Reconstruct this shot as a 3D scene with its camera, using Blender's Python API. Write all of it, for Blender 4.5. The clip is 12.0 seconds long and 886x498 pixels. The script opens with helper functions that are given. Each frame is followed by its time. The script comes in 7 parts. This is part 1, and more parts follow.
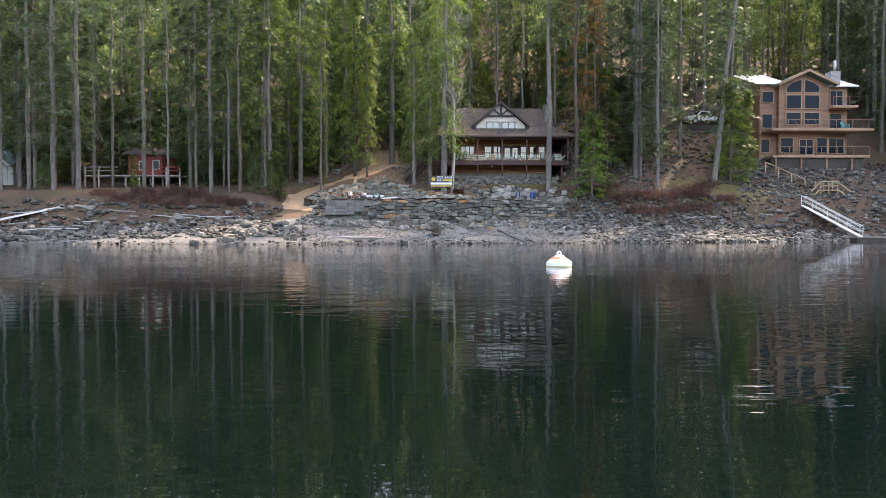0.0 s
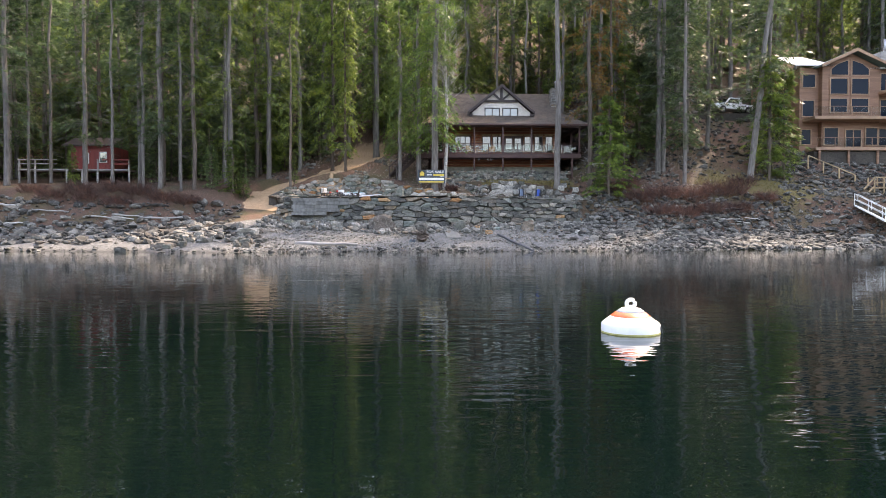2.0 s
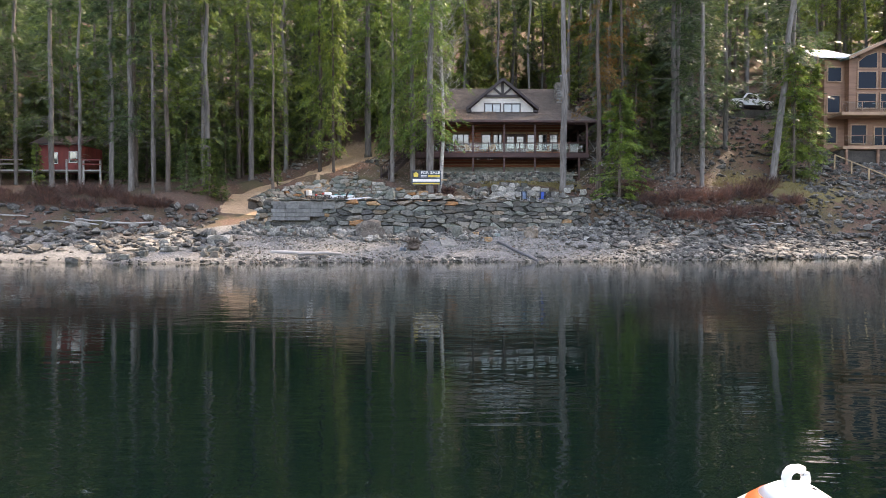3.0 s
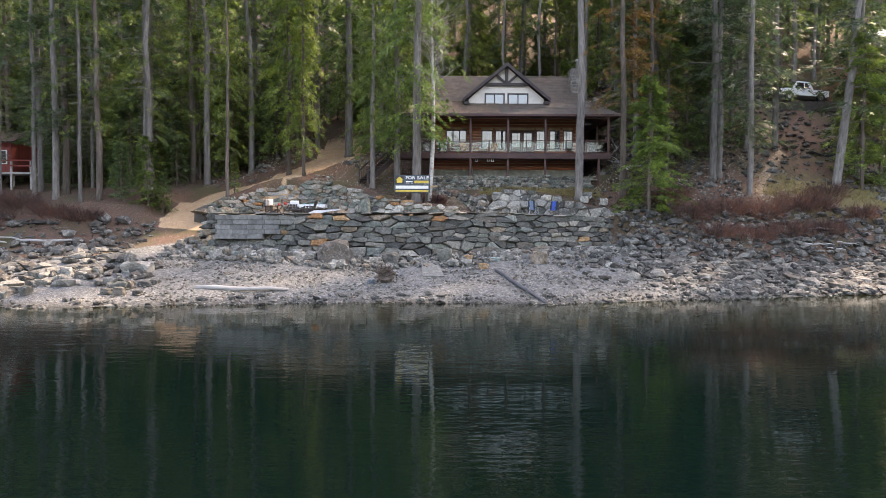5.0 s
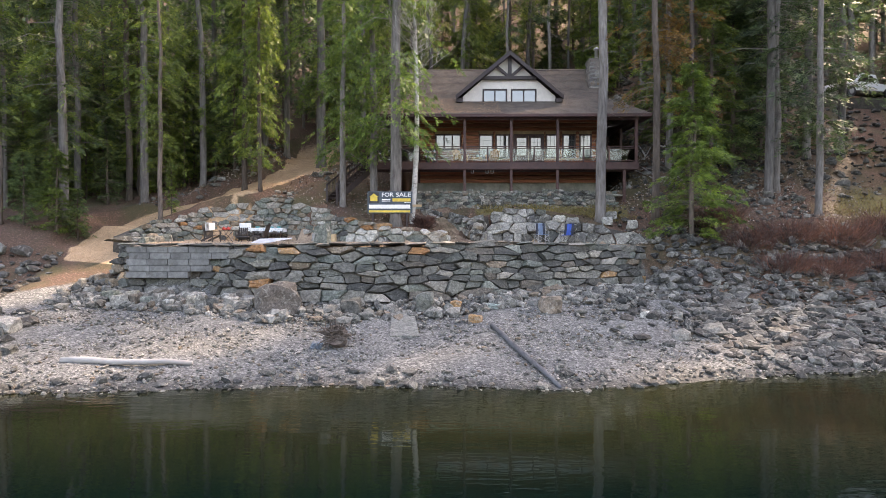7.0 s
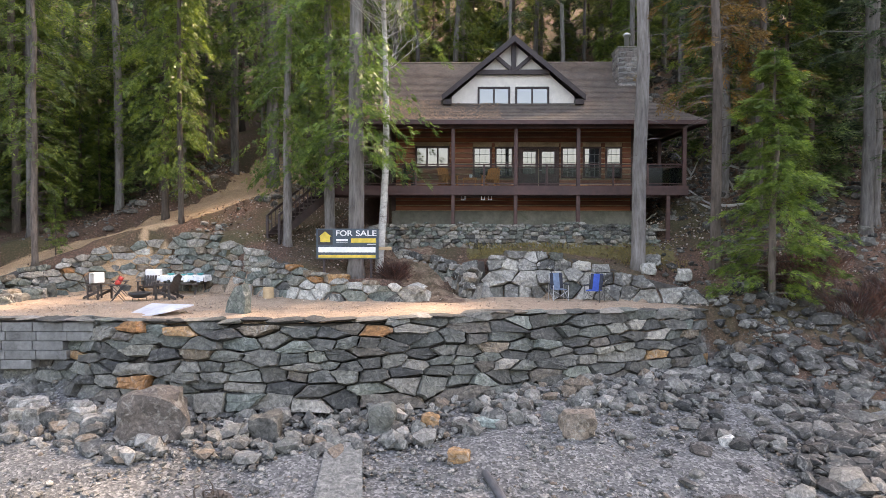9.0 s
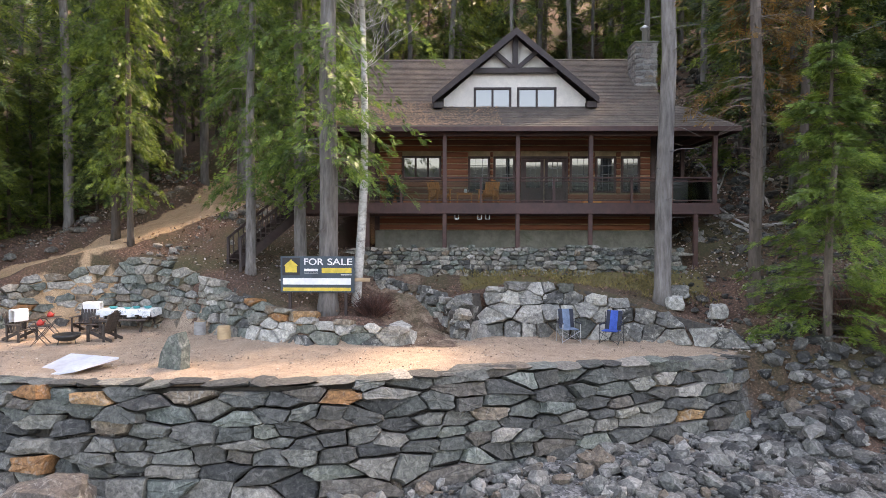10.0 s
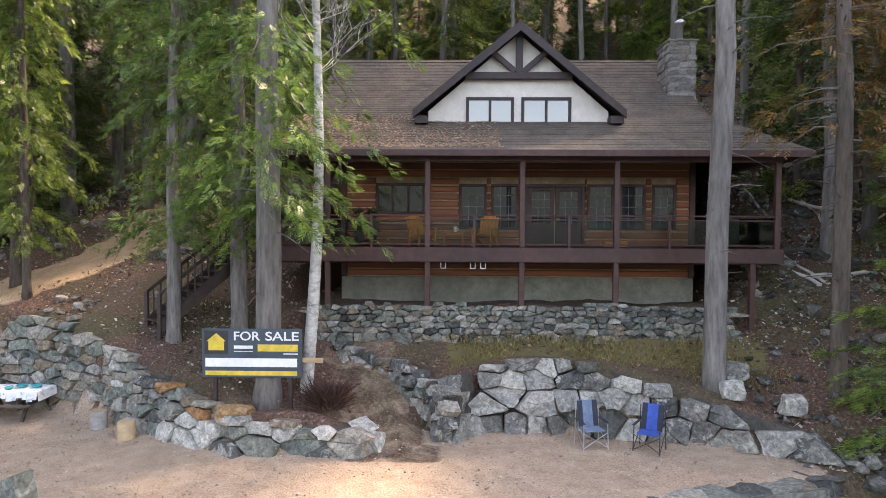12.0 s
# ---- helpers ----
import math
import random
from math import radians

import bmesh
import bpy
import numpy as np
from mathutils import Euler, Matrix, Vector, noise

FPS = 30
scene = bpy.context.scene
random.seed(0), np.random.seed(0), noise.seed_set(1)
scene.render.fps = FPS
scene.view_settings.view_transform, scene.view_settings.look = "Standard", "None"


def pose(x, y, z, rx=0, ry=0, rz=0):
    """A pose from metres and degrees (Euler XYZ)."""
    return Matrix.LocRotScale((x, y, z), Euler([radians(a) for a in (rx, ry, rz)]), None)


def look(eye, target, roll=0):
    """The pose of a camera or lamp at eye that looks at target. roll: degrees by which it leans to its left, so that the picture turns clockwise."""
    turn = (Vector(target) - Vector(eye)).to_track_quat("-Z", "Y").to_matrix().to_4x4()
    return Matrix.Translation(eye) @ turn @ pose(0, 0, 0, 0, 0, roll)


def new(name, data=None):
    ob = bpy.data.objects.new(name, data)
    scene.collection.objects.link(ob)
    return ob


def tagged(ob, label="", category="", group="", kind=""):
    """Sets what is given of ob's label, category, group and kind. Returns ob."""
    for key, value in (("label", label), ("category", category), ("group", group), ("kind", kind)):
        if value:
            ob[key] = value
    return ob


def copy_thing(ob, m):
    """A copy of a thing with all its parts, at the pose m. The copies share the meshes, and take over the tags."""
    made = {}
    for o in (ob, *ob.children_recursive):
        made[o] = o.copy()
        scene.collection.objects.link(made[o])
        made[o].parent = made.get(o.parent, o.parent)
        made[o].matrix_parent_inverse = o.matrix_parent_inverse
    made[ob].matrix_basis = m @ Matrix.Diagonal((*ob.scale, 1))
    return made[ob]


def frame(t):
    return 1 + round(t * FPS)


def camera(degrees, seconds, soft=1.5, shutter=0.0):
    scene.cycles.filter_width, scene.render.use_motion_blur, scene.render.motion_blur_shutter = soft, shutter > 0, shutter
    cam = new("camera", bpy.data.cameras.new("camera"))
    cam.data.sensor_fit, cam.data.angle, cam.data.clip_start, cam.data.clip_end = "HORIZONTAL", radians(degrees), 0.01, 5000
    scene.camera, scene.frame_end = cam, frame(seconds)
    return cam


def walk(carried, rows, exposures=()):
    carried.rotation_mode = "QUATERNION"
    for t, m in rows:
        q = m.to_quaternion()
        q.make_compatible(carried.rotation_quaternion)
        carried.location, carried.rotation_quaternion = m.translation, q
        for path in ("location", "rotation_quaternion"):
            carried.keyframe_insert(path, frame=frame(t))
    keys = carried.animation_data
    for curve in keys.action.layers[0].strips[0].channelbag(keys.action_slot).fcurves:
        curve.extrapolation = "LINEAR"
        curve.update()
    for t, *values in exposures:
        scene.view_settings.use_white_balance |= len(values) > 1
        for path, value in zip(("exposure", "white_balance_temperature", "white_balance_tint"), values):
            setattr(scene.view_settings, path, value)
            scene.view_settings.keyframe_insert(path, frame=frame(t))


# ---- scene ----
cam = camera(69.2, 12.0, soft=0.6)
PATH = [
    (0, (2.245, 0.06, 0.995), (2.297, 2.058, 0.941), -0.1),
    (0.5, (2.499, 2.701, 0.976), (2.553, 4.7, 0.925), -0.2),
    (1, (2.775, 5.203, 1.025), (2.828, 7.202, 0.973), -0.1),
    (1.5, (3.093, 7.648, 1.176), (3.145, 9.647, 1.123), -0.1),
    (2, (3.417, 10.127, 1.283), (3.468, 12.126, 1.231), 0.0),
    (2.5, (3.737, 12.499, 1.533), (3.787, 14.498, 1.481), -0.0),
    (3, (4.054, 14.902, 1.687), (4.099, 16.901, 1.639), -0.0),
    (5, (5.882, 24.415, 3.448), (5.887, 26.414, 3.377), 0.2),
    (5.5, (6.252, 26.781, 3.714), (6.249, 28.78, 3.648), 0.2),
    (6, (6.621, 29.076, 4.037), (6.609, 31.075, 3.975), 0.1),
    (6.5, (6.976, 31.269, 4.369), (6.953, 33.268, 4.312), -0.0),
    (8.5, (7.831, 41.023, 6.445), (7.797, 43.021, 6.383), 0.1),
    (9, (8.064, 43.397, 6.892), (8.028, 45.396, 6.832), 0.1),
    (9.5, (8.247, 45.544, 7.341), (8.209, 47.542, 7.283), 0.1),
    (10, (8.43, 47.436, 7.798), (8.389, 49.434, 7.739), 0.1),
    (10.5, (8.578, 49.079, 8.254), (8.535, 51.077, 8.191), 0.1),
    (11, (8.633, 50.506, 8.686), (8.595, 52.504, 8.618), 0.2),
    (11.5, (8.739, 51.783, 9.119), (8.699, 53.781, 9.045), 0.3),
    (12, (8.791, 52.989, 9.417), (8.754, 54.988, 9.349), 0.3),
]
walk(cam, [(t, look(eye, target, roll)) for t, eye, target, roll in PATH], exposures=((0, 2.7, 8500, 20), (5, 2.72, 8800, 21), (9, 2.82, 9100, 22), (12, 2.82, 8900, 22)))

# world, sun
SUN_EL, SUN_AZ = radians(52), radians(46)
world = bpy.data.worlds.new("world")
scene.world = world
world.use_nodes = True
wn = world.node_tree.nodes
sky = wn.new("ShaderNodeTexSky")
sky.sky_type, sky.sun_disc, sky.sun_elevation, sky.sun_rotation = "NISHITA", False, SUN_EL, SUN_AZ
sky.air_density, sky.dust_density, sky.ozone_density = 1.0, 1.5, 1.0
world.node_tree.links.new(sky.outputs[0], wn["Background"].inputs[0])
wn["Background"].inputs[1].default_value = 0.15
sun = new("sun", bpy.data.lights.new("sun", "SUN"))
sun.data.energy, sun.data.angle, sun.data.color = 1.7, radians(3.0), (1.0, 0.94, 0.85)
sun.matrix_basis = look((0, 0, 0), (-math.sin(SUN_AZ) * math.cos(SUN_EL), -math.cos(SUN_AZ) * math.cos(SUN_EL), -math.sin(SUN_EL)))


# materials
def ramp(nt, fac, stops):
    r = nt.nodes.new("ShaderNodeValToRGB")
    while len(r.color_ramp.elements) < len(stops):
        r.color_ramp.elements.new(0.5)
    for e, (at, c) in zip(r.color_ramp.elements, stops):
        e.position, e.color = at, (*c, 1)
    nt.links.new(fac, r.inputs[0])
    return r.outputs[0]


def noise_tex(nt, vec, scale, detail=5, rough=0.6, warp=0.0):
    n = nt.nodes.new("ShaderNodeTexNoise")
    n.inputs["Scale"].default_value, n.inputs["Detail"].default_value = scale, detail
    n.inputs["Roughness"].default_value, n.inputs["Distortion"].default_value = rough, warp
    nt.links.new(vec, n.inputs["Vector"])
    return n.outputs["Fac"]


def mixc(nt, fac, a, b, mode="MIX"):
    m = nt.nodes.new("ShaderNodeMix")
    m.data_type, m.blend_type = "RGBA", mode
    for sock, v in ((m.inputs[0], fac), (m.inputs[6], a), (m.inputs[7], b)):
        if hasattr(v, "is_linked"):
            nt.links.new(v, sock)
        else:
            sock.default_value = v if isinstance(v, (int, float)) else (*v, 1)
    return m.outputs[2]


def coords(nt, stretch=(1, 1, 1)):
    t = nt.nodes.new("ShaderNodeTexCoord")
    m = nt.nodes.new("ShaderNodeMapping")
    m.inputs["Scale"].default_value = stretch
    nt.links.new(t.outputs["Object"], m.inputs[0])
    return m.outputs[0]


def bumped(nt, bsdf, height, strength, distance=0.05):
    b = nt.nodes.new("ShaderNodeBump")
    b.inputs["Strength"].default_value, b.inputs["Distance"].default_value = strength, distance
    nt.links.new(height, b.inputs["Height"])
    nt.links.new(b.outputs[0], bsdf.inputs["Normal"])


def mat(name, c1, c2, scale=6.0, rough=0.8, bump=0.4, metal=0.0, rnd=0.0, stretch=(1, 1, 1), big=0.5, island=False, dist=0.03, stain=None):
    """Two-scale noise colour with bump; rnd varies each object's tone."""
    m = bpy.data.materials.new(name)
    m.use_nodes = True
    nt = m.node_tree
    b = nt.nodes["Principled BSDF"]
    v = coords(nt, stretch)
    fine = noise_tex(nt, v, scale, 7, 0.65)
    wide = noise_tex(nt, v, scale * 0.13, 3, 0.5, 0.4)
    col = ramp(nt, fine, ((0.3, c1), (0.7, c2)))
    w = ramp(nt, wide, ((0.3, (1 - big * 0.6,) * 3), (0.7, (1 + big * 0.35,) * 3)))
    col = mixc(nt, 1.0, col, w, "MULTIPLY")
    if stain:
        s = noise_tex(nt, v, scale * 0.35, 6, 0.7, 0.8)
        col = mixc(nt, ramp(nt, s, ((0.52, (0, 0, 0)), (0.68, (1, 1, 1)))), col, stain)
    if rnd:
        i = nt.nodes.new("ShaderNodeNewGeometry" if island else "ShaderNodeObjectInfo")
        h = nt.nodes.new("ShaderNodeHueSaturation")
        r = nt.nodes.new("ShaderNodeMapRange")
        r.inputs[3].default_value, r.inputs[4].default_value = 1 - rnd, 1 + rnd
        nt.links.new(i.outputs["Random Per Island" if island else "Random"], r.inputs[0])
        nt.links.new(r.outputs[0], h.inputs["Value"])
        nt.links.new(col, h.inputs["Color"])
        col = h.outputs[0]
    nt.links.new(col, b.inputs["Base Color"])
    b.inputs["Roughness"].default_value, b.inputs["Metallic"].default_value = rough, metal
    if bump:
        bumped(nt, b, fine, bump, dist)
    return m


def shifted(nt, v, r):
    """Moves the pattern by a random amount for each piece."""
    a = nt.nodes.new("ShaderNodeVectorMath")
    a.operation = "MULTIPLY_ADD"
    a.inputs[1].default_value = (37.0, 53.0, 71.0)
    nt.links.new(r, a.inputs[0])
    nt.links.new(v, a.inputs[2])
    return a.outputs[0]


def stone_mat(name, tones, rnd=0.3, scale=5.0, island=False, lichen=0.4):
    """Weathered rock; each stone takes its own tone."""
    m = bpy.data.materials.new(name)
    m.use_nodes = True
    nt = m.node_tree
    b = nt.nodes["Principled BSDF"]
    v = coords(nt)
    i = nt.nodes.new("ShaderNodeNewGeometry" if island else "ShaderNodeObjectInfo")
    r = i.outputs["Random Per Island" if island else "Random"]
    if not island:
        v = shifted(nt, v, r)
    n = len(tones)
    tone = ramp(nt, r, [(k / n, c) for k, c in enumerate(tones)])
    tone.node.color_ramp.interpolation = "CONSTANT"
    fine = noise_tex(nt, v, scale * (2.2 if island else 1.7), 9, 0.75, 0.6)
    wide = noise_tex(nt, v, scale * 0.75, 6, 0.75, 0.9)
    col = mixc(nt, 1.0, tone, ramp(nt, fine, ((0.3, (0.24, 0.24, 0.25)), (0.5, (0.92, 0.92, 0.91)), (0.7, (1.9, 1.86, 1.8)))), "MULTIPLY")
    lich = ramp(nt, wide, ((0.53, (0, 0, 0)), (0.64, (1, 1, 1))))
    col = mixc(nt, lich, col, mixc(nt, lichen, col, (0.46, 0.45, 0.42)))
    col = mixc(nt, 1.0, col, (1.02, 1.0, 0.94), "MULTIPLY")
    nt.links.new(col, b.inputs["Base Color"])
    b.inputs["Roughness"].default_value = 0.85
    bumped(nt, b, fine, 0.7, 0.04)
    return m


def leaf_mat(name, c1, c2, rnd=0.25):
    m = bpy.data.materials.new(name)
    m.use_nodes = True
    nt = m.node_tree
    b = nt.nodes["Principled BSDF"]
    g = nt.nodes.new("ShaderNodeNewGeometry")
    o = nt.nodes.new("ShaderNodeObjectInfo")
    col = ramp(nt, g.outputs["Random Per Island"], ((0.0, c1), (1.0, c2)))
    h = nt.nodes.new("ShaderNodeHueSaturation")
    r = nt.nodes.new("ShaderNodeMapRange")
    r.inputs[3].default_value, r.inputs[4].default_value = 1 - rnd, 1 + rnd
    nt.links.new(o.outputs["Random"], r.inputs[0])
    nt.links.new(r.outputs[0], h.inputs["Value"])
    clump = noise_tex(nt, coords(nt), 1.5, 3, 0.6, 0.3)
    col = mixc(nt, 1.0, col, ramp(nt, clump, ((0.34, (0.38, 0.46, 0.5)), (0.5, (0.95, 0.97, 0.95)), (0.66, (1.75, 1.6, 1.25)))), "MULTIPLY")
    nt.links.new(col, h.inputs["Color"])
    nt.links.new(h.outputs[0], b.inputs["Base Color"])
    b.inputs["Roughness"].default_value = 0.42
    t = nt.nodes.new("ShaderNodeBsdfTranslucent")
    nt.links.new(h.outputs[0], t.inputs[0])
    mx = nt.nodes.new("ShaderNodeMixShader")
    mx.inputs[0].default_value = 0.5
    nt.links.new(b.outputs[0], mx.inputs[1])
    nt.links.new(t.outputs[0], mx.inputs[2])
    nt.links.new(mx.outputs[0], nt.nodes["Material Output"].inputs[0])
    return m


def glass_mat(name, tint=(0.02, 0.025, 0.03), rough=0.03, ior=1.75):
    m = bpy.data.materials.new(name)
    m.use_nodes = True
    b = m.node_tree.nodes["Principled BSDF"]
    b.inputs["Base Color"].default_value = (*tint, 1)
    b.inputs["Roughness"].default_value, b.inputs["IOR"].default_value = rough, ior
    b.inputs["Specular IOR Level"].default_value = 0.8
    return m


def clear_mat(name, tint=(0.75, 0.8, 0.8), ior=1.5):
    m = bpy.data.materials.new(name)
    m.use_nodes = True
    nt = m.node_tree
    t = nt.nodes.new("ShaderNodeBsdfTransparent")
    t.inputs[0].default_value = (*tint, 1)
    g = nt.nodes.new("ShaderNodeBsdfGlossy")
    g.inputs["Roughness"].default_value = 0.02
    f = nt.nodes.new("ShaderNodeFresnel")
    f.inputs[0].default_value = ior
    mx = nt.nodes.new("ShaderNodeMixShader")
    nt.links.new(f.outputs[0], mx.inputs[0])
    nt.links.new(t.outputs[0], mx.inputs[1])
    nt.links.new(g.outputs[0], mx.inputs[2])
    nt.links.new(mx.outputs[0], nt.nodes["Material Output"].inputs[0])
    return m


BARK = mat("bark_grey", (0.10, 0.085, 0.075), (0.26, 0.235, 0.215), 9, 0.95, 0.9, rnd=0.25, stretch=(1, 1, 0.18), dist=0.06)
BARK_D = mat("bark_brown", (0.06, 0.045, 0.035), (0.18, 0.14, 0.115), 9, 0.95, 0.9, rnd=0.25, stretch=(1, 1, 0.18), dist=0.06)
BIRCH = mat("birch_bark", (0.30, 0.28, 0.25), (0.66, 0.63, 0.57), 7, 0.8, 0.4, stretch=(1, 1, 1.6), stain=(0.10, 0.085, 0.07))
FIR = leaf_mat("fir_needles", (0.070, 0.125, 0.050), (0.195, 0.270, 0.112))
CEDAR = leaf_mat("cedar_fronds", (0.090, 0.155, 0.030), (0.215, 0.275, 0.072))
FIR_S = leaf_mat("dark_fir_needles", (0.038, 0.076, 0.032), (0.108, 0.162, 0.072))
# FIR again with the light in its colour: FIR_L as lit, CEDAR_D as shaded
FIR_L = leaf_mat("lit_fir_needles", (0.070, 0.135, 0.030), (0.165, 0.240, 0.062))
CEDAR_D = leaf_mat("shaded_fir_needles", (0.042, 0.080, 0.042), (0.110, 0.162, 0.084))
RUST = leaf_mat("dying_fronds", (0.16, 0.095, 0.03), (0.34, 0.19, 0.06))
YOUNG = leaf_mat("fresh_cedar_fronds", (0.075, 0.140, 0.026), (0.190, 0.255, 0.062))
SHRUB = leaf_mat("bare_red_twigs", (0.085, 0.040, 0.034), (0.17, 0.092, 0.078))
LOGS = mat("stained_cedar_log", (0.175, 0.044, 0.017), (0.38, 0.108, 0.038), 5, 0.55, 0.3, rnd=0.22, stretch=(0.15, 1, 2.5))
CHINK = mat("pale_chinking", (0.36, 0.24, 0.14), (0.52, 0.37, 0.23), 12, 0.8, 0.2)
TRIM = mat("dark_red_brown_trim", (0.045, 0.017, 0.014), (0.085, 0.034, 0.027), 6, 0.55, 0.25, rnd=0.15)
DARKTRIM = mat("dark_brown_trim", (0.026, 0.015, 0.014), (0.05, 0.03, 0.027), 6, 0.55, 0.25)
STUCCO = mat("white_stucco", (0.72, 0.65, 0.58), (0.83, 0.76, 0.68), 30, 0.9, 0.2, big=0.15, dist=0.01)
SHINGLE = mat("weathered_shingles", (0.075, 0.058, 0.046), (0.17, 0.137, 0.113), 14, 0.9, 0.5, big=0.6, stain=(0.13, 0.085, 0.065))
CONC = mat("bare_concrete", (0.17, 0.16, 0.13), (0.29, 0.275, 0.23), 4, 0.9, 0.25, stain=(0.16, 0.16, 0.12))
PANE = glass_mat("window_glass")
CLEAR = clear_mat("railing_glass")
STEEL = mat("galvanised_steel", (0.45, 0.45, 0.46), (0.62, 0.62, 0.63), 9, 0.35, 0.1, metal=0.9)
PALEWOOD = mat("pale_lumber", (0.36, 0.24, 0.13), (0.56, 0.40, 0.24), 6, 0.7, 0.2, rnd=0.15, stretch=(0.3, 1, 1))
GREYWOOD = mat("silver_driftwood", (0.28, 0.26, 0.24), (0.50, 0.48, 0.45), 8, 0.85, 0.5, rnd=0.2, stretch=(0.2, 1, 1))
WHITE = mat("white_paint", (0.68, 0.68, 0.67), (0.82, 0.82, 0.81), 8, 0.45, 0.1, big=0.2)
MUNTIN = mat("grey_muntin", (0.13, 0.125, 0.12), (0.2, 0.195, 0.185), 9, 0.5, 0)
BLACK = mat("black_metal", (0.012, 0.012, 0.013), (0.03, 0.03, 0.032), 8, 0.45, 0.1)
WALLSTONE = stone_mat("dark_slate_stone", ((0.062, 0.063, 0.060), (0.088, 0.090, 0.084), (0.130, 0.128, 0.117), (0.074, 0.080, 0.075), (0.175, 0.168, 0.152), (0.112, 0.098, 0.085), (0.050, 0.051, 0.050), (0.102, 0.110, 0.101), (0.080, 0.078, 0.072), (0.142, 0.146, 0.134)), lichen=0.18)
GREENSTONE = stone_mat("grey_green_stone", ((0.14, 0.15, 0.13), (0.18, 0.178, 0.158), (0.11, 0.128, 0.118), (0.22, 0.207, 0.18), (0.15, 0.168, 0.15), (0.27, 0.25, 0.225), (0.19, 0.15, 0.115)))
PALESTONE = stone_mat("pale_grey_boulder", ((0.20, 0.198, 0.19), (0.115, 0.115, 0.112), (0.32, 0.31, 0.295), (0.16, 0.157, 0.15), (0.075, 0.076, 0.074), (0.24, 0.235, 0.225)), lichen=0.85)
ORANGESTONE = stone_mat("rusty_orange_stone", ((0.27, 0.13, 0.055), (0.31, 0.18, 0.09)))
WHITESTONE = stone_mat("white_quartz_stone", ((0.46, 0.45, 0.43), (0.38, 0.37, 0.35)))
SCREE = stone_mat("beach_rubble", ((0.105, 0.105, 0.100), (0.14, 0.14, 0.133), (0.075, 0.077, 0.075), (0.18, 0.175, 0.165), (0.115, 0.12, 0.115), (0.27, 0.26, 0.245), (0.095, 0.088, 0.080), (0.15, 0.118, 0.092), (0.125, 0.127, 0.122)), island=True)

# building helpers
class Geo:
    def __init__(self):
        self.v, self.f = [], []

    def add(self, verts, faces):
        k = len(self.v)
        self.v.extend(tuple(p) for p in verts)
        self.f.extend(tuple(i + k for i in f) for f in faces)
        return self

    def box(self, x0, x1, y0, y1, z0, z1, c=0.008, m=None, jit=0.0):
        """A box with chamfered edges."""
        c = min(c, (x1 - x0) * 0.45, (y1 - y0) * 0.45, (z1 - z0) * 0.45)
        mid = ((x0 + x1) / 2, (y0 + y1) / 2, (z0 + z1) / 2)
        half = ((x1 - x0) / 2, (y1 - y0) / 2, (z1 - z0) / 2)
        vs = []
        for s in CORNERS:
            w = [random.uniform(-jit, jit) for _ in range(3)]
            for a in range(3):
                p = [mid[k] + s[k] * (half[k] - (0 if k == a else c)) * (1 + w[k]) for k in range(3)]
                vs.append(m @ Vector(p) if m else p)
        return self.add(vs, BOXFACES)

    def tube(self, pts, radii, n=8, cap=True):
        """A tapered tube along points."""
        pts = [Vector(p) for p in pts]
        vs, fs = [], []
        for i, p in enumerate(pts):
            d = (pts[min(i + 1, len(pts) - 1)] - pts[max(i - 1, 0)]).normalized()
            a = d.orthogonal().normalized() if abs(d.z) < 0.9 else Vector((1, 0, 0)) - d * d.x
            a.normalize()
            b = d.cross(a)
            for k in range(n):
                t = 2 * math.pi * k / n
                vs.append(p + (a * math.cos(t) + b * math.sin(t)) * radii[i])
        for i in range(len(pts) - 1):
            for k in range(n):
                fs.append((i * n + k, i * n + (k + 1) % n, (i + 1) * n + (k + 1) % n, (i + 1) * n + k))
        if cap:
            fs += [tuple(range(n - 1, -1, -1)), tuple(range((len(pts) - 1) * n, len(pts) * n))]
        return self.add(vs, fs)

    def beam(self, p, q, w, h, c=0.006):
        """A squared timber from p to q."""
        p, q = Vector(p), Vector(q)
        d = (q - p).normalized()
        side = d.cross(Vector((0, 0, 1)))
        side = Vector((1, 0, 0)) if side.length < 0.01 else side.normalized()
        up = side.cross(d)
        m = Matrix((side, d, up)).transposed().to_4x4()
        m.translation = (p + q) / 2
        return self.box(-w / 2, w / 2, -(q - p).length / 2, (q - p).length / 2, -h / 2, h / 2, c, m)

    def prism(self, pts, off):
        """A flat polygon pulled along off."""
        n, o = len(pts), Vector(off)
        vs = [Vector(p) for p in pts] + [Vector(p) + o for p in pts]
        nrm = (vs[1] - vs[0]).cross(vs[2] - vs[0])
        fwd = nrm.dot(o) > 0
        low, high = tuple(range(n)), tuple(range(n, 2 * n))
        fs = [low[::-1] if fwd else low, high if fwd else high[::-1]]
        for i in range(n):
            j = (i + 1) % n
            fs.append((i, j, j + n, i + n) if fwd else (j, i, i + n, j + n))
        return self.add(vs, fs)

    def lathe(self, profile, n=24, at=(0, 0, 0)):
        vs, fs = [], []
        for r, z in profile:
            for k in range(n):
                t = 2 * math.pi * k / n
                vs.append((at[0] + r * math.cos(t), at[1] + r * math.sin(t), at[2] + z))
        for i in range(len(profile) - 1):
            for k in range(n):
                fs.append((i * n + k, i * n + (k + 1) % n, (i + 1) * n + (k + 1) % n, (i + 1) * n + k))
        fs += [tuple(range(n - 1, -1, -1)), tuple(range((len(profile) - 1) * n, len(profile) * n))]
        return self.add(vs, fs)

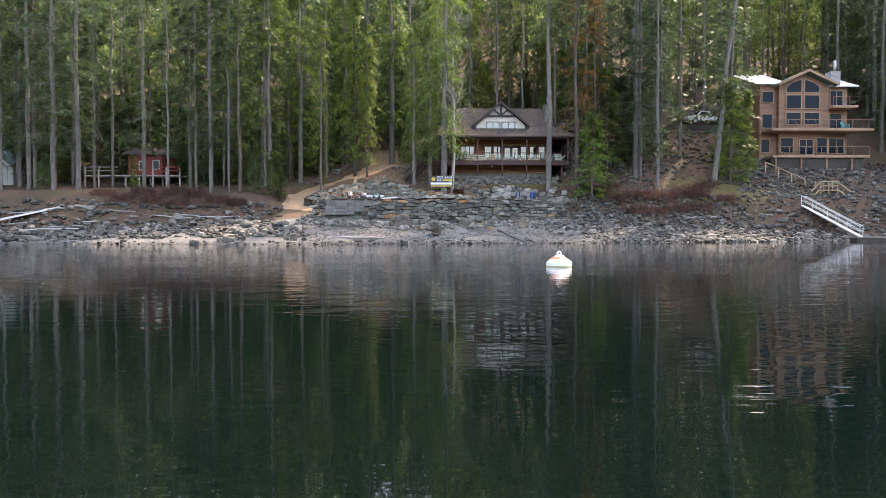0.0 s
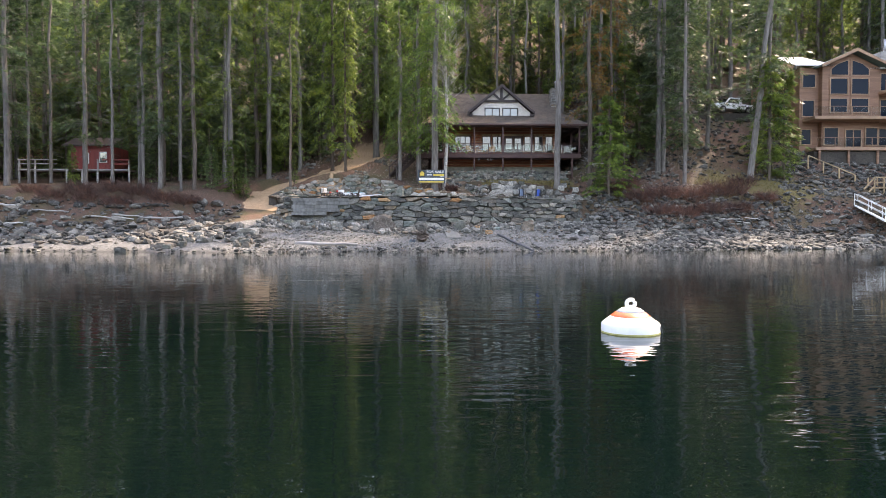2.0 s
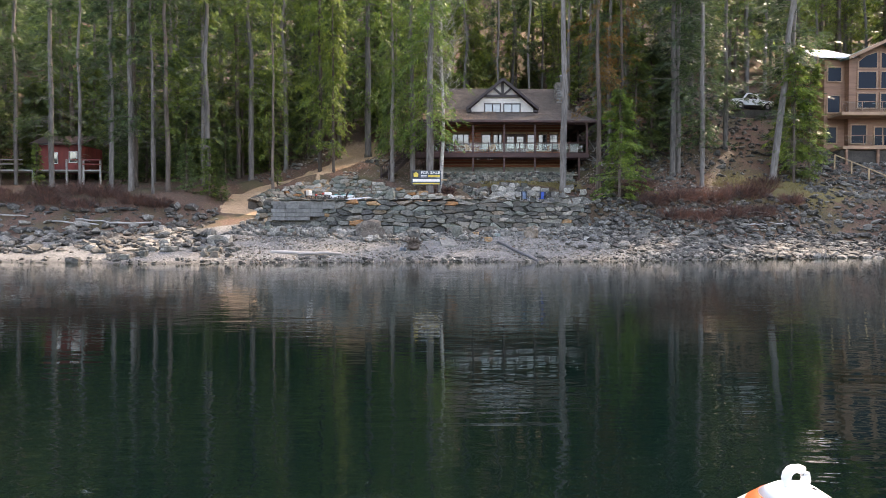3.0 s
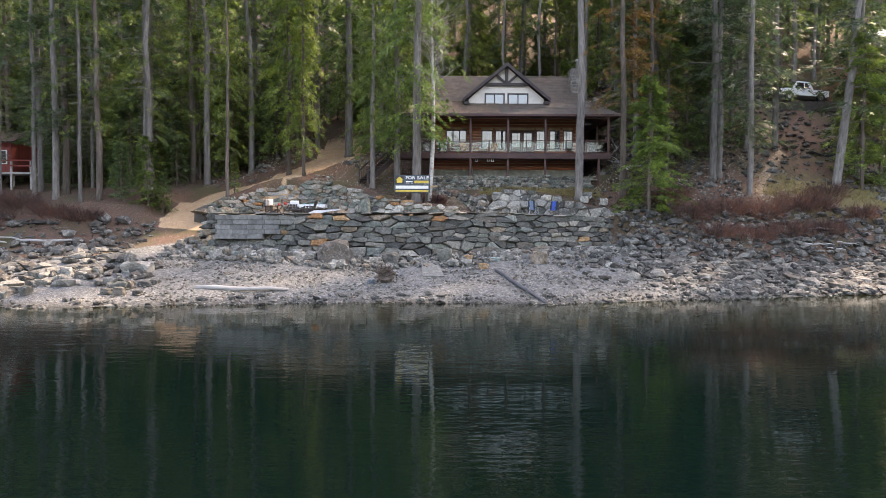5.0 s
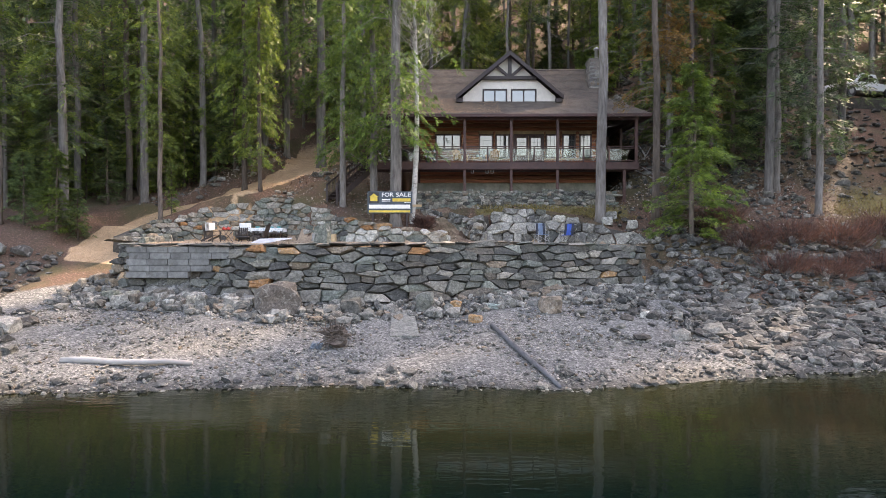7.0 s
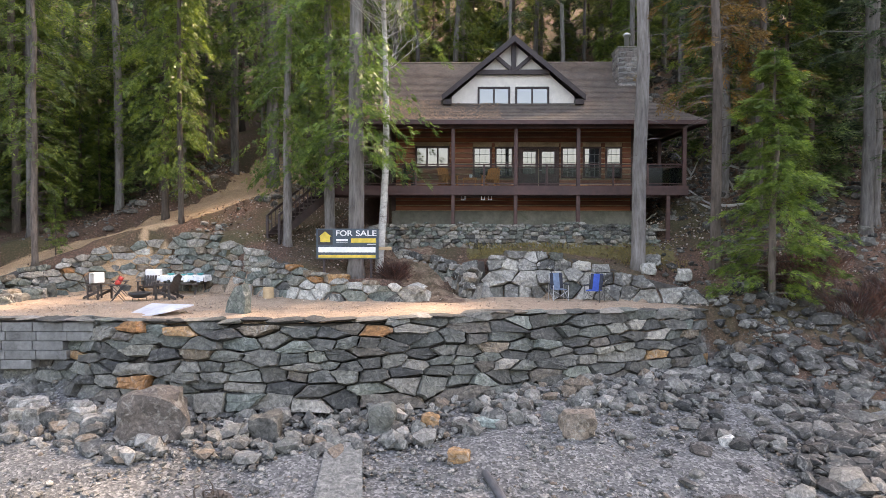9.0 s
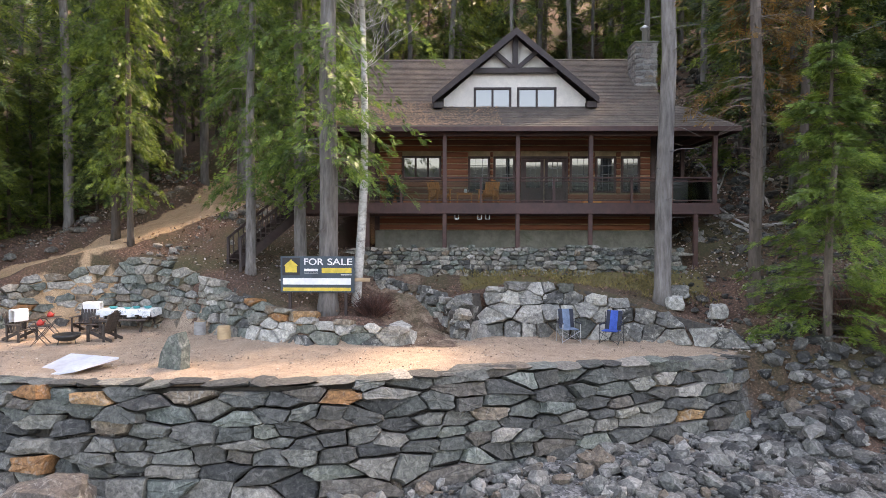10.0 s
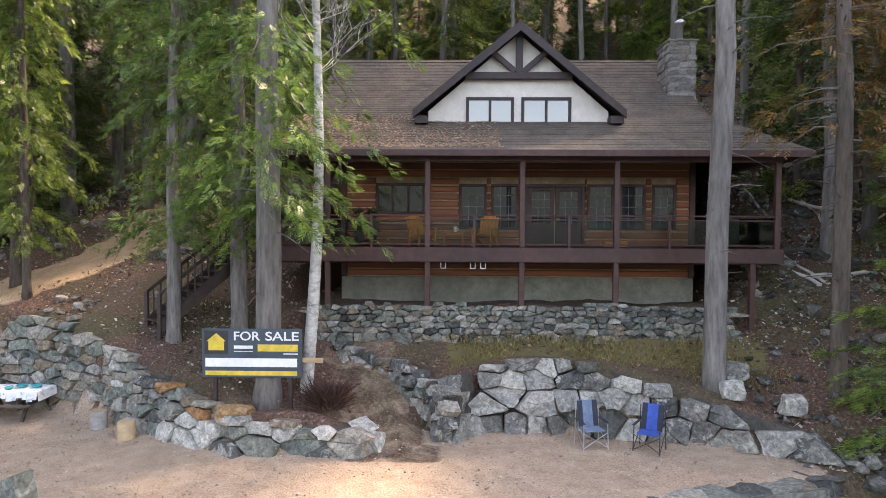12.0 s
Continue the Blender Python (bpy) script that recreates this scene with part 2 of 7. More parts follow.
    def rock(self, size, at=(0, 0, 0), rough=0.28, turn=None):
        """A worn stone of given half sizes."""
        m = Matrix.Translation(at) @ Euler(turn or [random.uniform(0, 6.3) for _ in range(3)]).to_matrix().to_4x4()
        vs = []
        for p in ICO[0]:
            k = 1 + random.uniform(-rough, rough)
            vs.append(m @ Vector((p[0] * size[0] * k, p[1] * size[1] * k, p[2] * size[2] * k)))
        return self.add(vs, ICO[1])

    def mesh(self, name, off=(0, 0, 0), smooth=False):
        me = bpy.data.meshes.new(name)
        me.from_pydata([(p[0] - off[0], p[1] - off[1], p[2] - off[2]) for p in self.v], [], self.f)
        if smooth:
            me.polygons.foreach_set("use_smooth", [True] * len(me.polygons))
        me.update()
        return me


CORNERS = [(sx, sy, sz) for sx in (-1, 1) for sy in (-1, 1) for sz in (-1, 1)]


def box_faces():
    at = {s: i for i, s in enumerate(CORNERS)}
    pos = {}
    for s in CORNERS:
        for a in range(3):
            pos[at[s] * 3 + a] = Vector([s[k] * (1.0 if k == a else 0.8) for k in range(3)])
    out = []

    def put(ids):
        c = sum((pos[i] for i in ids), Vector()) / len(ids)
        n = (pos[ids[1]] - pos[ids[0]]).cross(pos[ids[2]] - pos[ids[0]])
        out.append(tuple(ids) if n.dot(c) > 0 else tuple(ids[::-1]))
    ring = ((-1, -1), (1, -1), (1, 1), (-1, 1))
    for a in range(3):
        b, c = (a + 1) % 3, (a + 2) % 3

        def corner(va, vb, vc):
            s = [0, 0, 0]
            s[a], s[b], s[c] = va, vb, vc
            return at[tuple(s)] * 3
        for s in (-1, 1):
            put([corner(s, u, w) + a for u, w in ring])
        for u, w in ring:
            put([corner(-1, u, w) + b, corner(1, u, w) + b, corner(1, u, w) + c, corner(-1, u, w) + c])
    for s in CORNERS:
        put([at[s] * 3 + k for k in range(3)])
    return out


BOXFACES = box_faces()
_b = bmesh.new()
bmesh.ops.create_icosphere(_b, subdivisions=1, radius=1)
ICO = ([tuple(v.co) for v in _b.verts], [tuple(v.index for v in f.verts) for f in _b.faces])
_b.free()


def thing(name, at, label, category, group="", kind=""):
    ob = new(name)
    ob.location = at
    ob.empty_display_size = 0.2
    return tagged(ob, label, category, group, kind)


def part(name, geo, material, parent, label="", smooth=False, kind=""):
    """One mesh under a thing or a part, given in world coordinates (or round the origin before the thing is placed)."""
    top = parent.parent or parent
    ob = new(name, geo.mesh(name, top.location, smooth))
    ob.data.materials.append(material)
    ob.parent = parent
    return tagged(ob, label, kind=kind)


def solo(name, geo, material, label, category, group="", kind="", smooth=False, at=(0, 0, 0)):
    ob = new(name, geo.mesh(name, at, smooth))
    ob.location = at
    ob.data.materials.append(material)
    return tagged(ob, label, category, group, kind)


# the lie of the land: x along the shore, y inland, z above the lake
def lerp_tab(x, tab):
    return np.interp(x, [p[0] for p in tab], [p[1] for p in tab])


def smooth01(t):
    t = np.clip(t, 0, 1)
    return t * t * (3 - 2 * t)


def shore(x):
    return lerp_tab(x, ((-140, 62), (-60, 58), (-40, 57), (-20, 53.5), (-12, 51), (-6, 52), (3, 53.4), (11, 53), (17, 54.6), (24, 56.5), (34, 58.6), (40, 61.0), (46, 62.6), (60, 63.4), (140, 68)))


def wall_front(x):
    """Top edge of the lower dry-stone wall."""
    return lerp_tab(x, ((-9, 63.6), (-4, 63.3), (0, 62.5), (5, 62.8), (8.5, 64), (13, 65.4), (17, 67)))


def upper_line(x):
    """Foot of the upper stone walls."""
    return lerp_tab(x, ((-12, 66.0), (-10.4, 66.6), (-8.8, 69.3), (-6.8, 70.8), (-4.7, 71.7), (-3, 71.1), (-1, 70.1), (2.4, 68.4), (3.6, 67.5), (6.4, 67.6), (7.3, 69.6), (8.6, 68.8), (9.2, 69.7), (11.7, 69.5), (14.2, 69.0), (17, 68.0)))


def upper_top(x):
    return lerp_tab(x, ((-12, 4.2), (-10.4, 4.3), (-8.8, 5.2), (-6.8, 6.1), (-4.7, 6.6), (-3.5, 6.7), (-1.3, 6.4), (1.5, 5.5), (3.6, 5.0), (6.4, 4.85), (7.6, 5.0), (9.0, 5.7), (11, 6.0), (13, 5.8), (15, 5.35), (17, 4.7)))


ROAD = [(-10.2, 60, 1.6), (-10.4, 64.4, 2.85), (-11.1, 67.2, 3.95), (-11.1, 70, 5.05), (-8.6, 72.2, 6.3), (-6.0, 73.6, 7.2), (-3.8, 76.3, 8.4), (-2.6, 79, 9.3), (-3.2, 83, 10.3)]
TERRACE = 4.2
TRAIL = [(28.0, 69.2, 0), (30, 72, 0), (32.4, 74.6, 0), (32.2, 77.5, 0)]


def road_near(x, y, line=ROAD):
    """Distance to the sand track's middle and its height there."""
    best, height = np.full(np.shape(x), 1e9), np.zeros(np.shape(x))
    for (x0, y0, z0), (x1, y1, z1) in zip(line, line[1:]):
        dx, dy = x1 - x0, y1 - y0
        t = np.clip(((x - x0) * dx + (y - y0) * dy) / (dx * dx + dy * dy), 0, 1)
        d = np.hypot(x - x0 - t * dx, y - y0 - t * dy)
        height = np.where(d < best, z0 + t * (z1 - z0), height)
        best = np.minimum(best, d)
    return best, height


def ground(x, y):
    x, y = np.asarray(x, float), np.asarray(y, float)
    d = y - shore(x)
    under = np.where(d < 0, np.maximum(d * 0.22, -6), 0)
    beach = np.where(d > 0, 0.19 * d, 0) + under
    # natural bank and hillside
    foot = lerp_tab(x, ((-140, 64), (-40, 63), (-22, 62), (-14, 63), (17, 62), (30, 62.5), (38, 64.6), (48, 65), (60, 63.5), (140, 70)))
    top = lerp_tab(x, ((-140, 71), (-40, 69.5), (-14, 68.5), (17, 68.5), (30, 69), (50, 69), (140, 78)))
    low = np.minimum(0.19 * (foot - shore(x)), 1.9)
    crest = lerp_tab(x, ((-140, 5.6), (-40, 5.4), (-14, 5.3), (17, 5.0), (30, 5.8), (46, 4.6), (140, 6)))
    bank = low + (crest - low) * smooth01((y - foot) / (top - foot))
    slope = lerp_tab(x, ((-60, 0.12), (-24, 0.16), (-10, 0.26), (-4, 0.5), (0, 0.62), (30, 0.66), (140, 0.66)))
    far = np.maximum(y - top, 0)
    hill = np.minimum(far, 16) * slope + np.maximum(far - 16, 0) * 0.55
    nat = np.where(y < foot, np.minimum(beach, np.maximum(low, under)), bank + hill)
    nat = np.where((y >= foot - 3) & (y < foot), np.minimum(nat, low), nat)
    # built-up terrace and house ledge
    wf, ul = wall_front(x), upper_line(x)
    inner = (x > -9) & (x < 17)
    side = smooth01((x + 10.5) / 2.5) * smooth01((19.0 - x) / 2.2)
    ledge_y = 72.0
    up = upper_top(x)
    k = smooth01((y - ul - 0.5) / np.maximum(ledge_y - ul - 0.6, 0.6))
    lot = np.where(y < wf - 0.75, np.minimum(beach, 1.95), TERRACE - 0.05 * np.maximum(x - 10, 0) * 0.4)
    lot = np.where((y >= wf - 0.75) & (y < wf), 1.9 + (TERRACE - 1.9) * (y - wf + 0.75) / 0.75, lot)
    lot = np.where(y > ul + 0.35, up + (6.25 - up) * k, lot)
    lot = np.where((y > ul) & (y <= ul + 0.35), TERRACE + (up - TERRACE) * (y - ul) / 0.35, lot)
    pad = np.where(x > 3.8, 7.0, 6.6)
    lot = np.where(y > ledge_y + 0.15, np.where(y < 83.5, pad, pad + (y - 83.5) * 0.9), lot)
    lot = np.where((x < 3.6) & (y > ul + 0.35), np.maximum(up + 0.42 * (y - ul - 0.35), 0), lot)
    # gravel ramp through the upper wall
    ramp_k = smooth01(1.0 - np.abs(x - 7.2 + (y - 68) * 0.35) / 1.7)
    lot = np.where((y > 67.5) & (y < 71.9), lot * (1 - ramp_k) + ramp_k * (TERRACE + 0.48 * np.maximum(y - 67.7, 0)), lot)
    z = nat * (1 - side) + lot * side
    # the sand track
    rd, rz = road_near(x, y)
    w = 1 - smooth01((rd - 1.9) / 0.7)
    z = z * (1 - w) + rz * w
    return z


def gz(x, y):
    return float(ground(x, y))


def land_sheet():
    xs = np.concatenate([np.linspace(-900, -150, 12), np.arange(-140, -24, 2.5), np.arange(-24, 34, 0.4), np.arange(34, 141, 2.5), np.linspace(150, 900, 12)])
    ys = np.concatenate([[-900, -400, -100, 0, 30], np.arange(40, 50, 2.0), np.arange(50, 84, 0.3), np.arange(84, 130, 2.0), np.arange(130, 330, 10), [400, 600]])
    X, Y = np.meshgrid(xs, ys)
    Z = ground(np.clip(X, -140, 140), Y)
    Z = np.where(Y > 230, ground(X.clip(-140, 140), 230), Z)
    wob = np.array([[noise.noise(Vector((a * 0.5, b * 0.5, 0))) for a in xs] for b in ys])
    fin = np.array([[noise.noise(Vector((a * 1.7, b * 1.7, 5))) for a in xs] for b in ys])
    rd, _ = road_near(X, Y)
    flat = (Y > wall_front(X) - 0.9) & (Y < upper_line(X)) & (X > -8.2) & (X < 17)
    amp = np.where(flat, 0.03, np.where(rd < 2, 0.05, 0.16)) * np.where(np.abs(Y - shore(X)) < 1.5, 0.5, 1)
    Z = Z + wob * amp + fin * amp * 0.5
    ny, nx = X.shape
    me = bpy.data.meshes.new("ground")
    v = np.stack([X, Y, Z], -1).reshape(-1, 3)
    i = np.arange(ny * nx).reshape(ny, nx)
    f = np.stack([i[:-1, :-1], i[:-1, 1:], i[1:, 1:], i[1:, :-1]], -1).reshape(-1, 4)
    me.from_pydata(v.tolist(), [], f.tolist())
    me.polygons.foreach_set("use_smooth", [True] * len(me.polygons))
    # soil kinds: red sand track and terrace, green grass, blue gravel beach; alpha: the track's painted sunlight
    sand = np.maximum((1 - smooth01((rd - np.where(Y > 71.5, 1.8, 1.3)) / 0.4)) * smooth01((Y - 65.0) / 0.6), np.where(flat, 1.0, 0.0))
    ramp_m = (np.abs(X - 7.2 + (Y - 68) * 0.35) < 1.2) & (Y > 67) & (Y < 71.6)
    sand = np.where(ramp_m, 0.42, sand)
    sand = np.maximum(sand, 0.5 * (1 - smooth01((road_near(X, Y, TRAIL)[0] - 0.25) / 0.4)))
    moss = smooth01(1 - np.abs(Y - 71.0) / 1.4) * ((X > 8.5) & (X < 17.5)) + 0.9 * np.exp(-((X - 34) ** 2 / 60 + (Y - 69) ** 2 / 6))
    foot = np.where((X > -9) & (X < 17), wall_front(X) - 0.3, lerp_tab(X, ((-140, 64), (-40, 62), (-14, 60.5), (-9, 63.3), (17, 66.7), (20, 62.5), (25, 60.3), (38, 62.5), (60, 65), (140, 70))))
    beach = smooth01((foot + 1.0 - Y) / 2.0)
    col = np.stack([sand * (1 - beach * (rd > 2.7)), moss, beach * (1 - (rd < 2.0) * (Y > 64.6)), (rd < 2.6) * 1.0], -1).reshape(-1)
    me.color_attributes.new("soil", "FLOAT_COLOR", "POINT").data.foreach_set("color", col)
    return me


def land_material():
    m = bpy.data.materials.new("land")
    m.use_nodes = True
    nt = m.node_tree
    b = nt.nodes["Principled BSDF"]
    v = coords(nt)
    a = nt.nodes.new("ShaderNodeVertexColor")
    a.layer_name = "soil"
    sep = nt.nodes.new("ShaderNodeSeparateColor")
    nt.links.new(a.outputs[0], sep.inputs[0])
    fine, mid = noise_tex(nt, v, 14, 8, 0.75), noise_tex(nt, v, 2.2, 6, 0.65, 0.5)
    wide = noise_tex(nt, v, 0.35, 4, 0.6, 0.5)
    litter = ramp(nt, fine, ((0.3, (0.030, 0.019, 0.013)), (0.48, (0.085, 0.048, 0.032)), (0.58, (0.165, 0.086, 0.057)), (0.66, (0.32, 0.25, 0.205))))
    litter = mixc(nt, ramp(nt, wide, ((0.45, (0, 0, 0)), (0.65, (0.6, 0.6, 0.6)))), litter, (0.05, 0.06, 0.02))
    sand = ramp(nt, mid, ((0.3, (0.305, 0.211, 0.145)), (0.7, (0.455, 0.337, 0.24))))
    # sunlight on the track painted in as a brighter, more orange sand
    sand = mixc(nt, a.outputs["Alpha"], sand, ramp(nt, mid, ((0.3, (0.38, 0.235, 0.13)), (0.7, (0.54, 0.365, 0.225)))))
    sand = mixc(nt, 1.0, sand, ramp(nt, noise_tex(nt, v, 30, 7, 0.9), ((0.38, (0.3, 0.28, 0.27)), (0.48, (0.9, 0.89, 0.88)), (0.6, (1.35, 1.35, 1.35)))), "MULTIPLY")
    grass = ramp(nt, fine, ((0.3, (0.085, 0.068, 0.026)), (0.7, (0.20, 0.155, 0.06))))
    vor = nt.nodes.new("ShaderNodeTexVoronoi")
    vor.inputs["Scale"].default_value = 17.0
    nt.links.new(v, vor.inputs["Vector"])
    hue = nt.nodes.new("ShaderNodeSeparateColor")
    nt.links.new(vor.outputs["Color"], hue.inputs[0])
    peb = ramp(nt, hue.outputs[0], ((0.0, (0.062, 0.063, 0.061)), (0.35, (0.105, 0.106, 0.102)), (0.7, (0.155, 0.154, 0.147)), (1.0, (0.28, 0.275, 0.26))))
    peb = mixc(nt, 1.0, peb, ramp(nt, mid, ((0.3, (0.72, 0.72, 0.73)), (0.7, (1.2, 1.19, 1.16)))), "MULTIPLY")

    def edge(sock, w=0.25):
        s = nt.nodes.new("ShaderNodeMath")
        s.operation = "ADD"
        r = nt.nodes.new("ShaderNodeMapRange")
        r.inputs[3].default_value, r.inputs[4].default_value = -w, w
        nt.links.new(mid, r.inputs[0])
        nt.links.new(sock, s.inputs[0])
        nt.links.new(r.outputs[0], s.inputs[1])
        return ramp(nt, s.outputs[0], ((0.38, (0, 0, 0)), (0.6, (1, 1, 1))))
    col = mixc(nt, edge(sep.outputs[1], 0.5), litter, grass)
    col = mixc(nt, edge(sep.outputs[2]), col, peb)
    col = mixc(nt, edge(sep.outputs[0]), col, sand)
    pos = nt.nodes.new("ShaderNodeSeparateXYZ")
    nt.links.new(v, pos.inputs[0])
    wet = ramp(nt, pos.outputs[2], ((0.03, (0.4, 0.4, 0.4)), (0.2, (1, 1, 1))))
    col = mixc(nt, 1.0, col, wet, "MULTIPLY")
    nt.links.new(col, b.inputs["Base Color"])
    b.inputs["Roughness"].default_value = 0.95
    h = mixc(nt, 0.5, fine, vor.outputs["Distance"])
    bumped(nt, b, h, 0.7, 0.06)
    return m


def water_material():
    m = bpy.data.materials.new("lake_water")
    m.use_nodes = True
    nt = m.node_tree
    b = nt.nodes["Principled BSDF"]
    v = coords(nt, (1, 1, 1))
    pos = nt.nodes.new("ShaderNodeSeparateXYZ")
    nt.links.new(v, pos.inputs[0])
    near = nt.nodes.new("ShaderNodeMapRange")
    near.inputs[1].default_value, near.inputs[2].default_value = 45.0, 54.0
    nt.links.new(pos.outputs[1], near.inputs[0])
    bed = mixc(nt, noise_tex(nt, v, 0.9, 4), (0.008, 0.011, 0.003), (0.024, 0.024, 0.012))
    nt.links.new(mixc(nt, near.outputs[0], (0.0006, 0.0033, 0.0031), bed), b.inputs["Base Color"])
    b.inputs["Roughness"].default_value, b.inputs["IOR"].default_value = 0.015, 1.33
    long = noise_tex(nt, coords(nt, (0.22, 0.9, 1)), 1.6, 3, 0.5, 0.6)
    fine = noise_tex(nt, coords(nt, (0.5, 1.6, 1)), 3.5, 2, 0.5)
    calm = ramp(nt, noise_tex(nt, coords(nt, (0.3, 1, 1)), 0.09, 2, 0.5), ((0.4, (0.25, 0.25, 0.25)), (0.62, (1, 1, 1))))
    h = mixc(nt, 0.35, long, fine)
    h = mixc(nt, 1.0, h, calm, "MULTIPLY")
    bumped(nt, b, h, 0.08, 0.25)
    return m


land = tagged(new("ground", land_sheet()), "gravel beach, sand track and wooded litter-covered hillside", "ground", kind="structure")
land.data.materials.append(land_material())
lake = tagged(new("water", Geo().add([(-900, -900, 0), (900, -900, 0), (900, 75, 0), (-900, 75, 0)], [(0, 1, 2, 3)]).mesh("water")), "calm dark green lake water with light ripples", "water", kind="structure")
lake.data.materials.append(water_material())


# ---- the log house ----
def shingled(name, parent, a, b, c, d, rows, label="", t=0.02):
    """Roof plane from eave a-b up to d-c, laid in stepped courses."""
    a, b, c, d = (Vector(p) for p in (a, b, c, d))
    n = (b - a).cross(d - a).normalized()
    if n.z < 0:
        n = -n
    plane = part(name, Geo().add([a, b, c, d, a - n * 0.05, b - n * 0.05, c - n * 0.05, d - n * 0.05], [(0, 1, 2, 3), (7, 6, 5, 4), (0, 4, 5, 1), (1, 5, 6, 2), (3, 2, 6, 7), (0, 3, 7, 4)]), SHINGLE, parent, label)
    for i in range(rows):
        s0, s1 = i / rows, min((i + 1.15) / rows, 1)
        p0, p1 = a.lerp(d, s0), b.lerp(c, s0)
        q0, q1 = a.lerp(d, s1), b.lerp(c, s1)
        part("shingle_course", Geo().add([p0 + n * 0.003, p1 + n * 0.003, q1 + n * 0.003, q0 + n * 0.003, p0 + n * t, p1 + n * t, q1 + n * 0.006, q0 + n * 0.006], [(4, 5, 6, 7), (0, 1, 5, 4), (0, 4, 7, 3), (1, 2, 6, 5), (3, 2, 1, 0)]), SHINGLE, plane)
    return plane


def window_part(parent, x0, x1, z0, z1, y, cols, trim=TRIM, rows=1, w=0.09, bars=False, glass=PANE):
    """A framed window facing the lake, with mullions and panes set back."""
    win = part("window", Geo().box(x0, x1, y - 0.07, y + 0.05, z1 - w, z1).box(x0, x1, y - 0.09, y + 0.05, z0, z0 + w * 0.8).box(x0, x0 + w, y - 0.07, y + 0.05, z0 + w * 0.8, z1 - w).box(x1 - w, x1, y - 0.07, y + 0.05, z0 + w * 0.8, z1 - w), trim, parent)
    step = (x1 - x0 - w) / cols
    for i in range(cols):
        a, b = x0 + w / 2 + i * step, x0 + w / 2 + (i + 1) * step
        if i:
            part("mullion", Geo().box(a - 0.04, a + 0.04, y - 0.055, y + 0.04, z0 + w * 0.8, z1 - w), trim, win)
        part("pane", Geo().box(a + 0.03, b - 0.03, y - 0.012, y + 0.012, z0 + w * 0.6, z1 - w * 0.8, 0.002), glass, win)
        if bars:
            g = Geo()
            for k in (1, 2):
                g.box(a + (b - a) * k / 3 - 0.008, a + (b - a) * k / 3 + 0.008, y - 0.024, y - 0.014, z0 + w * 0.8, z1 - w, 0.002)
            for k in (1, 2, 3):
                zz = z0 + (z1 - z0) * k / 4
                g.box(a + 0.05, b - 0.05, y - 0.026, y - 0.0142, zz - 0.008, zz + 0.008, 0.002)
            part("muntin_grid", g, MUNTIN, win)
    return win


WALL_Y, POST_Y, DECK, EAVE_Y = 74.1, 71.7, 8.83, 71.2
X0, X1 = 5.15, 16.5
house = thing("house", (10.8, 76, 7.0), "dark red-brown log house with white dormer and wrap-around porch", "house")
part("foundation", Geo().box(X0 - 0.1, X1 + 0.1, WALL_Y + 0.03, 82.4, 6.4, 7.79, 0.02), CONC, house, "bare concrete foundation wall")
body = part("wall", Geo().box(X0 + 0.05, X1 - 0.05, WALL_Y + 0.015, 82.3, 7.79, 13.0, 0.01), CHINK, house, "log wall with pale chinking")
# log courses, cut at the windows and doors
OPEN = [(6.19, 7.81, 9.86, 10.86), (8.92, 9.82, 9.35, 10.84), (9.96, 10.86, 9.35, 10.84), (11.08, 13.02, 8.8, 10.84), (13.1, 13.98, 9.37, 10.84), (14.14, 15.0, 9.37, 10.84), (15.2, 15.98, 9.37, 10.84)]
z = 7.80
while z < 12.2:
    h = 0.247
    spans = [(X0, X1)]
    for a, b, lo, hi in OPEN:
        if z + h > lo - 0.02 and z < hi + 0.02:
            spans = [q for s in spans for q in (((s[0], min(s[1], a)), (max(s[0], b), s[1])) if s[0] < b and s[1] > a else (s,)) if q[1] - q[0] > 0.05]
    for a, b in spans:
        part("log", Geo().box(a, b, WALL_Y - 0.02, WALL_Y + 0.14, z + 0.02, z + h - 0.02, 0.035), LOGS, body)
    for x in (X0, X1):
        s = -1 if x == X0 else 1
        part("log", Geo().box(min(x, x - s * 0.12), max(x, x - s * 0.12) + 0.004, WALL_Y + 0.15, 82.2, z + 0.012, z + h - 0.012, 0.04), LOGS, body)
    z += h + 0.003
for x in (X0, X1):
    part("corner_board", Geo().box(x - 0.1, x + 0.1, WALL_Y - 0.06, WALL_Y + 0.14, 7.80, 12.2, 0.02), TRIM, house)
window_part(house, 6.19, 7.81, 9.86, 10.86, WALL_Y, 3)
for a, b in ((8.92, 9.82), (9.96, 10.86), (13.1, 13.98), (14.14, 15.0), (15.2, 15.98)):
    window_part(house, a, b, 9.35, 10.84, WALL_Y, 1, bars=True)
doors = part("door", Geo().box(11.08, 13.02, WALL_Y - 0.06, WALL_Y + 0.05, 10.74, 10.84).box(11.08, 11.18, WALL_Y - 0.06, WALL_Y + 0.05, DECK, 10.74).box(12.92, 13.02, WALL_Y - 0.06, WALL_Y + 0.05, DECK, 10.74), TRIM, house, "double french door with glazed upper halves")
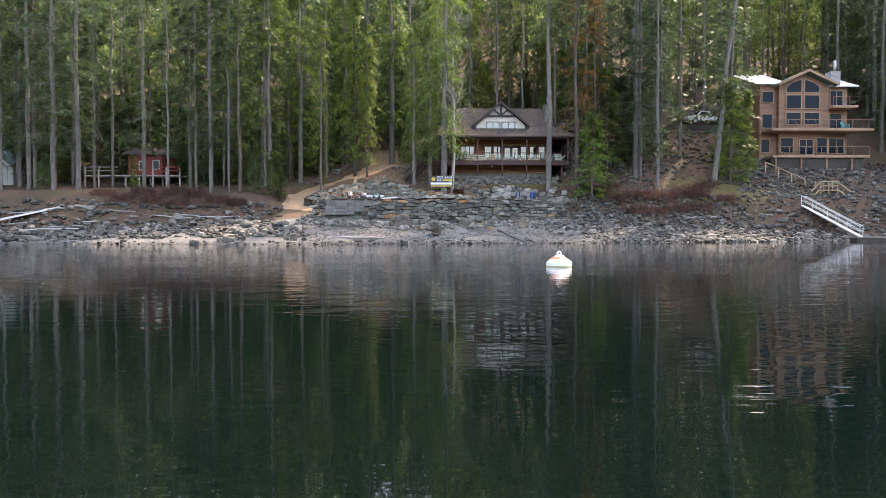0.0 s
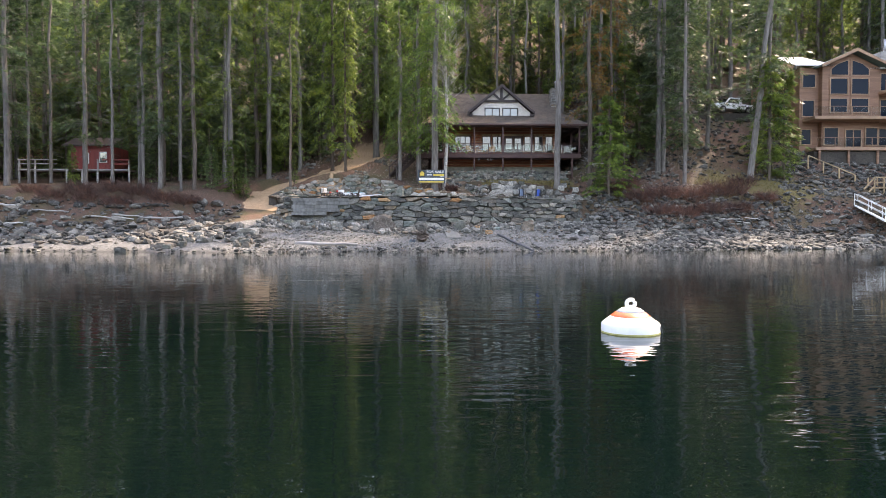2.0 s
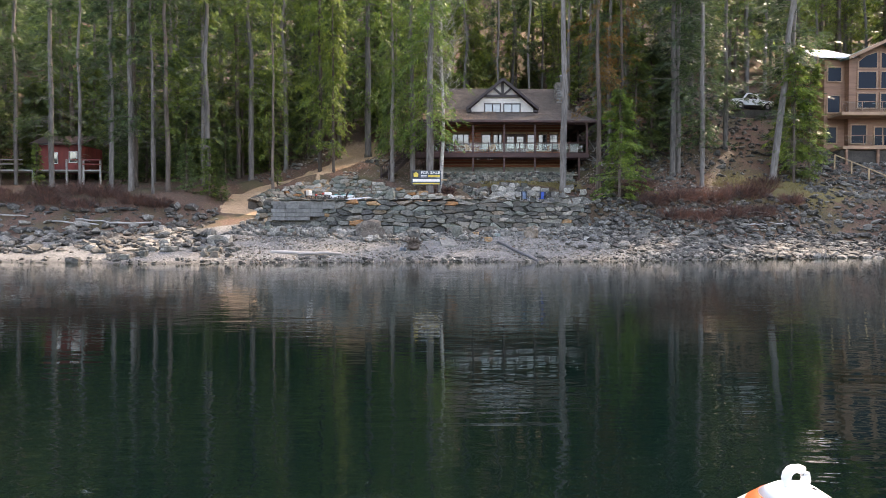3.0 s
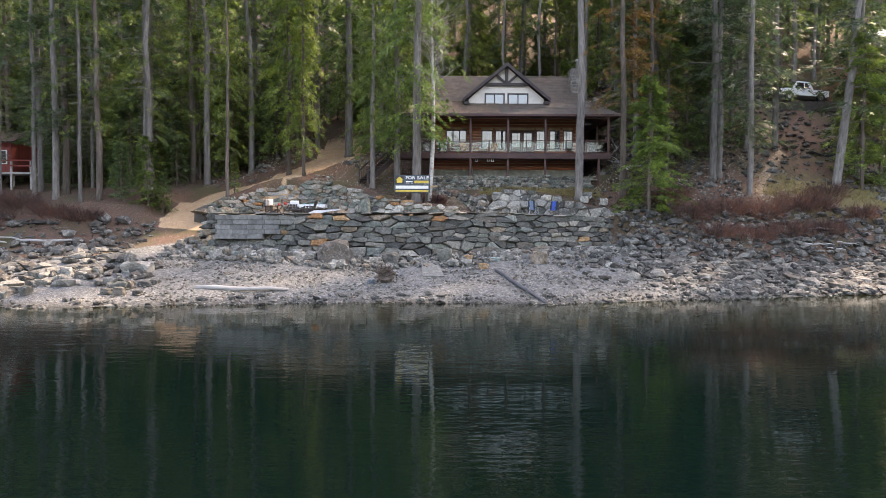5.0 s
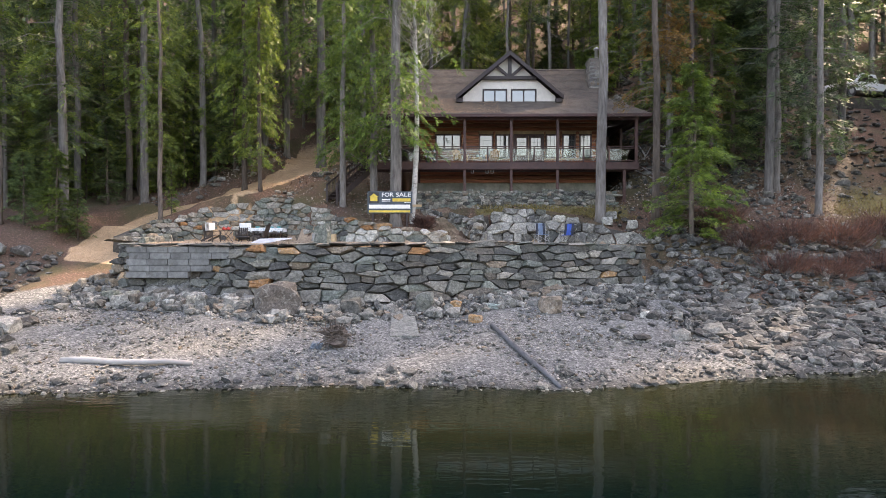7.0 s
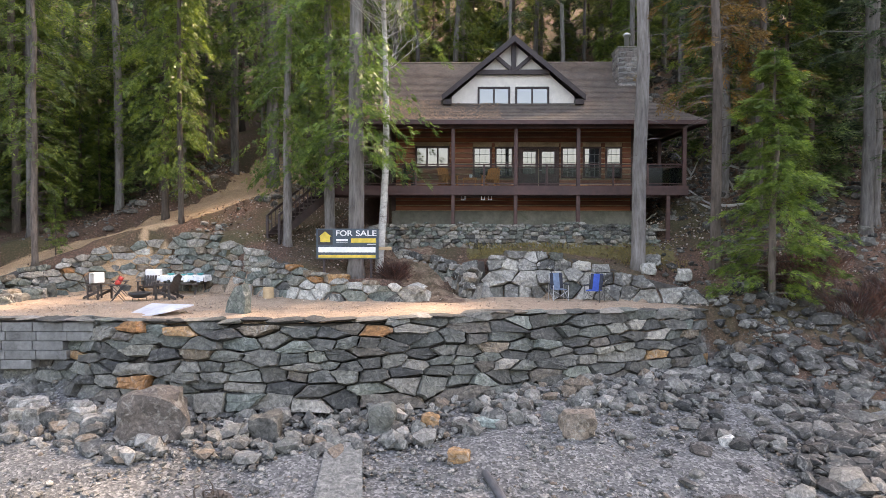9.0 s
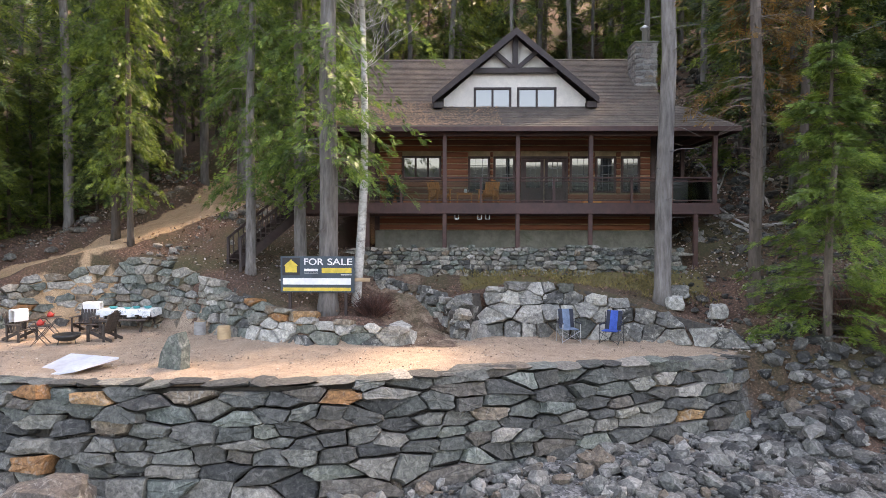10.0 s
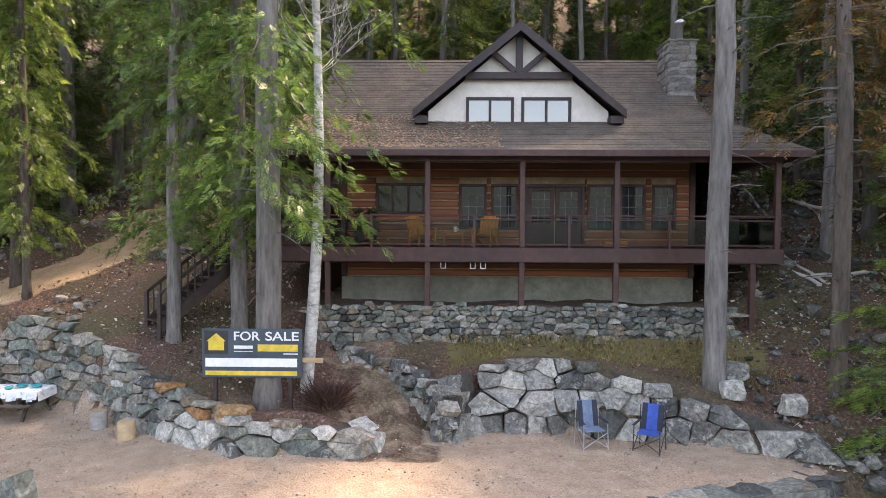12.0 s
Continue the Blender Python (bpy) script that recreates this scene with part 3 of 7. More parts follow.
for a, b in ((11.18, 12.03), (12.07, 12.92)):
    leaf = part("door_leaf", Geo().box(a, a + 0.13, WALL_Y - 0.03, WALL_Y + 0.03, DECK + 0.02, 10.73).box(b - 0.13, b, WALL_Y - 0.03, WALL_Y + 0.03, DECK + 0.02, 10.73).box(a + 0.13, b - 0.13, WALL_Y - 0.03, WALL_Y + 0.03, DECK + 0.02, 9.55).box(a + 0.13, b - 0.13, WALL_Y - 0.03, WALL_Y + 0.03, 10.6, 10.73), TRIM, doors)
    part("door_pane", Geo().box(a + 0.12, b - 0.12, WALL_Y - 0.008, WALL_Y + 0.012, 9.54, 10.61, 0.002), PANE, doors)
    g = Geo()
    for k in (1, 2):
        xx = a + 0.13 + (b - a - 0.26) * k / 3
        g.box(xx - 0.008, xx + 0.008, WALL_Y - 0.02, WALL_Y - 0.01, 9.55, 10.6, 0.002)
    for k in (1, 2, 3):
        zz = 9.55 + 1.05 * k / 4
        g.box(a + 0.13, b - 0.13, WALL_Y - 0.0225, WALL_Y - 0.0095, zz - 0.008, zz + 0.008, 0.002)
    part("muntin_grid", g, MUNTIN, doors)
part("door_handle", Geo().tube([(12.09, WALL_Y - 0.09, 9.7), (12.2, WALL_Y - 0.09, 9.7)], [0.012, 0.012]).tube([(12.1, WALL_Y - 0.09, 9.7), (12.1, WALL_Y - 0.02, 9.7)], [0.012, 0.012]), STEEL, doors)

# roof: porch skirt, main slopes, hips
EZ, BZ, RZ, RY = 11.60, 13.08, 15.88, 78.3
RL, RR, EL, ER = 4.1, 16.95, 2.9, 18.85
roof = shingled("roof", house, (RL, WALL_Y, BZ), (RR, WALL_Y, BZ), (RR, RY, RZ), (RL, RY, RZ), 32, "weathered brown-grey shingle roof with fallen needles")
shingled("porch_roof", house, (EL, EAVE_Y, EZ), (ER, EAVE_Y, EZ), (RR, WALL_Y, BZ), (RL, WALL_Y, BZ), 15)
shingled("side_roof", house, (ER, EAVE_Y, EZ), (ER, 83.5, EZ), (RR, 80.6, BZ), (RR, WALL_Y, BZ), 12)
shingled("side_roof", house, (EL, 83.5, EZ), (EL, EAVE_Y, EZ), (RL, WALL_Y, BZ), (RL, 80.6, BZ), 10)
shingled("back_roof", house, (RR, 83.2, 12.6), (RL, 83.2, 12.6), (RL, RY, RZ), (RR, RY, RZ), 20)
for x, s in ((RL + 0.25, 1), (RR - 0.25, -1)):
    part("gable", Geo().prism([(x, WALL_Y + 0.1, BZ - 0.4), (x, 82.4, BZ - 0.4), (x, 82.4, BZ - 0.1), (x, RY, RZ - 0.1), (x, WALL_Y + 0.1, BZ - 0.03)], (s * 0.1, 0, 0)), LOGS, house)
part("ridge_cap", Geo().prism([(RL - 0.02, RY - 0.16, RZ - 0.06), (RL - 0.02, RY, RZ + 0.05), (RL - 0.02, RY + 0.16, RZ - 0.06)], (RR - RL + 0.04, 0, 0)), SHINGLE, roof)
part("fascia", Geo().box(EL, ER, EAVE_Y - 0.03, EAVE_Y + 0.02, EZ - 0.17, EZ + 0.01), TRIM, house, "red-brown fascia board")
part("fascia", Geo().box(ER - 0.03, ER + 0.02, EAVE_Y + 0.022, 83.4, EZ - 0.17, EZ + 0.01), TRIM, house)
part("fascia", Geo().box(EL - 0.02, EL + 0.03, EAVE_Y + 0.022, 83.4, EZ - 0.17, EZ + 0.01), TRIM, house)
x = EL + 0.35
while x < ER - 0.2:
    a = min(max((x - EL) / 1.2 * 2.9, 0.5), 2.9) if x < RL else min((ER - x) / 1.9 * 2.9 + 0.2, 2.9)
    part("rafter", Geo().beam((x, EAVE_Y + 0.03, EZ - 0.11), (x, EAVE_Y + a, EZ - 0.11 + a * 0.534), 0.07, 0.12), TRIM, house)
    x += 0.62
part("porch_beam", Geo().box(3.35, 18.2, POST_Y - 0.08, POST_Y + 0.08, 11.32, 11.56), TRIM, house)
part("porch_beam", Geo().box(18.0, 18.16, POST_Y + 0.082, 82, 11.32, 11.56), TRIM, house)

# dormer
DL, DR, DA, DY = 7.92, 13.6, 10.77, 73.45
face = Geo().prism([(DL, DY, 12.4), (DR, DY, 12.4), (DR, DY, 13.08), (DA + 0.06, DY, 15.46), (DA - 0.06, DY, 15.46), (DL, DY, 13.08)], (0, 4.0, 0))
dormer = part("dormer", face, STUCCO, house, "white stucco dormer with dark timber truss")
for s, ex in ((-1, 7.46), (1, 14.02)):
    a, b, top = (ex, 72.9, 13.04), (ex, 78.0, 13.04), (DA, 72.9, 15.74)
    dr = (a, b, (DA, 78.2, 15.74), top) if s > 0 else (b, a, top, (DA, 78.2, 15.74))
    shingled("dormer_roof", house, *dr, 18)
    part("bargeboard", Geo().prism([(ex, 72.84, 13.03), (DA, 72.84, 15.73), (DA, 72.84, 15.44), (ex, 72.84, 12.78)], (0, 0.10, 0)), DARKTRIM, dormer)
    part("soffit", Geo().prism([(ex, 72.95, 13.0), (DA, 72.95, 15.7), (DA, 72.95, 15.62), (ex, 72.95, 12.92)], (0, 4.2, 0)), DARKTRIM, dormer)
    part("bracket", Geo().box(min(ex + s * -0.05, ex - s * 0.45), max(ex - s * 0.05, ex - s * 0.45), 73.0, 73.44, 12.64, 12.88), DARKTRIM, dormer)
part("truss_beam", Geo().box(9.1, 12.42, 73.2, 73.36, 14.05, 14.26), DARKTRIM, dormer)
part("truss_post", Geo().box(DA - 0.11, DA + 0.11, 73.21, 73.35, 14.26, 15.48), DARKTRIM, dormer)
for s in (-1, 1):
    part("truss_strut", Geo().beam((DA + s * 0.12, 73.28, 14.28), (DA + s * 0.9, 73.28, 14.95), 0.13, 0.17), DARKTRIM, dormer)
# pale base colour paints the sky's reflection into the dormer panes
SKYPANE = glass_mat("sky_toned_glass", (0.17, 0.19, 0.20), 0.06)
for a, b in ((9.12, 10.63), (10.86, 12.43)):
    window_part(dormer.parent, a, b, 12.56, 13.52, DY, 2, DARKTRIM, glass=SKYPANE)

# chimney
chim = part("chimney", Geo().box(16.14, 17.06, 75.5, 76.7, 6.8, 15.85, 0.04), mat("chimney_mortar", (0.20, 0.19, 0.18), (0.32, 0.31, 0.29), 8), house, "round fieldstone chimney with steel flue")
CHST = stone_mat("chimney_fieldstone", ((0.20, 0.18, 0.175), (0.27, 0.25, 0.24), (0.17, 0.155, 0.155), (0.33, 0.30, 0.285), (0.24, 0.205, 0.195)))


def stone_variants(n, seed, chamfer=0.3, jit=0.12):
    random.seed(seed)
    out = []
    for _ in range(n):
        g = Geo().box(-0.5, 0.5, -0.5, 0.5, -0.5, 0.5, chamfer)
        ends = [random.uniform(0.5, 1.0), random.uniform(0.5, 1.0)]
        skew, sag = random.uniform(-0.28, 0.28), random.uniform(-0.12, 0.12)
        for i in range(0, 24, 3):
            s = CORNERS[i // 3]
            d = [random.uniform(-jit, jit) for _ in range(3)]
            for k in range(i, i + 3):
                x, y, z = g.v[k]
                e = ends[0] if s[0] < 0 else ends[1]
                w = [random.uniform(-0.04, 0.04) for _ in range(3)]
                g.v[k] = (x + d[0] + w[0] + skew * z, y + d[1] + w[1] - (0.12 if z > 0 else -0.05), z * e + d[2] + w[2] + sag * x)
        out.append(g.mesh("stone", smooth=chamfer > 0.22))
    return out


ROUND = stone_variants(16, 7, 0.18, 0.15)
SLABS = stone_variants(18, 8, 0.21, 0.10)


def lay(parent, meshes, material, at, size, turn=0.0, tip=0.0, lean=0.0, name="stone"):
    """One stone as an object of its own, on a shared mesh."""
    me = random.choice(meshes)
    key = me.name + material.name
    if key not in STONES:
        STONES[key] = me.copy()
        STONES[key].materials.append(material)
    ob = new(name, STONES[key])
    ob.parent = parent
    top = parent.matrix_basis.translation if parent.parent is None else parent.parent.matrix_basis.translation
    ob.matrix_basis = Matrix.Translation(Vector(at) - top) @ Euler((lean, tip, turn)).to_matrix().to_4x4() @ Matrix.Diagonal((*size, 1))
    return ob


STONES = {}
random.seed(12)
zz = 13.0
while zz < 15.75:
    h = random.uniform(0.18, 0.3)
    for x0, x1, fixed, axis in ((16.14, 17.06, 75.5, 0), (75.5, 76.7, 16.14, 1), (75.5, 76.7, 17.06, 1)):
        u = x0
        while u < x1 - 0.08:
            w = min(random.uniform(0.18, 0.4), x1 - u)
            at = (u + w / 2, fixed, zz + h / 2) if axis == 0 else (fixed, u + w / 2, zz + h / 2)
            lay(chim, ROUND, CHST, at, (w * 1.06, 0.09, h * 1.06) if axis == 0 else (0.09, w * 1.06, h * 1.06))
            u += w
    zz += h
part("chimney_cap", Geo().box(16.06, 17.14, 75.42, 76.78, 15.85, 15.93, 0.02), CONC, chim)
part("flue", Geo().lathe([(0.12, 0), (0.12, 0.62), (0.15, 0.62), (0.2, 0.68), (0.2, 0.74), (0.05, 0.83)], 16, (16.66, 76.0, 15.93)), STEEL, chim, "steel flue pipe with rain cap", True)

# deck, posts, railings
deck = part("deck", Geo(), TRIM, house, "red-brown timber deck on posts")
for k in range(17):
    y = POST_Y - 0.06 + k * 0.145
    part("plank", Geo().box(2.4, 18.2, y, y + 0.138, DECK - 0.04, DECK, 0.004), TRIM, deck)
for k in range(11):
    x = 16.62 + k * 0.145
    part("plank", Geo().box(x, x + 0.138, WALL_Y + 0.31, 82, DECK - 0.04, DECK, 0.004), TRIM, deck)
part("rim_joist", Geo().box(2.4, 18.2, POST_Y - 0.11, POST_Y - 0.062, DECK - 0.42, DECK + 0.0), TRIM, house)
part("rim_joist", Geo().box(18.2, 18.25, POST_Y - 0.1, 82, DECK - 0.42, DECK), TRIM, house)
part("rim_joist", Geo().box(2.35, 2.399, POST_Y - 0.1, WALL_Y, DECK - 0.42, DECK), TRIM, house)
part("beam", Geo().box(2.5, 18.1, 72.2, 72.4, DECK - 0.5, DECK - 0.26), TRIM, house)
x = 3.0
while x < 18:
    part("joist", Geo().box(x, x + 0.05, POST_Y - 0.05, WALL_Y - 0.02, DECK - 0.25, DECK - 0.05), TRIM, house)
    x += 0.6
for x in (5.07, 7.99, 10.74, 13.47, 18.08):
    part("porch_post", Geo().box(x - 0.08, x + 0.08, POST_Y - 0.06, POST_Y + 0.1, DECK, 11.33, 0.012), TRIM, house)
for x in (2.5, 5.07, 7.99, 10.74, 13.47, 17.4):
    part("deck_post", Geo().box(x - 0.08, x + 0.08, POST_Y - 0.05, POST_Y + 0.11, gz(x, POST_Y) - 0.2, DECK - 0.42, 0.012), TRIM, house)
for y in (75.2, 78.6, 81.8):
    part("porch_post", Geo().box(18.0, 18.16, y - 0.08, y + 0.08, DECK, 11.33, 0.012), TRIM, house)
    part("deck_post", Geo().box(18.0, 18.16, y - 0.08, y + 0.08, gz(18, y) - 1.5, DECK - 0.3, 0.012), TRIM, house)
RAILP = [2.45, 3.75, 5.07, 6.35, 7.99, 9.35, 10.74, 12.1, 13.47, 15.0, 16.5, 18.08]
for a, b in zip(RAILP, RAILP[1:]):
    rail = part("railing", Geo().box(a + 0.04, b - 0.04, POST_Y - 0.03, POST_Y + 0.05, 9.74, 9.79).box(a + 0.04, b - 0.04, POST_Y - 0.01, POST_Y + 0.03, 9.62, 9.66).box(a + 0.04, b - 0.04, POST_Y - 0.01, POST_Y + 0.03, DECK + 0.07, DECK + 0.11).box(b - 0.04, b + 0.04, POST_Y - 0.03, POST_Y + 0.05, DECK, 9.79), TRIM, house, "deck railing with clear glass panels")
    part("glass_panel", Geo().box(a + 0.06, b - 0.06, POST_Y + 0.005, POST_Y + 0.013, DECK + 0.11, 9.62, 0.001), CLEAR, rail)
for a, b in ((71.8, 75.2), (75.2, 78.6), (78.6, 81.8)):
    rail = part("railing", Geo().box(18.05, 18.12, a + 0.06, b - 0.06, 9.74, 9.79).box(18.06, 18.1, a + 0.06, b - 0.06, DECK + 0.07, DECK + 0.11), TRIM, house)
    part("glass_panel", Geo().box(18.07, 18.078, a + 0.06, b - 0.06, DECK + 0.11, 9.73, 0.001), CLEAR, rail)
# deck stairs
stairs = part("stairs", Geo().beam((1.9, 73.3, 8.7), (-0.1, 71.3, 6.55), 0.06, 0.3).beam((2.6, 72.6, 8.7), (0.6, 70.6, 6.55), 0.06, 0.3), DARKTRIM, house, "dark timber deck stairs with baluster rails")
for k in range(11):
    t = (k + 0.5) / 11
    c = Vector((2.25 - 2.0 * t, 72.95 - 2.0 * t, 8.72 - 2.1 * t))
    m = Matrix.Translation(c) @ Euler((0, 0, radians(-45))).to_matrix().to_4x4()
    part("tread", Geo().box(-0.48, 0.48, -0.14, 0.14, -0.02, 0.02, 0.005, m), DARKTRIM, stairs)
for p, q in (((1.9, 73.3, 8.7), (-0.1, 71.3, 6.55)), ((2.6, 72.6, 8.7), (0.6, 70.6, 6.55))):
    up = Vector((0, 0, 0.95))
    part("handrail", Geo().beam(Vector(p) + up, Vector(q) + up, 0.05, 0.1).beam(Vector(p) + up * 0.2, Vector(q) + up * 0.2, 0.04, 0.06), DARKTRIM, stairs)
    for k in range(15):
        c = Vector(p).lerp(Vector(q), k / 14)
        w = 0.05 if k in (0, 14) else 0.02
        part("baluster", Geo().box(c.x - w, c.x + w, c.y - w, c.y + w, c.z - (0.3 if w > 0.03 else -0.15), c.z + 0.98), DARKTRIM, stairs)
# fallen needles on the porch roof, coloured pale to paint its sunlit left too
def needle_litter(seed, n):
    R = np.random.default_rng(seed)
    t = R.random(n) ** 1.4
    x = 3.6 + R.random(n) ** 1.5 * 6.5
    y = EAVE_Y + 0.1 + t * 2.7
    z = EZ + (y - EAVE_Y) * (BZ - EZ) / (WALL_Y - EAVE_Y) + 0.045
    a = R.uniform(0, 6.28, n)
    P = np.stack([x, y, z], -1)
    D = np.stack([np.cos(a), np.sin(a), np.sin(a) * 0.53], -1)
    N = np.stack([-np.sin(a), np.cos(a), np.cos(a) * 0.53], -1)
    k = 4
    L, W = R.uniform(0.05, 0.13, n), R.uniform(0.015, 0.03, n)
    v = np.stack([P, P + D * (L * 0.5)[:, None] + N * W[:, None], P + D * L[:, None], P + D * (L * 0.5)[:, None] - N * W[:, None]], 1).reshape(-1, 3)
    g = Geo()
    g.v, g.f = v.tolist(), np.arange(n * k).reshape(n, k).tolist()
    return g


solo("needle_litter", needle_litter(6, 3800), mat("dry_needles", (0.24, 0.14, 0.085), (0.40, 0.26, 0.17), 9, 0.9, 0, rnd=0.35, island=True), "pinkish fallen needles on the porch roof", "needles", kind="stuff")


# ---- trees ----
def leaf_geo(P, D, N, L, W):
    """Pointed fronds from points P along D, N across, with a fold."""
    k = len(P)
    Wv = N * W[:, None]
    mid = P + D * (L * 0.45)[:, None]
    v = np.stack([P, mid + Wv, P + D * L[:, None], mid - Wv], 1).reshape(-1, 3)
    f = np.arange(k * 4).reshape(k, 4)
    return v, f


def unit(a):
    return a / np.maximum(np.linalg.norm(a, axis=1, keepdims=True), 1e-6)


def conifer(seed, h, r, start, spread, branches, sprigs, leaf=(0.35, 0.11), fan=1, droop=0.5, rise=0.25, hang=0.5, power=0.8, dead=30, sides=9, lean=0.0, gap=0.25, kind="fir"):
    """Trunk and crown of a conifer with drooping branches."""
    R = np.random.default_rng(seed)
    n = 9
    bend = R.normal(0, 0.016 * h, (n, 2)) * np.linspace(0, 1, n)[:, None] * 0.5
    zs = np.linspace(0, 1, n)
    cx = bend[:, 0] + lean * h * zs
    cy = bend[:, 1]
    pts = [(cx[i], cy[i], h * zs[i] - (0.3 if i == 0 else 0)) for i in range(n)]
    rad = [r * (1.35 if i == 0 else 1.0) * (1 - zs[i]) ** 0.75 + 0.02 for i in range(n)]
    pts.insert(1, (cx[0], cy[0], 0.5))
    rad.insert(1, r * 1.02)
    trunk, limbs = Geo().tube(pts, rad, sides), Geo()

    def axis(z):
        return np.stack([np.interp(z / h, zs, cx), np.interp(z / h, zs, cy), z], -1)
    # dead lower twigs
    for _ in range(dead):
        z = R.uniform(0.08 * h, max(start, 0.35) * h)
        a, ln = R.uniform(0, 6.28), R.uniform(0.4, 1.5)
        b = axis(np.array(z))
        e = b + np.array([math.cos(a) * ln, math.sin(a) * ln, R.uniform(-0.5, 0.2) * ln])
        limbs.tube([b, (b + e) / 2 + (0, 0, 0.08), e], [0.022, 0.014, 0.006], 3, False)
    t = np.sort(R.uniform(0, 1, branches)) ** 0.9
    z0 = start * h + t * (h * 0.985 - start * h)
    ln = spread * (1 - t) ** power * R.uniform(0.3, 1.25, branches) * np.minimum(1, 0.55 + t * 4) + 0.25
    az = R.uniform(0, 2 * math.pi, branches) + 0.8 * np.sin(z0 * 1.3)
    keep = np.sin(az * 2 + z0 * 0.9 + seed) > -1 + gap
    z0, ln, az = z0[keep], ln[keep], az[keep]
    out = np.stack([np.cos(az), np.sin(az), np.zeros_like(az)], -1)
    base = axis(z0)
    s = R.uniform(0.12, 1.0, (len(z0), sprigs)) ** 0.75
    pos = base[:, None] + out[:, None] * (ln[:, None] * s)[..., None]
    pos[..., 2] += ln[:, None] * (rise * s - droop * s * s)
    side = np.stack([-out[:, 1], out[:, 0], np.zeros(len(out))], -1)
    sg = np.where(R.random(s.shape) < 0.5, -1.0, 1.0)
    off = R.uniform(0, 0.22, s.shape) * ln[:, None] * (1.1 - s) * sg
    pos = pos + side[:, None] * off[..., None]
    d = out[:, None] * R.uniform(0.2, 1.0, s.shape)[..., None] + side[:, None] * (sg * R.uniform(0.1, 0.9, s.shape))[..., None]
    d[..., 2] += R.uniform(-hang * 1.6, 0.15, s.shape)
    d = unit(d.reshape(-1, 3))
    pos = pos.reshape(-1, 3) + R.normal(0, 0.05, (d.shape[0], 3))
    nn = unit(np.cross(d, R.normal(0, 1, d.shape) * 0.7 + np.array([0, 0, 1.0])))
    k = len(d)
    lens = leaf[0] * R.uniform(0.6, 1.35, k)
    if fan > 3:
        # feathered sprays: short leaflets set along a spine
        spine = lens * 1.35
        ds, starts, size = [], [], []
        for j in range(fan):
            s, a = 0.12 + 0.86 * j / (fan - 1), (0.0 if j == fan - 1 else 0.55 * (-1) ** j)
            ds.append(unit(d * math.cos(a) + nn * math.sin(a)))
            q = pos + d * (spine * s)[:, None]
            q[:, 2] -= 0.3 * lens * s * s
            starts.append(q)
            size.append(lens * (1.0 - 0.5 * s))
        nn = np.concatenate([unit(np.cross(np.cross(d, nn), q)) for q in ds])
        d, pos, lens, k = np.concatenate(ds), np.concatenate(starts), np.concatenate(size), k * fan
    elif fan > 1:
        turn = np.linspace(-0.9, 0.9, fan)
        ds = [unit(d * math.cos(a) + nn * math.sin(a)) for a in turn]
        starts = [pos + d * (lens * 0.35 * (1 - abs(a)))[:, None] for a in turn]
        nn = np.concatenate([unit(np.cross(np.cross(d, nn), q)) for q in ds])
        lens = np.concatenate([lens * (1 - 0.4 * abs(a)) for a in turn])
        d, pos, k = np.concatenate(ds), np.concatenate(starts), k * fan
    v, f = leaf_geo(pos, d, nn, lens, leaf[1] * R.uniform(0.6, 1.3, k))
    crown = Geo()
    crown.v, crown.f = v.tolist(), f.tolist()
    # woody limbs
    for i in range(0, len(z0), 2):
        e = base[i] + out[i] * ln[i] * 0.85 + (0, 0, ln[i] * (rise * 0.85 - droop * 0.72))
        m = base[i] + out[i] * ln[i] * 0.45 + (0, 0, ln[i] * (rise * 0.45 - droop * 0.2))
        limbs.tube([base[i], m, e], [0.03, 0.02, 0.006], 3, False)
    return trunk, crown, limbs


def make_tree(name, geos, bark, leaf, label, category="tree", group=""):
    ob = thing(name, (0, 0, 0), label, category, group)
    part("trunk", geos[0], bark, ob, smooth=True)
    part("crown", geos[1], leaf, ob)
    part("limbwork", geos[2], bark, ob, kind="stuff")
    return ob


def plant(ob, x, y, turn=0.0, size=1.0, z=None, label=""):
    c = copy_thing(ob, pose(x, y, (gz(x, y) if z is None else z) - 0.05, 0, 0, turn) @ Matrix.Diagonal((size, size, size, 1)))
    if label:
        c["label"] = label
    return c


def drop_thing(ob):
    for o in (*ob.children_recursive, ob):
        bpy.data.objects.remove(o)


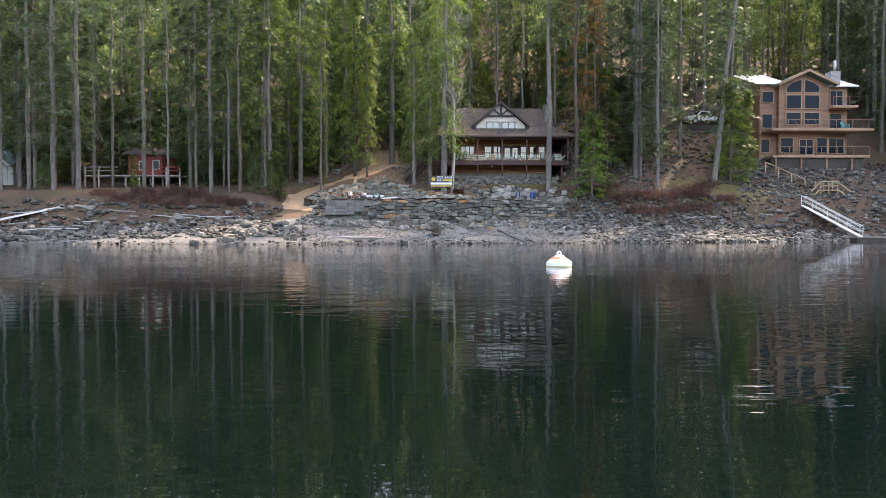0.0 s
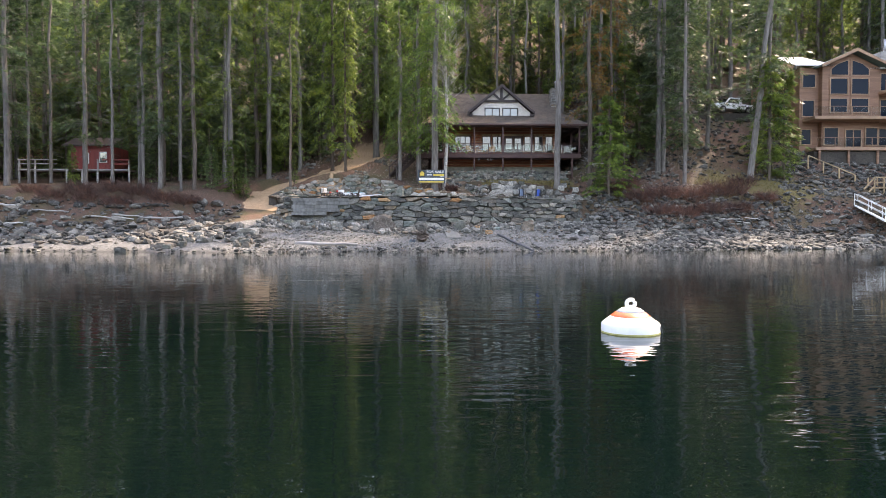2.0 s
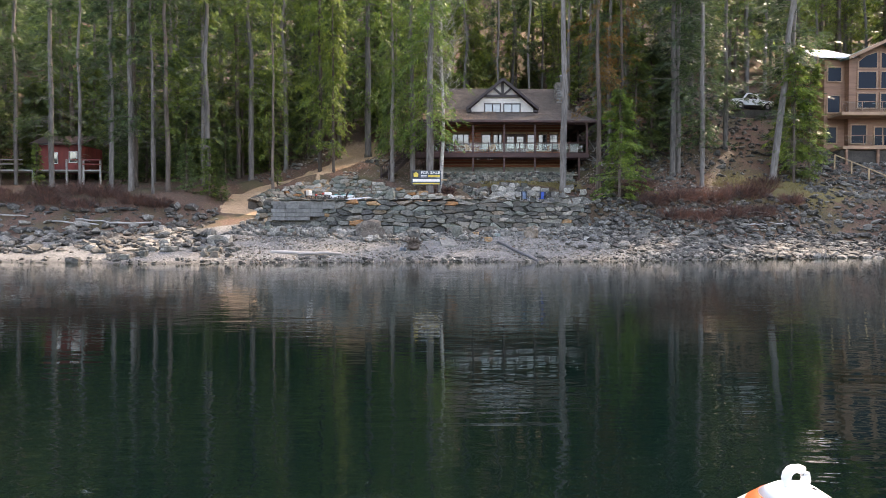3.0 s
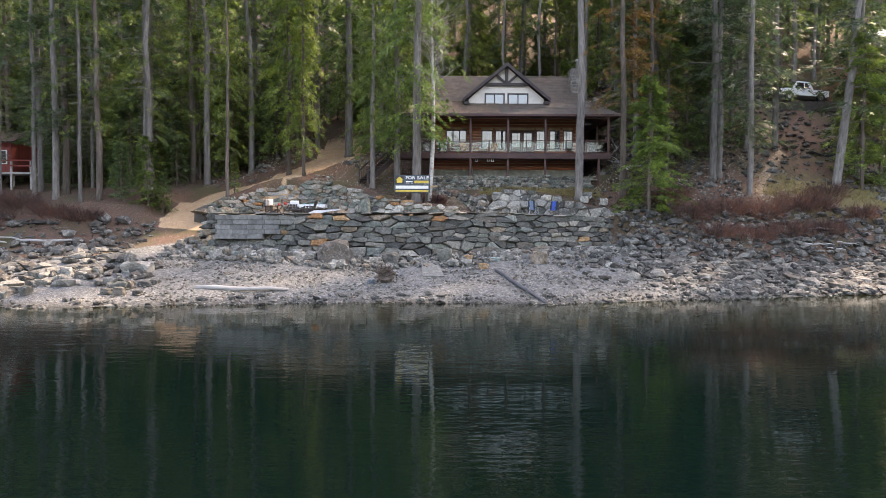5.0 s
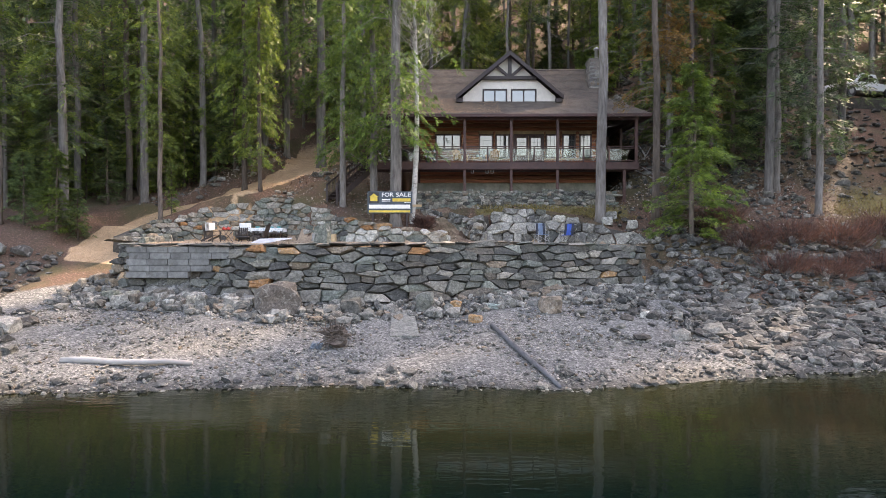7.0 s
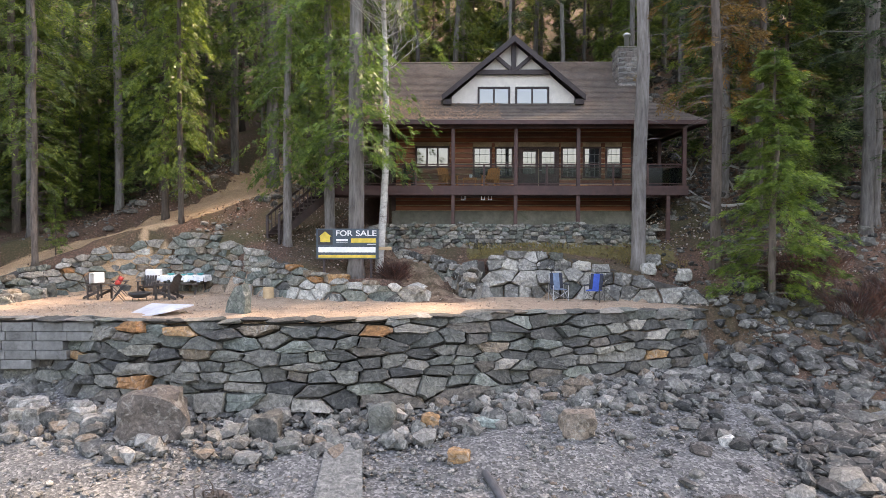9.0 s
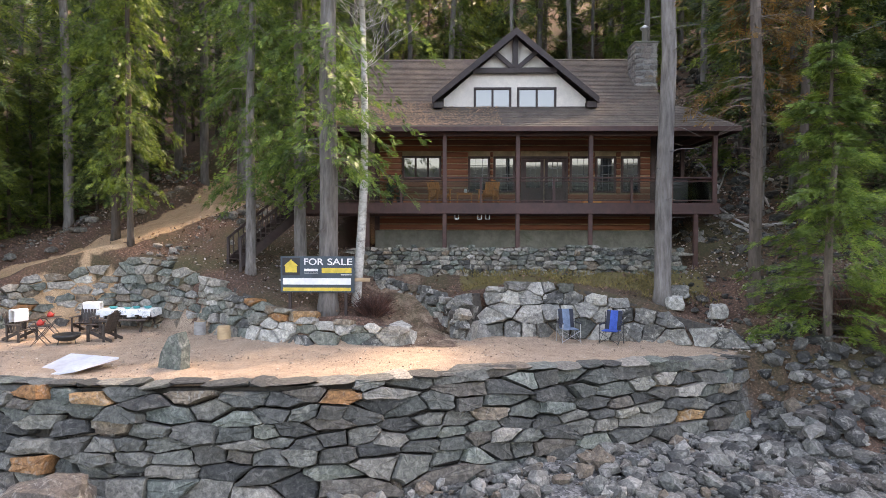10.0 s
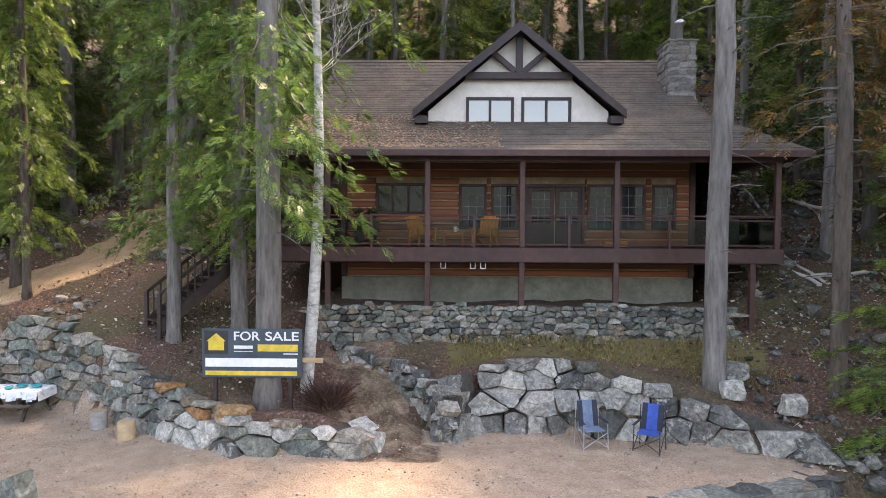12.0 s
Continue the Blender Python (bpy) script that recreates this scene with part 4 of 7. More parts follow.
KINDS = {
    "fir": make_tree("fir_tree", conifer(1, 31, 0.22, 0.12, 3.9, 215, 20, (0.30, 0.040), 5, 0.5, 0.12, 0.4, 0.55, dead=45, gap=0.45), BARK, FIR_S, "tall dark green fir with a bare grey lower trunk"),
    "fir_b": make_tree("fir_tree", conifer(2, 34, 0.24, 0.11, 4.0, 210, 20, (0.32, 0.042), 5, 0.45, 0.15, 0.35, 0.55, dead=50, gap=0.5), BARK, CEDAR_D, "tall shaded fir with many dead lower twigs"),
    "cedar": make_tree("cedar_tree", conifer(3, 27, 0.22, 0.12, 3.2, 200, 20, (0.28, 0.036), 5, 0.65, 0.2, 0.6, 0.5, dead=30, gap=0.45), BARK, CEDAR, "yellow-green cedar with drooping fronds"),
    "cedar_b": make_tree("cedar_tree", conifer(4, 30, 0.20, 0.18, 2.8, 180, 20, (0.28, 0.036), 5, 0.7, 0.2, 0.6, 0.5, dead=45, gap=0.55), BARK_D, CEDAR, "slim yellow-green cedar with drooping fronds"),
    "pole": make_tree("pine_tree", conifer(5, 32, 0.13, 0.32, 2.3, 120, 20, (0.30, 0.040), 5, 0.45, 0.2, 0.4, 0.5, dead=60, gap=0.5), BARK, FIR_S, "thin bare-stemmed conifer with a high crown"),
    "young": make_tree("young_fir", conifer(6, 6.5, 0.08, 0.02, 1.7, 150, 22, (0.20, 0.026), 5, 0.3, 0.2, 0.25, 0.8, dead=0), BARK_D, FIR, "bushy young fir with branches to the ground"),
    "sapling": make_tree("young_cedar", conifer(7, 9.5, 0.09, 0.04, 1.6, 150, 24, (0.22, 0.028), 5, 0.45, 0.2, 0.4, 0.7, dead=0), BARK_D, CEDAR, "bright green young cedar with branches to the ground"),
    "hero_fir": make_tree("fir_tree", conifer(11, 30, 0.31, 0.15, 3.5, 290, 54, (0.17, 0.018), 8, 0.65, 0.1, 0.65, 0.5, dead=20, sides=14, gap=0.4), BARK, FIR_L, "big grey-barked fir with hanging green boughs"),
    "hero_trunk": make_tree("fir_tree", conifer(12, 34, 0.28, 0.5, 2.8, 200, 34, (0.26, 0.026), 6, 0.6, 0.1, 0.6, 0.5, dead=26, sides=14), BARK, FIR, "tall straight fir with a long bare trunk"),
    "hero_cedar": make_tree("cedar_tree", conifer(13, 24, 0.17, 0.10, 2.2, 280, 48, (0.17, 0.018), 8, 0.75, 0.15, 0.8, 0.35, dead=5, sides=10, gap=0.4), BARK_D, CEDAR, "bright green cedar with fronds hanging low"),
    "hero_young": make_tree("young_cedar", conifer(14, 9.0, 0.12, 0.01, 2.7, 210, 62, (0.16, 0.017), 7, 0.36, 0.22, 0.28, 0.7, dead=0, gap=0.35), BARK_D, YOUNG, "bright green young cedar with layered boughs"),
    "dying": make_tree("dying_fir", conifer(15, 30, 0.2, 0.2, 2.8, 190, 26, (0.24, 0.024), 6, 0.5, 0.15, 0.5, 0.5, dead=70, gap=0.6), BARK_D, RUST, "dying conifer with rust-brown fronds"),
}


def birch_tree(seed, h, r):
    """A pale bare birch with fine twigs."""
    R = random.Random(seed)
    trunk, twigs = Geo(), Geo()
    pts = [(0.0, 0, -0.3)] + [(0.18 * math.sin(k * 0.7) + 0.05 * k, 0.06 * k, h * k / 9) for k in range(10)]
    trunk.tube(pts, [r * 1.4] + [r * (1 - k / 10) + 0.015 for k in range(10)], 10)

    def limb(p, d, ln, rad, depth):
        pts = [Vector(p)]
        for _ in range(4):
            d = (d + Vector((R.uniform(-0.3, 0.3), R.uniform(-0.3, 0.3), R.uniform(-0.1, 0.25)))).normalized()
            pts.append(pts[-1] + d * ln / 4)
        twigs.tube(pts, [rad, rad * 0.8, rad * 0.6, rad * 0.45, rad * 0.25], 4, False)
        if depth:
            for _ in range(4):
                k = R.randint(1, 4)
                limb(pts[k], (d + Vector((R.uniform(-1, 1), R.uniform(-1, 1), R.uniform(-0.2, 0.6)))).normalized(), ln * R.uniform(0.4, 0.65), rad * 0.5, depth - 1)
    for k in range(105):
        z = R.uniform(0.42, 1.0) * h
        a = R.uniform(0, 6.28)
        i = min(int(z / h * 9), 8)
        b = Vector(pts[i + 1]).lerp(Vector(pts[min(i + 2, 10)]), z / h * 9 - i)
        limb(b, Vector((math.cos(a), math.sin(a), 0.45)), R.uniform(1.0, 2.4) * (1.25 - z / h * 0.5), 0.016, 2)
    ob = thing("birch_tree", (0, 0, 0), "pale leafless birch with fine bare twigs", "tree")
    part("trunk", trunk, BIRCH, ob, smooth=True)
    part("crown", twigs, BIRCH, ob)
    return ob


def twig_bush(seed, w, h, n):
    R = np.random.default_rng(seed)
    a = R.uniform(0, 6.28, n)
    rr = R.uniform(0, 1, n) ** 0.6 * w
    P = np.stack([np.cos(a) * rr * 0.5, np.sin(a) * rr * 0.5, R.uniform(0, 0.5, n) * h], -1)
    D = unit(np.stack([np.cos(a) * 0.6 + R.normal(0, 0.5, n), np.sin(a) * 0.6 + R.normal(0, 0.5, n), R.uniform(0.4, 1.4, n)], -1))
    N = unit(np.cross(D, R.normal(0, 1, D.shape)))
    v, f = leaf_geo(P, D, N, h * R.uniform(0.4, 0.9, n), R.uniform(0.006, 0.013, n))
    g = Geo()
    g.v, g.f = v.tolist(), f.tolist()
    return g


birch = birch_tree(5, 19, 0.155)
birch.matrix_basis = pose(5.0, 69.25, gz(5.0, 69.25) - 0.05)
random.seed(21)
SPOTS = [  # kind, x, y, turn, size
    ("hero_fir", 4.15, 68.8, 40, 1.0), ("hero_trunk", 15.55, 69.7, 10, 1.0), ("hero_cedar", -5.9, 74.2, 0, 1.0), ("hero_cedar", -4.4, 72.5, 130, 0.72),
    ("hero_fir", 0.9, 70.8, 60, 0.6), ("hero_fir", 2.7, 71.0, 200, 0.72), ("hero_fir", -1.9, 78.6, 150, 1.05), ("cedar_b", -9.0, 69.2, 220, 0.62),
    ("hero_young", 19.6, 66.9, 0, 1.0), ("dying", 18.5, 69.3, 0, 1.0), ("fir_b", 25.4, 70.8, 10, 1.0), ("fir_b", 26.1, 71.4, 120, 0.95), ("fir", 27.2, 68.9, 50, 0.85),
    ("sapling", 35.8, 70.2, 20, 1.25), ("fir_b", 36.6, 71.8, 20, 0.9), ("sapling", 37.4, 70.6, 200, 1.1), ("fir", 32.0, 75.0, 33, 1.0), ("fir_b", 22.5, 74.5, 200, 0.95), ("fir_b", 29.6, 74.6, 20, 1.0),
    ("cedar", -14.4, 69.2, 0, 1.05), ("pole", -15.2, 70.4, 60, 1.1), ("cedar_b", -17.2, 67.9, 20, 0.95), ("pole", -18.2, 67.4, 80, 0.9), ("cedar", -12.0, 73.6, 140, 1.1), ("cedar_b", -13.4, 74.5, 10, 1.0),
    ("fir", -20.3, 68.2, 70, 1.0), ("pole", -22.0, 68.6, 0, 1.0), ("cedar_b", -21.2, 71.0, 40, 1.05), ("fir", -28.8, 71.8, 0, 1.0), ("pole", -33.2, 73.9, 0, 1.1), ("pole", -34.9, 73.2, 40, 1.0), ("fir_b", -35.2, 70.4, 90, 1.1), ("fir_b", -37.6, 70.0, 10, 1.0),
    ("pole", -25.6, 70.4, 0, 0.95), ("fir", -24.0, 72.5, 130, 0.9), ("fir", -41.0, 71.4, 200, 1.05), ("pole", -43.5, 70.6, 20, 1.0), ("fir_b", -40.0, 74.5, 10, 0.9), ("fir_b", -47.0, 72.6, 80, 1.0),
    ("hero_young", -13.6, 67.2, 0, 0.52), ("young", -15.6, 67.6, 100, 0.62), ("young", -12.9, 67.9, 200, 0.45), ("sapling", -29.6, 71.0, 0, 0.42), ("young", -38.6, 70.2, 0, 0.62), ("sapling", -8.9, 70.4, 0, 0.3),
    ("hero_fir", -7.6, 80.0, 300, 1.0), ("cedar", -9.6, 77.0, 80, 1.0), ("fir", -5.2, 82.0, 20, 1.05), ("fir", 0.2, 84.5, 70, 1.0), ("pole", 21.0, 80.6, 0, 1.2), ("pole", 19.0, 83.6, 60, 1.1),
    ("sapling", 22.4, 71.6, 80, 1.3), ("young", 24.4, 73.2, 30, 1.6), ("sapling", 21.2, 76.6, 160, 1.5), ("young", 26.6, 74.4, 250, 1.5), ("sapling", 23.0, 79.0, 10, 1.6), ("dying", 20.8, 70.6, 140, 0.8)]
for kind, x, y, turn, size in SPOTS:
    plant(KINDS[kind], x, y, turn, size)
copy_thing(KINDS["fir_b"], pose(34.0, 70.3, gz(34.0, 70.3) - 0.1, 0, 6, 0) @ Matrix.Diagonal((1.2, 1.2, 1.0, 1)))["label"] = "leaning fir with a stout pale grey trunk"
spots = []


def scatter(kinds, count, box, gap, sizes, bias=1.3):
    made = tries = 0
    x0, x1, y0, y1 = box
    while made < count and tries < 8000:
        tries += 1
        x, y = random.uniform(x0, x1), y0 + (y1 - y0) * random.random() ** bias
        if 0.5 < x < 20.0 and y < 84.5 or -12 < x < 1 and y < 77 or 39 < x < 57 and y < 88 or -38 < x < -24 and y < 80 or 33 < x < 41 and 79 < y < 87:
            continue
        if road_near(np.array(x), np.array(y))[0] < 2.6 or any((x - a) ** 2 + (y - b) ** 2 < gap for a, b in spots) or any((x - s[1]) ** 2 + (y - s[2]) ** 2 < gap * 0.6 for s in SPOTS):
            continue
        spots.append((x, y))
        made += 1
        plant(KINDS[random.choice(kinds)], x, y, random.uniform(0, 360), random.uniform(*sizes))


scatter(["fir", "fir_b", "fir_b", "fir", "fir", "cedar_b", "pole"], 62, (-62, -6, 72, 100), 5.5, (0.8, 1.1))
scatter(["fir", "fir_b", "fir_b", "pole", "fir"], 44, (20, 80, 71, 100), 6.0, (0.8, 1.1))
scatter(["pole", "pole", "cedar", "cedar_b", "cedar"], 30, (-8, 24, 86, 108), 4.5, (0.8, 1.1))
scatter(["sapling", "sapling", "young"], 70, (-4, 26, 84.5, 98), 1.3, (0.5, 1.15))
scatter(["cedar", "cedar", "cedar_b"], 26, (38, 82, 88.5, 108), 5.0, (0.8, 1.1), 1.0)
scatter(["cedar", "cedar_b", "cedar"], 34, (24, 70, 90, 112), 4.0, (0.7, 1.0), 1.0)
scatter(["young", "sapling", "young"], 60, (-60, 70, 72, 96), 2.0, (0.4, 1.1))
scatter(["young", "young", "sapling"], 45, (-34, -7, 73, 86), 2.0, (0.6, 1.3))
scatter(["young", "sapling"], 36, (-60, -22, 80.5, 98), 2.5, (0.8, 1.5))
for k in KINDS.values():
    drop_thing(k)


def far_woods(seed, count):
    """Distant conifers up the slopes."""
    R = np.random.default_rng(seed)
    x = R.uniform(-170, 170, count)
    y = R.uniform(100, 225, count)
    edge = R.random(count) < 0.3
    x = np.where(edge, np.where(R.random(count) < 0.5, R.uniform(-170, -58, count), R.uniform(72, 170, count)), x)
    y = np.where(edge, R.uniform(74, 110, count), y)
    z = ground(np.clip(x, -140, 140), y)
    V, F, k0 = [], [], 0
    n = 110
    for i in range(count):
        h = R.uniform(22, 34)
        t = R.uniform(0, 1, n)
        a = R.uniform(0, 6.28, n)
        ln = 3.4 * (1 - t) ** 0.7 * R.uniform(0.5, 1.1, n) + 0.3
        out = np.stack([np.cos(a), np.sin(a), np.zeros(n)], -1)
        P = np.stack([np.full(n, x[i]), np.full(n, y[i]), z[i] + 2 + t * (h - 2)], -1) + out * (ln * 0.25)[:, None]
        D = unit(out + np.array([0, 0, -0.45]))
        N = unit(np.cross(D, R.normal(0, 0.5, (n, 3)) + np.array([0, 0, 1.0])))
        v, f = leaf_geo(P, D, N, ln * 0.8 + 0.4, 0.35 * ln * R.uniform(0.5, 1.0, n))
        V.append(v)
        F.append(f + k0)
        k0 += len(v)
    g = Geo()
    g.v, g.f = np.concatenate(V).tolist(), np.concatenate(F).tolist()
    return g


solo("far_woods", far_woods(9, 760), FIR, "dense conifer forest up the hillside", "forest", kind="stuff")
for k, (x, y, w, h) in enumerate(((-24, 67, 1.6, 1.2), (-21.5, 66.4, 1.5, 1.3), (-19, 65.8, 1.6, 1.1), (-27, 67.2, 1.5, 1.0), (-17, 65.6, 1.3, 0.9), (-31, 67.4, 1.5, 0.9), (22.0, 66.0, 1.6, 1.2), (24.3, 66.4, 1.7, 1.3), (26.8, 66.2, 1.8, 1.4), (29.2, 66.6, 1.7, 1.5), (31.0, 67.0, 1.4, 1.1), (20.6, 67.4, 1.2, 1.0), (5.7, 68.6, 0.6, 0.7), (33.6, 66.8, 1.3, 1.0))):
    solo("shrub", twig_bush(40 + k, w * 1.4, h * 1.2, 900), SHRUB, "leafless reddish-brown shrub on the bank", "shrub", "bank shrubs", at=(0, 0, 0)).location = (x, y, gz(x, y) - 0.05)
for k, (x, y) in enumerate(((23.2, 64.9), (25.6, 64.8), (28.0, 65.2), (30.4, 65.4), (21.6, 67.8), (32.2, 68.2), (-22.8, 65.4), (-25.6, 66.0), (-28.8, 66.4))):
    solo("shrub", twig_bush(70 + k, 2.2, 1.3, 800), SHRUB, "leafless reddish-brown shrub on the bank", "shrub", "bank shrubs").location = (x, y, gz(x, y) - 0.05)


def strewn(seed, n, xr, yr, keep, size, up):
    """Small flat leaves or upright blades lying over the ground."""
    R = np.random.default_rng(seed)
    x, y = R.uniform(*xr, n), R.uniform(*yr, n)
    ok = keep(x, y)
    x, y = x[ok], y[ok]
    n = len(x)
    P = np.stack([x, y, ground(x, y) + 0.05], -1)
    D = unit(np.stack([R.normal(0, 1, n), R.normal(0, 1, n), R.normal(up, 0.35 + up * 0.3, n)], -1))
    N = unit(np.cross(D, R.normal(0, 1, (n, 3))))
    ln = size * R.uniform(0.5, 1.4, n)
    v, f = leaf_geo(P, D, N, ln, ln * (0.06 if up > 1 else 0.3))
    g = Geo()
    g.v, g.f = v.tolist(), f.tolist()
    return g


LEAFY = mat("dead_leaves", (0.10, 0.05, 0.03), (0.30, 0.19, 0.13), 9, 0.9, 0, rnd=0.75, island=True)
STRAW = mat("dry_grass", (0.13, 0.10, 0.028), (0.27, 0.20, 0.07), 9, 0.9, 0, rnd=0.4, island=True)
solo("leaf_litter", strewn(3, 26000, (-12, 32), (64, 86), lambda x, y: ((y > upper_line(x) + 0.6) | (x > 17.6) | (x < -10.5)) & (road_near(x, y)[0] > 1.7) & ((x < 4.5) | (x > 17) | (y < 71.6)) & (ground(x, y) > 4.4), 0.11, 0.25), LEAFY, "brown fallen leaves and needles on the slopes", "leaves", kind="stuff")
PALE_LEAF = mat("pale_litter", (0.22, 0.17, 0.14), (0.46, 0.39, 0.34), 9, 0.9, 0, rnd=0.7, island=True)
solo("leaf_litter", strewn(13, 9000, (16.8, 30), (67, 84), lambda x, y: np.sin(x * 1.7 + y) + np.sin(y * 1.3 - x * 0.6) > -0.5, 0.13, 0.2), PALE_LEAF, "pale dry leaves and wood chips on the slope", "leaves", kind="stuff")
solo("leaf_litter", strewn(14, 5000, (-10, 4), (68, 84), lambda x, y: (y > upper_line(x) + 0.6) & (road_near(x, y)[0] > 2.0), 0.1, 0.2), PALE_LEAF, "pale dry leaves and wood chips beside the track", "leaves", kind="stuff")
solo("dry_grass", strewn(4, 5500, (8.6, 17.6), (69.6, 71.5), lambda x, y: (y > upper_line(x) + 0.5) & (np.sin(x * 2.1) + np.sin(x * 0.7 + y * 3) > -0.7), 0.16, 1.6), STRAW, "yellow-green dry grass above the boulder wall", "grass", kind="stuff")
solo("dry_grass", strewn(5, 5000, (28, 38), (66.5, 71), lambda x, y: np.sin(x * 1.1) + np.sin(y * 2.3) > -0.6, 0.2, 1.6), STRAW, "yellow-brown dry grass on the bank", "grass", kind="stuff")
RIDGE = [(-1500, 150), (-1100, 190), (-700, 150), (-350, 140), (-60, 128), (260, 135), (600, 150), (1000, 200), (1500, 150)]
g = Geo()
for (a, ha), (b, hb) in zip(RIDGE, RIDGE[1:]):
    g.add([(a, -880, -2), (b, -880, -2), (b * 1.05, -1150, hb), (a * 1.05, -1150, ha)], [(0, 1, 2, 3)])
solo("backdrop", g, mat("far_ridge", (0.010, 0.016, 0.015), (0.024, 0.036, 0.032), 0.02, 0.95, 0), "wooded ridge on the opposite shore", "backdrop", kind="structure")


# ---- dry-stone walls and shore rock ----
def along(poly, u):
    for (x0, y0), (x1, y1) in zip(poly, poly[1:]):
        d = math.hypot(x1 - x0, y1 - y0)
        if u <= d:
            return x0 + (x1 - x0) * u / d, y0 + (y1 - y0) * u / d, math.atan2(y1 - y0, x1 - x0)
        u -= d
    return x1, y1, math.atan2(y1 - y0, x1 - x0)


def cut_cell(poly, at, away):
    """The part of a flat polygon on the near side of a line."""
    out = []
    d = [(p[0] - at[0]) * away[0] + (p[1] - at[1]) * away[1] for p in poly]
    for i, p in enumerate(poly):
        j = (i + 1) % len(poly)
        if d[i] <= 0:
            out.append(p)
        if (d[i] < 0) != (d[j] < 0):
            k = d[i] / (d[i] - d[j])
            q = poly[j]
            out.append((p[0] + (q[0] - p[0]) * k, p[1] + (q[1] - p[1]) * k))
    return out


def split_stone(cell, deep, rough):
    """A stone with a rough split front that fills a cell of the wall's face, with broken corners and an open joint round it."""
    n = len(cell)
    size = max(math.hypot(*p) for p in cell)
    if size < 0.05:
        return None
    joint = random.uniform(0.96, 1.07) - min(0.006 / size, 0.1)
    rough_edge = []
    for i in range(n):
        p, q = cell[i], cell[(i + 1) % n]
        rough_edge.append(p)
        if math.hypot(q[0] - p[0], q[1] - p[1]) > 0.22:
            k = random.uniform(0.35, 0.65)
            e = random.uniform(0.93, 1.02)
            rough_edge.append(((p[0] + (q[0] - p[0]) * k) * e, (p[1] + (q[1] - p[1]) * k) * e))
    cell, n = rough_edge, len(rough_edge)
    ring = []
    for i in range(n):
        p, a, b = cell[i], cell[i - 1], cell[(i + 1) % n]
        la, lb = math.hypot(a[0] - p[0], a[1] - p[1]), math.hypot(b[0] - p[0], b[1] - p[1])
        if la + lb < 0.05:
            continue
        for q in (a, b):
            k = random.uniform(0.04, 0.2)
            ring.append(((p[0] + (q[0] - p[0]) * k) * joint, (p[1] + (q[1] - p[1]) * k) * joint))
    k = len(ring)
    if k < 6:
        return None
    ta, tb, push = random.uniform(-rough, rough) * 1.3, random.uniform(-rough, rough), random.uniform(-0.12, 0.06) * deep
    front, edge = random.uniform(0.84, 0.96), random.uniform(-0.36, -0.2)
    e = 0.015 + 0.06 * rough
    vs = [(x * front + random.uniform(-e, e) * 0.8, -0.5 * deep + push + ta * x + tb * z + random.uniform(-e, e), z * front + random.uniform(-e, e) * 0.6) for x, z in ring]
    vs += [(x * random.uniform(0.97, 1.02), edge * deep + ta * x * 0.6 + random.uniform(-0.03, 0.03), z * random.uniform(0.97, 1.02)) for x, z in ring]
    vs += [(x * 0.94, 0.5 * deep, z * 0.94) for x, z in ring]
    vs.append((random.uniform(-0.2, 0.2) * size, -0.5 * deep + push - random.uniform(0, 0.05), random.uniform(-0.1, 0.1) * size))
    fs = [(3 * k, i, (i + 1) % k) for i in range(k)]
    for r in (0, k):
        fs += [(r + i, r + k + i, r + k + (i + 1) % k, r + (i + 1) % k) for i in range(k)]
    me = bpy.data.meshes.new("stone")
    me.from_pydata(vs, [], fs)
    me.update()
    return me


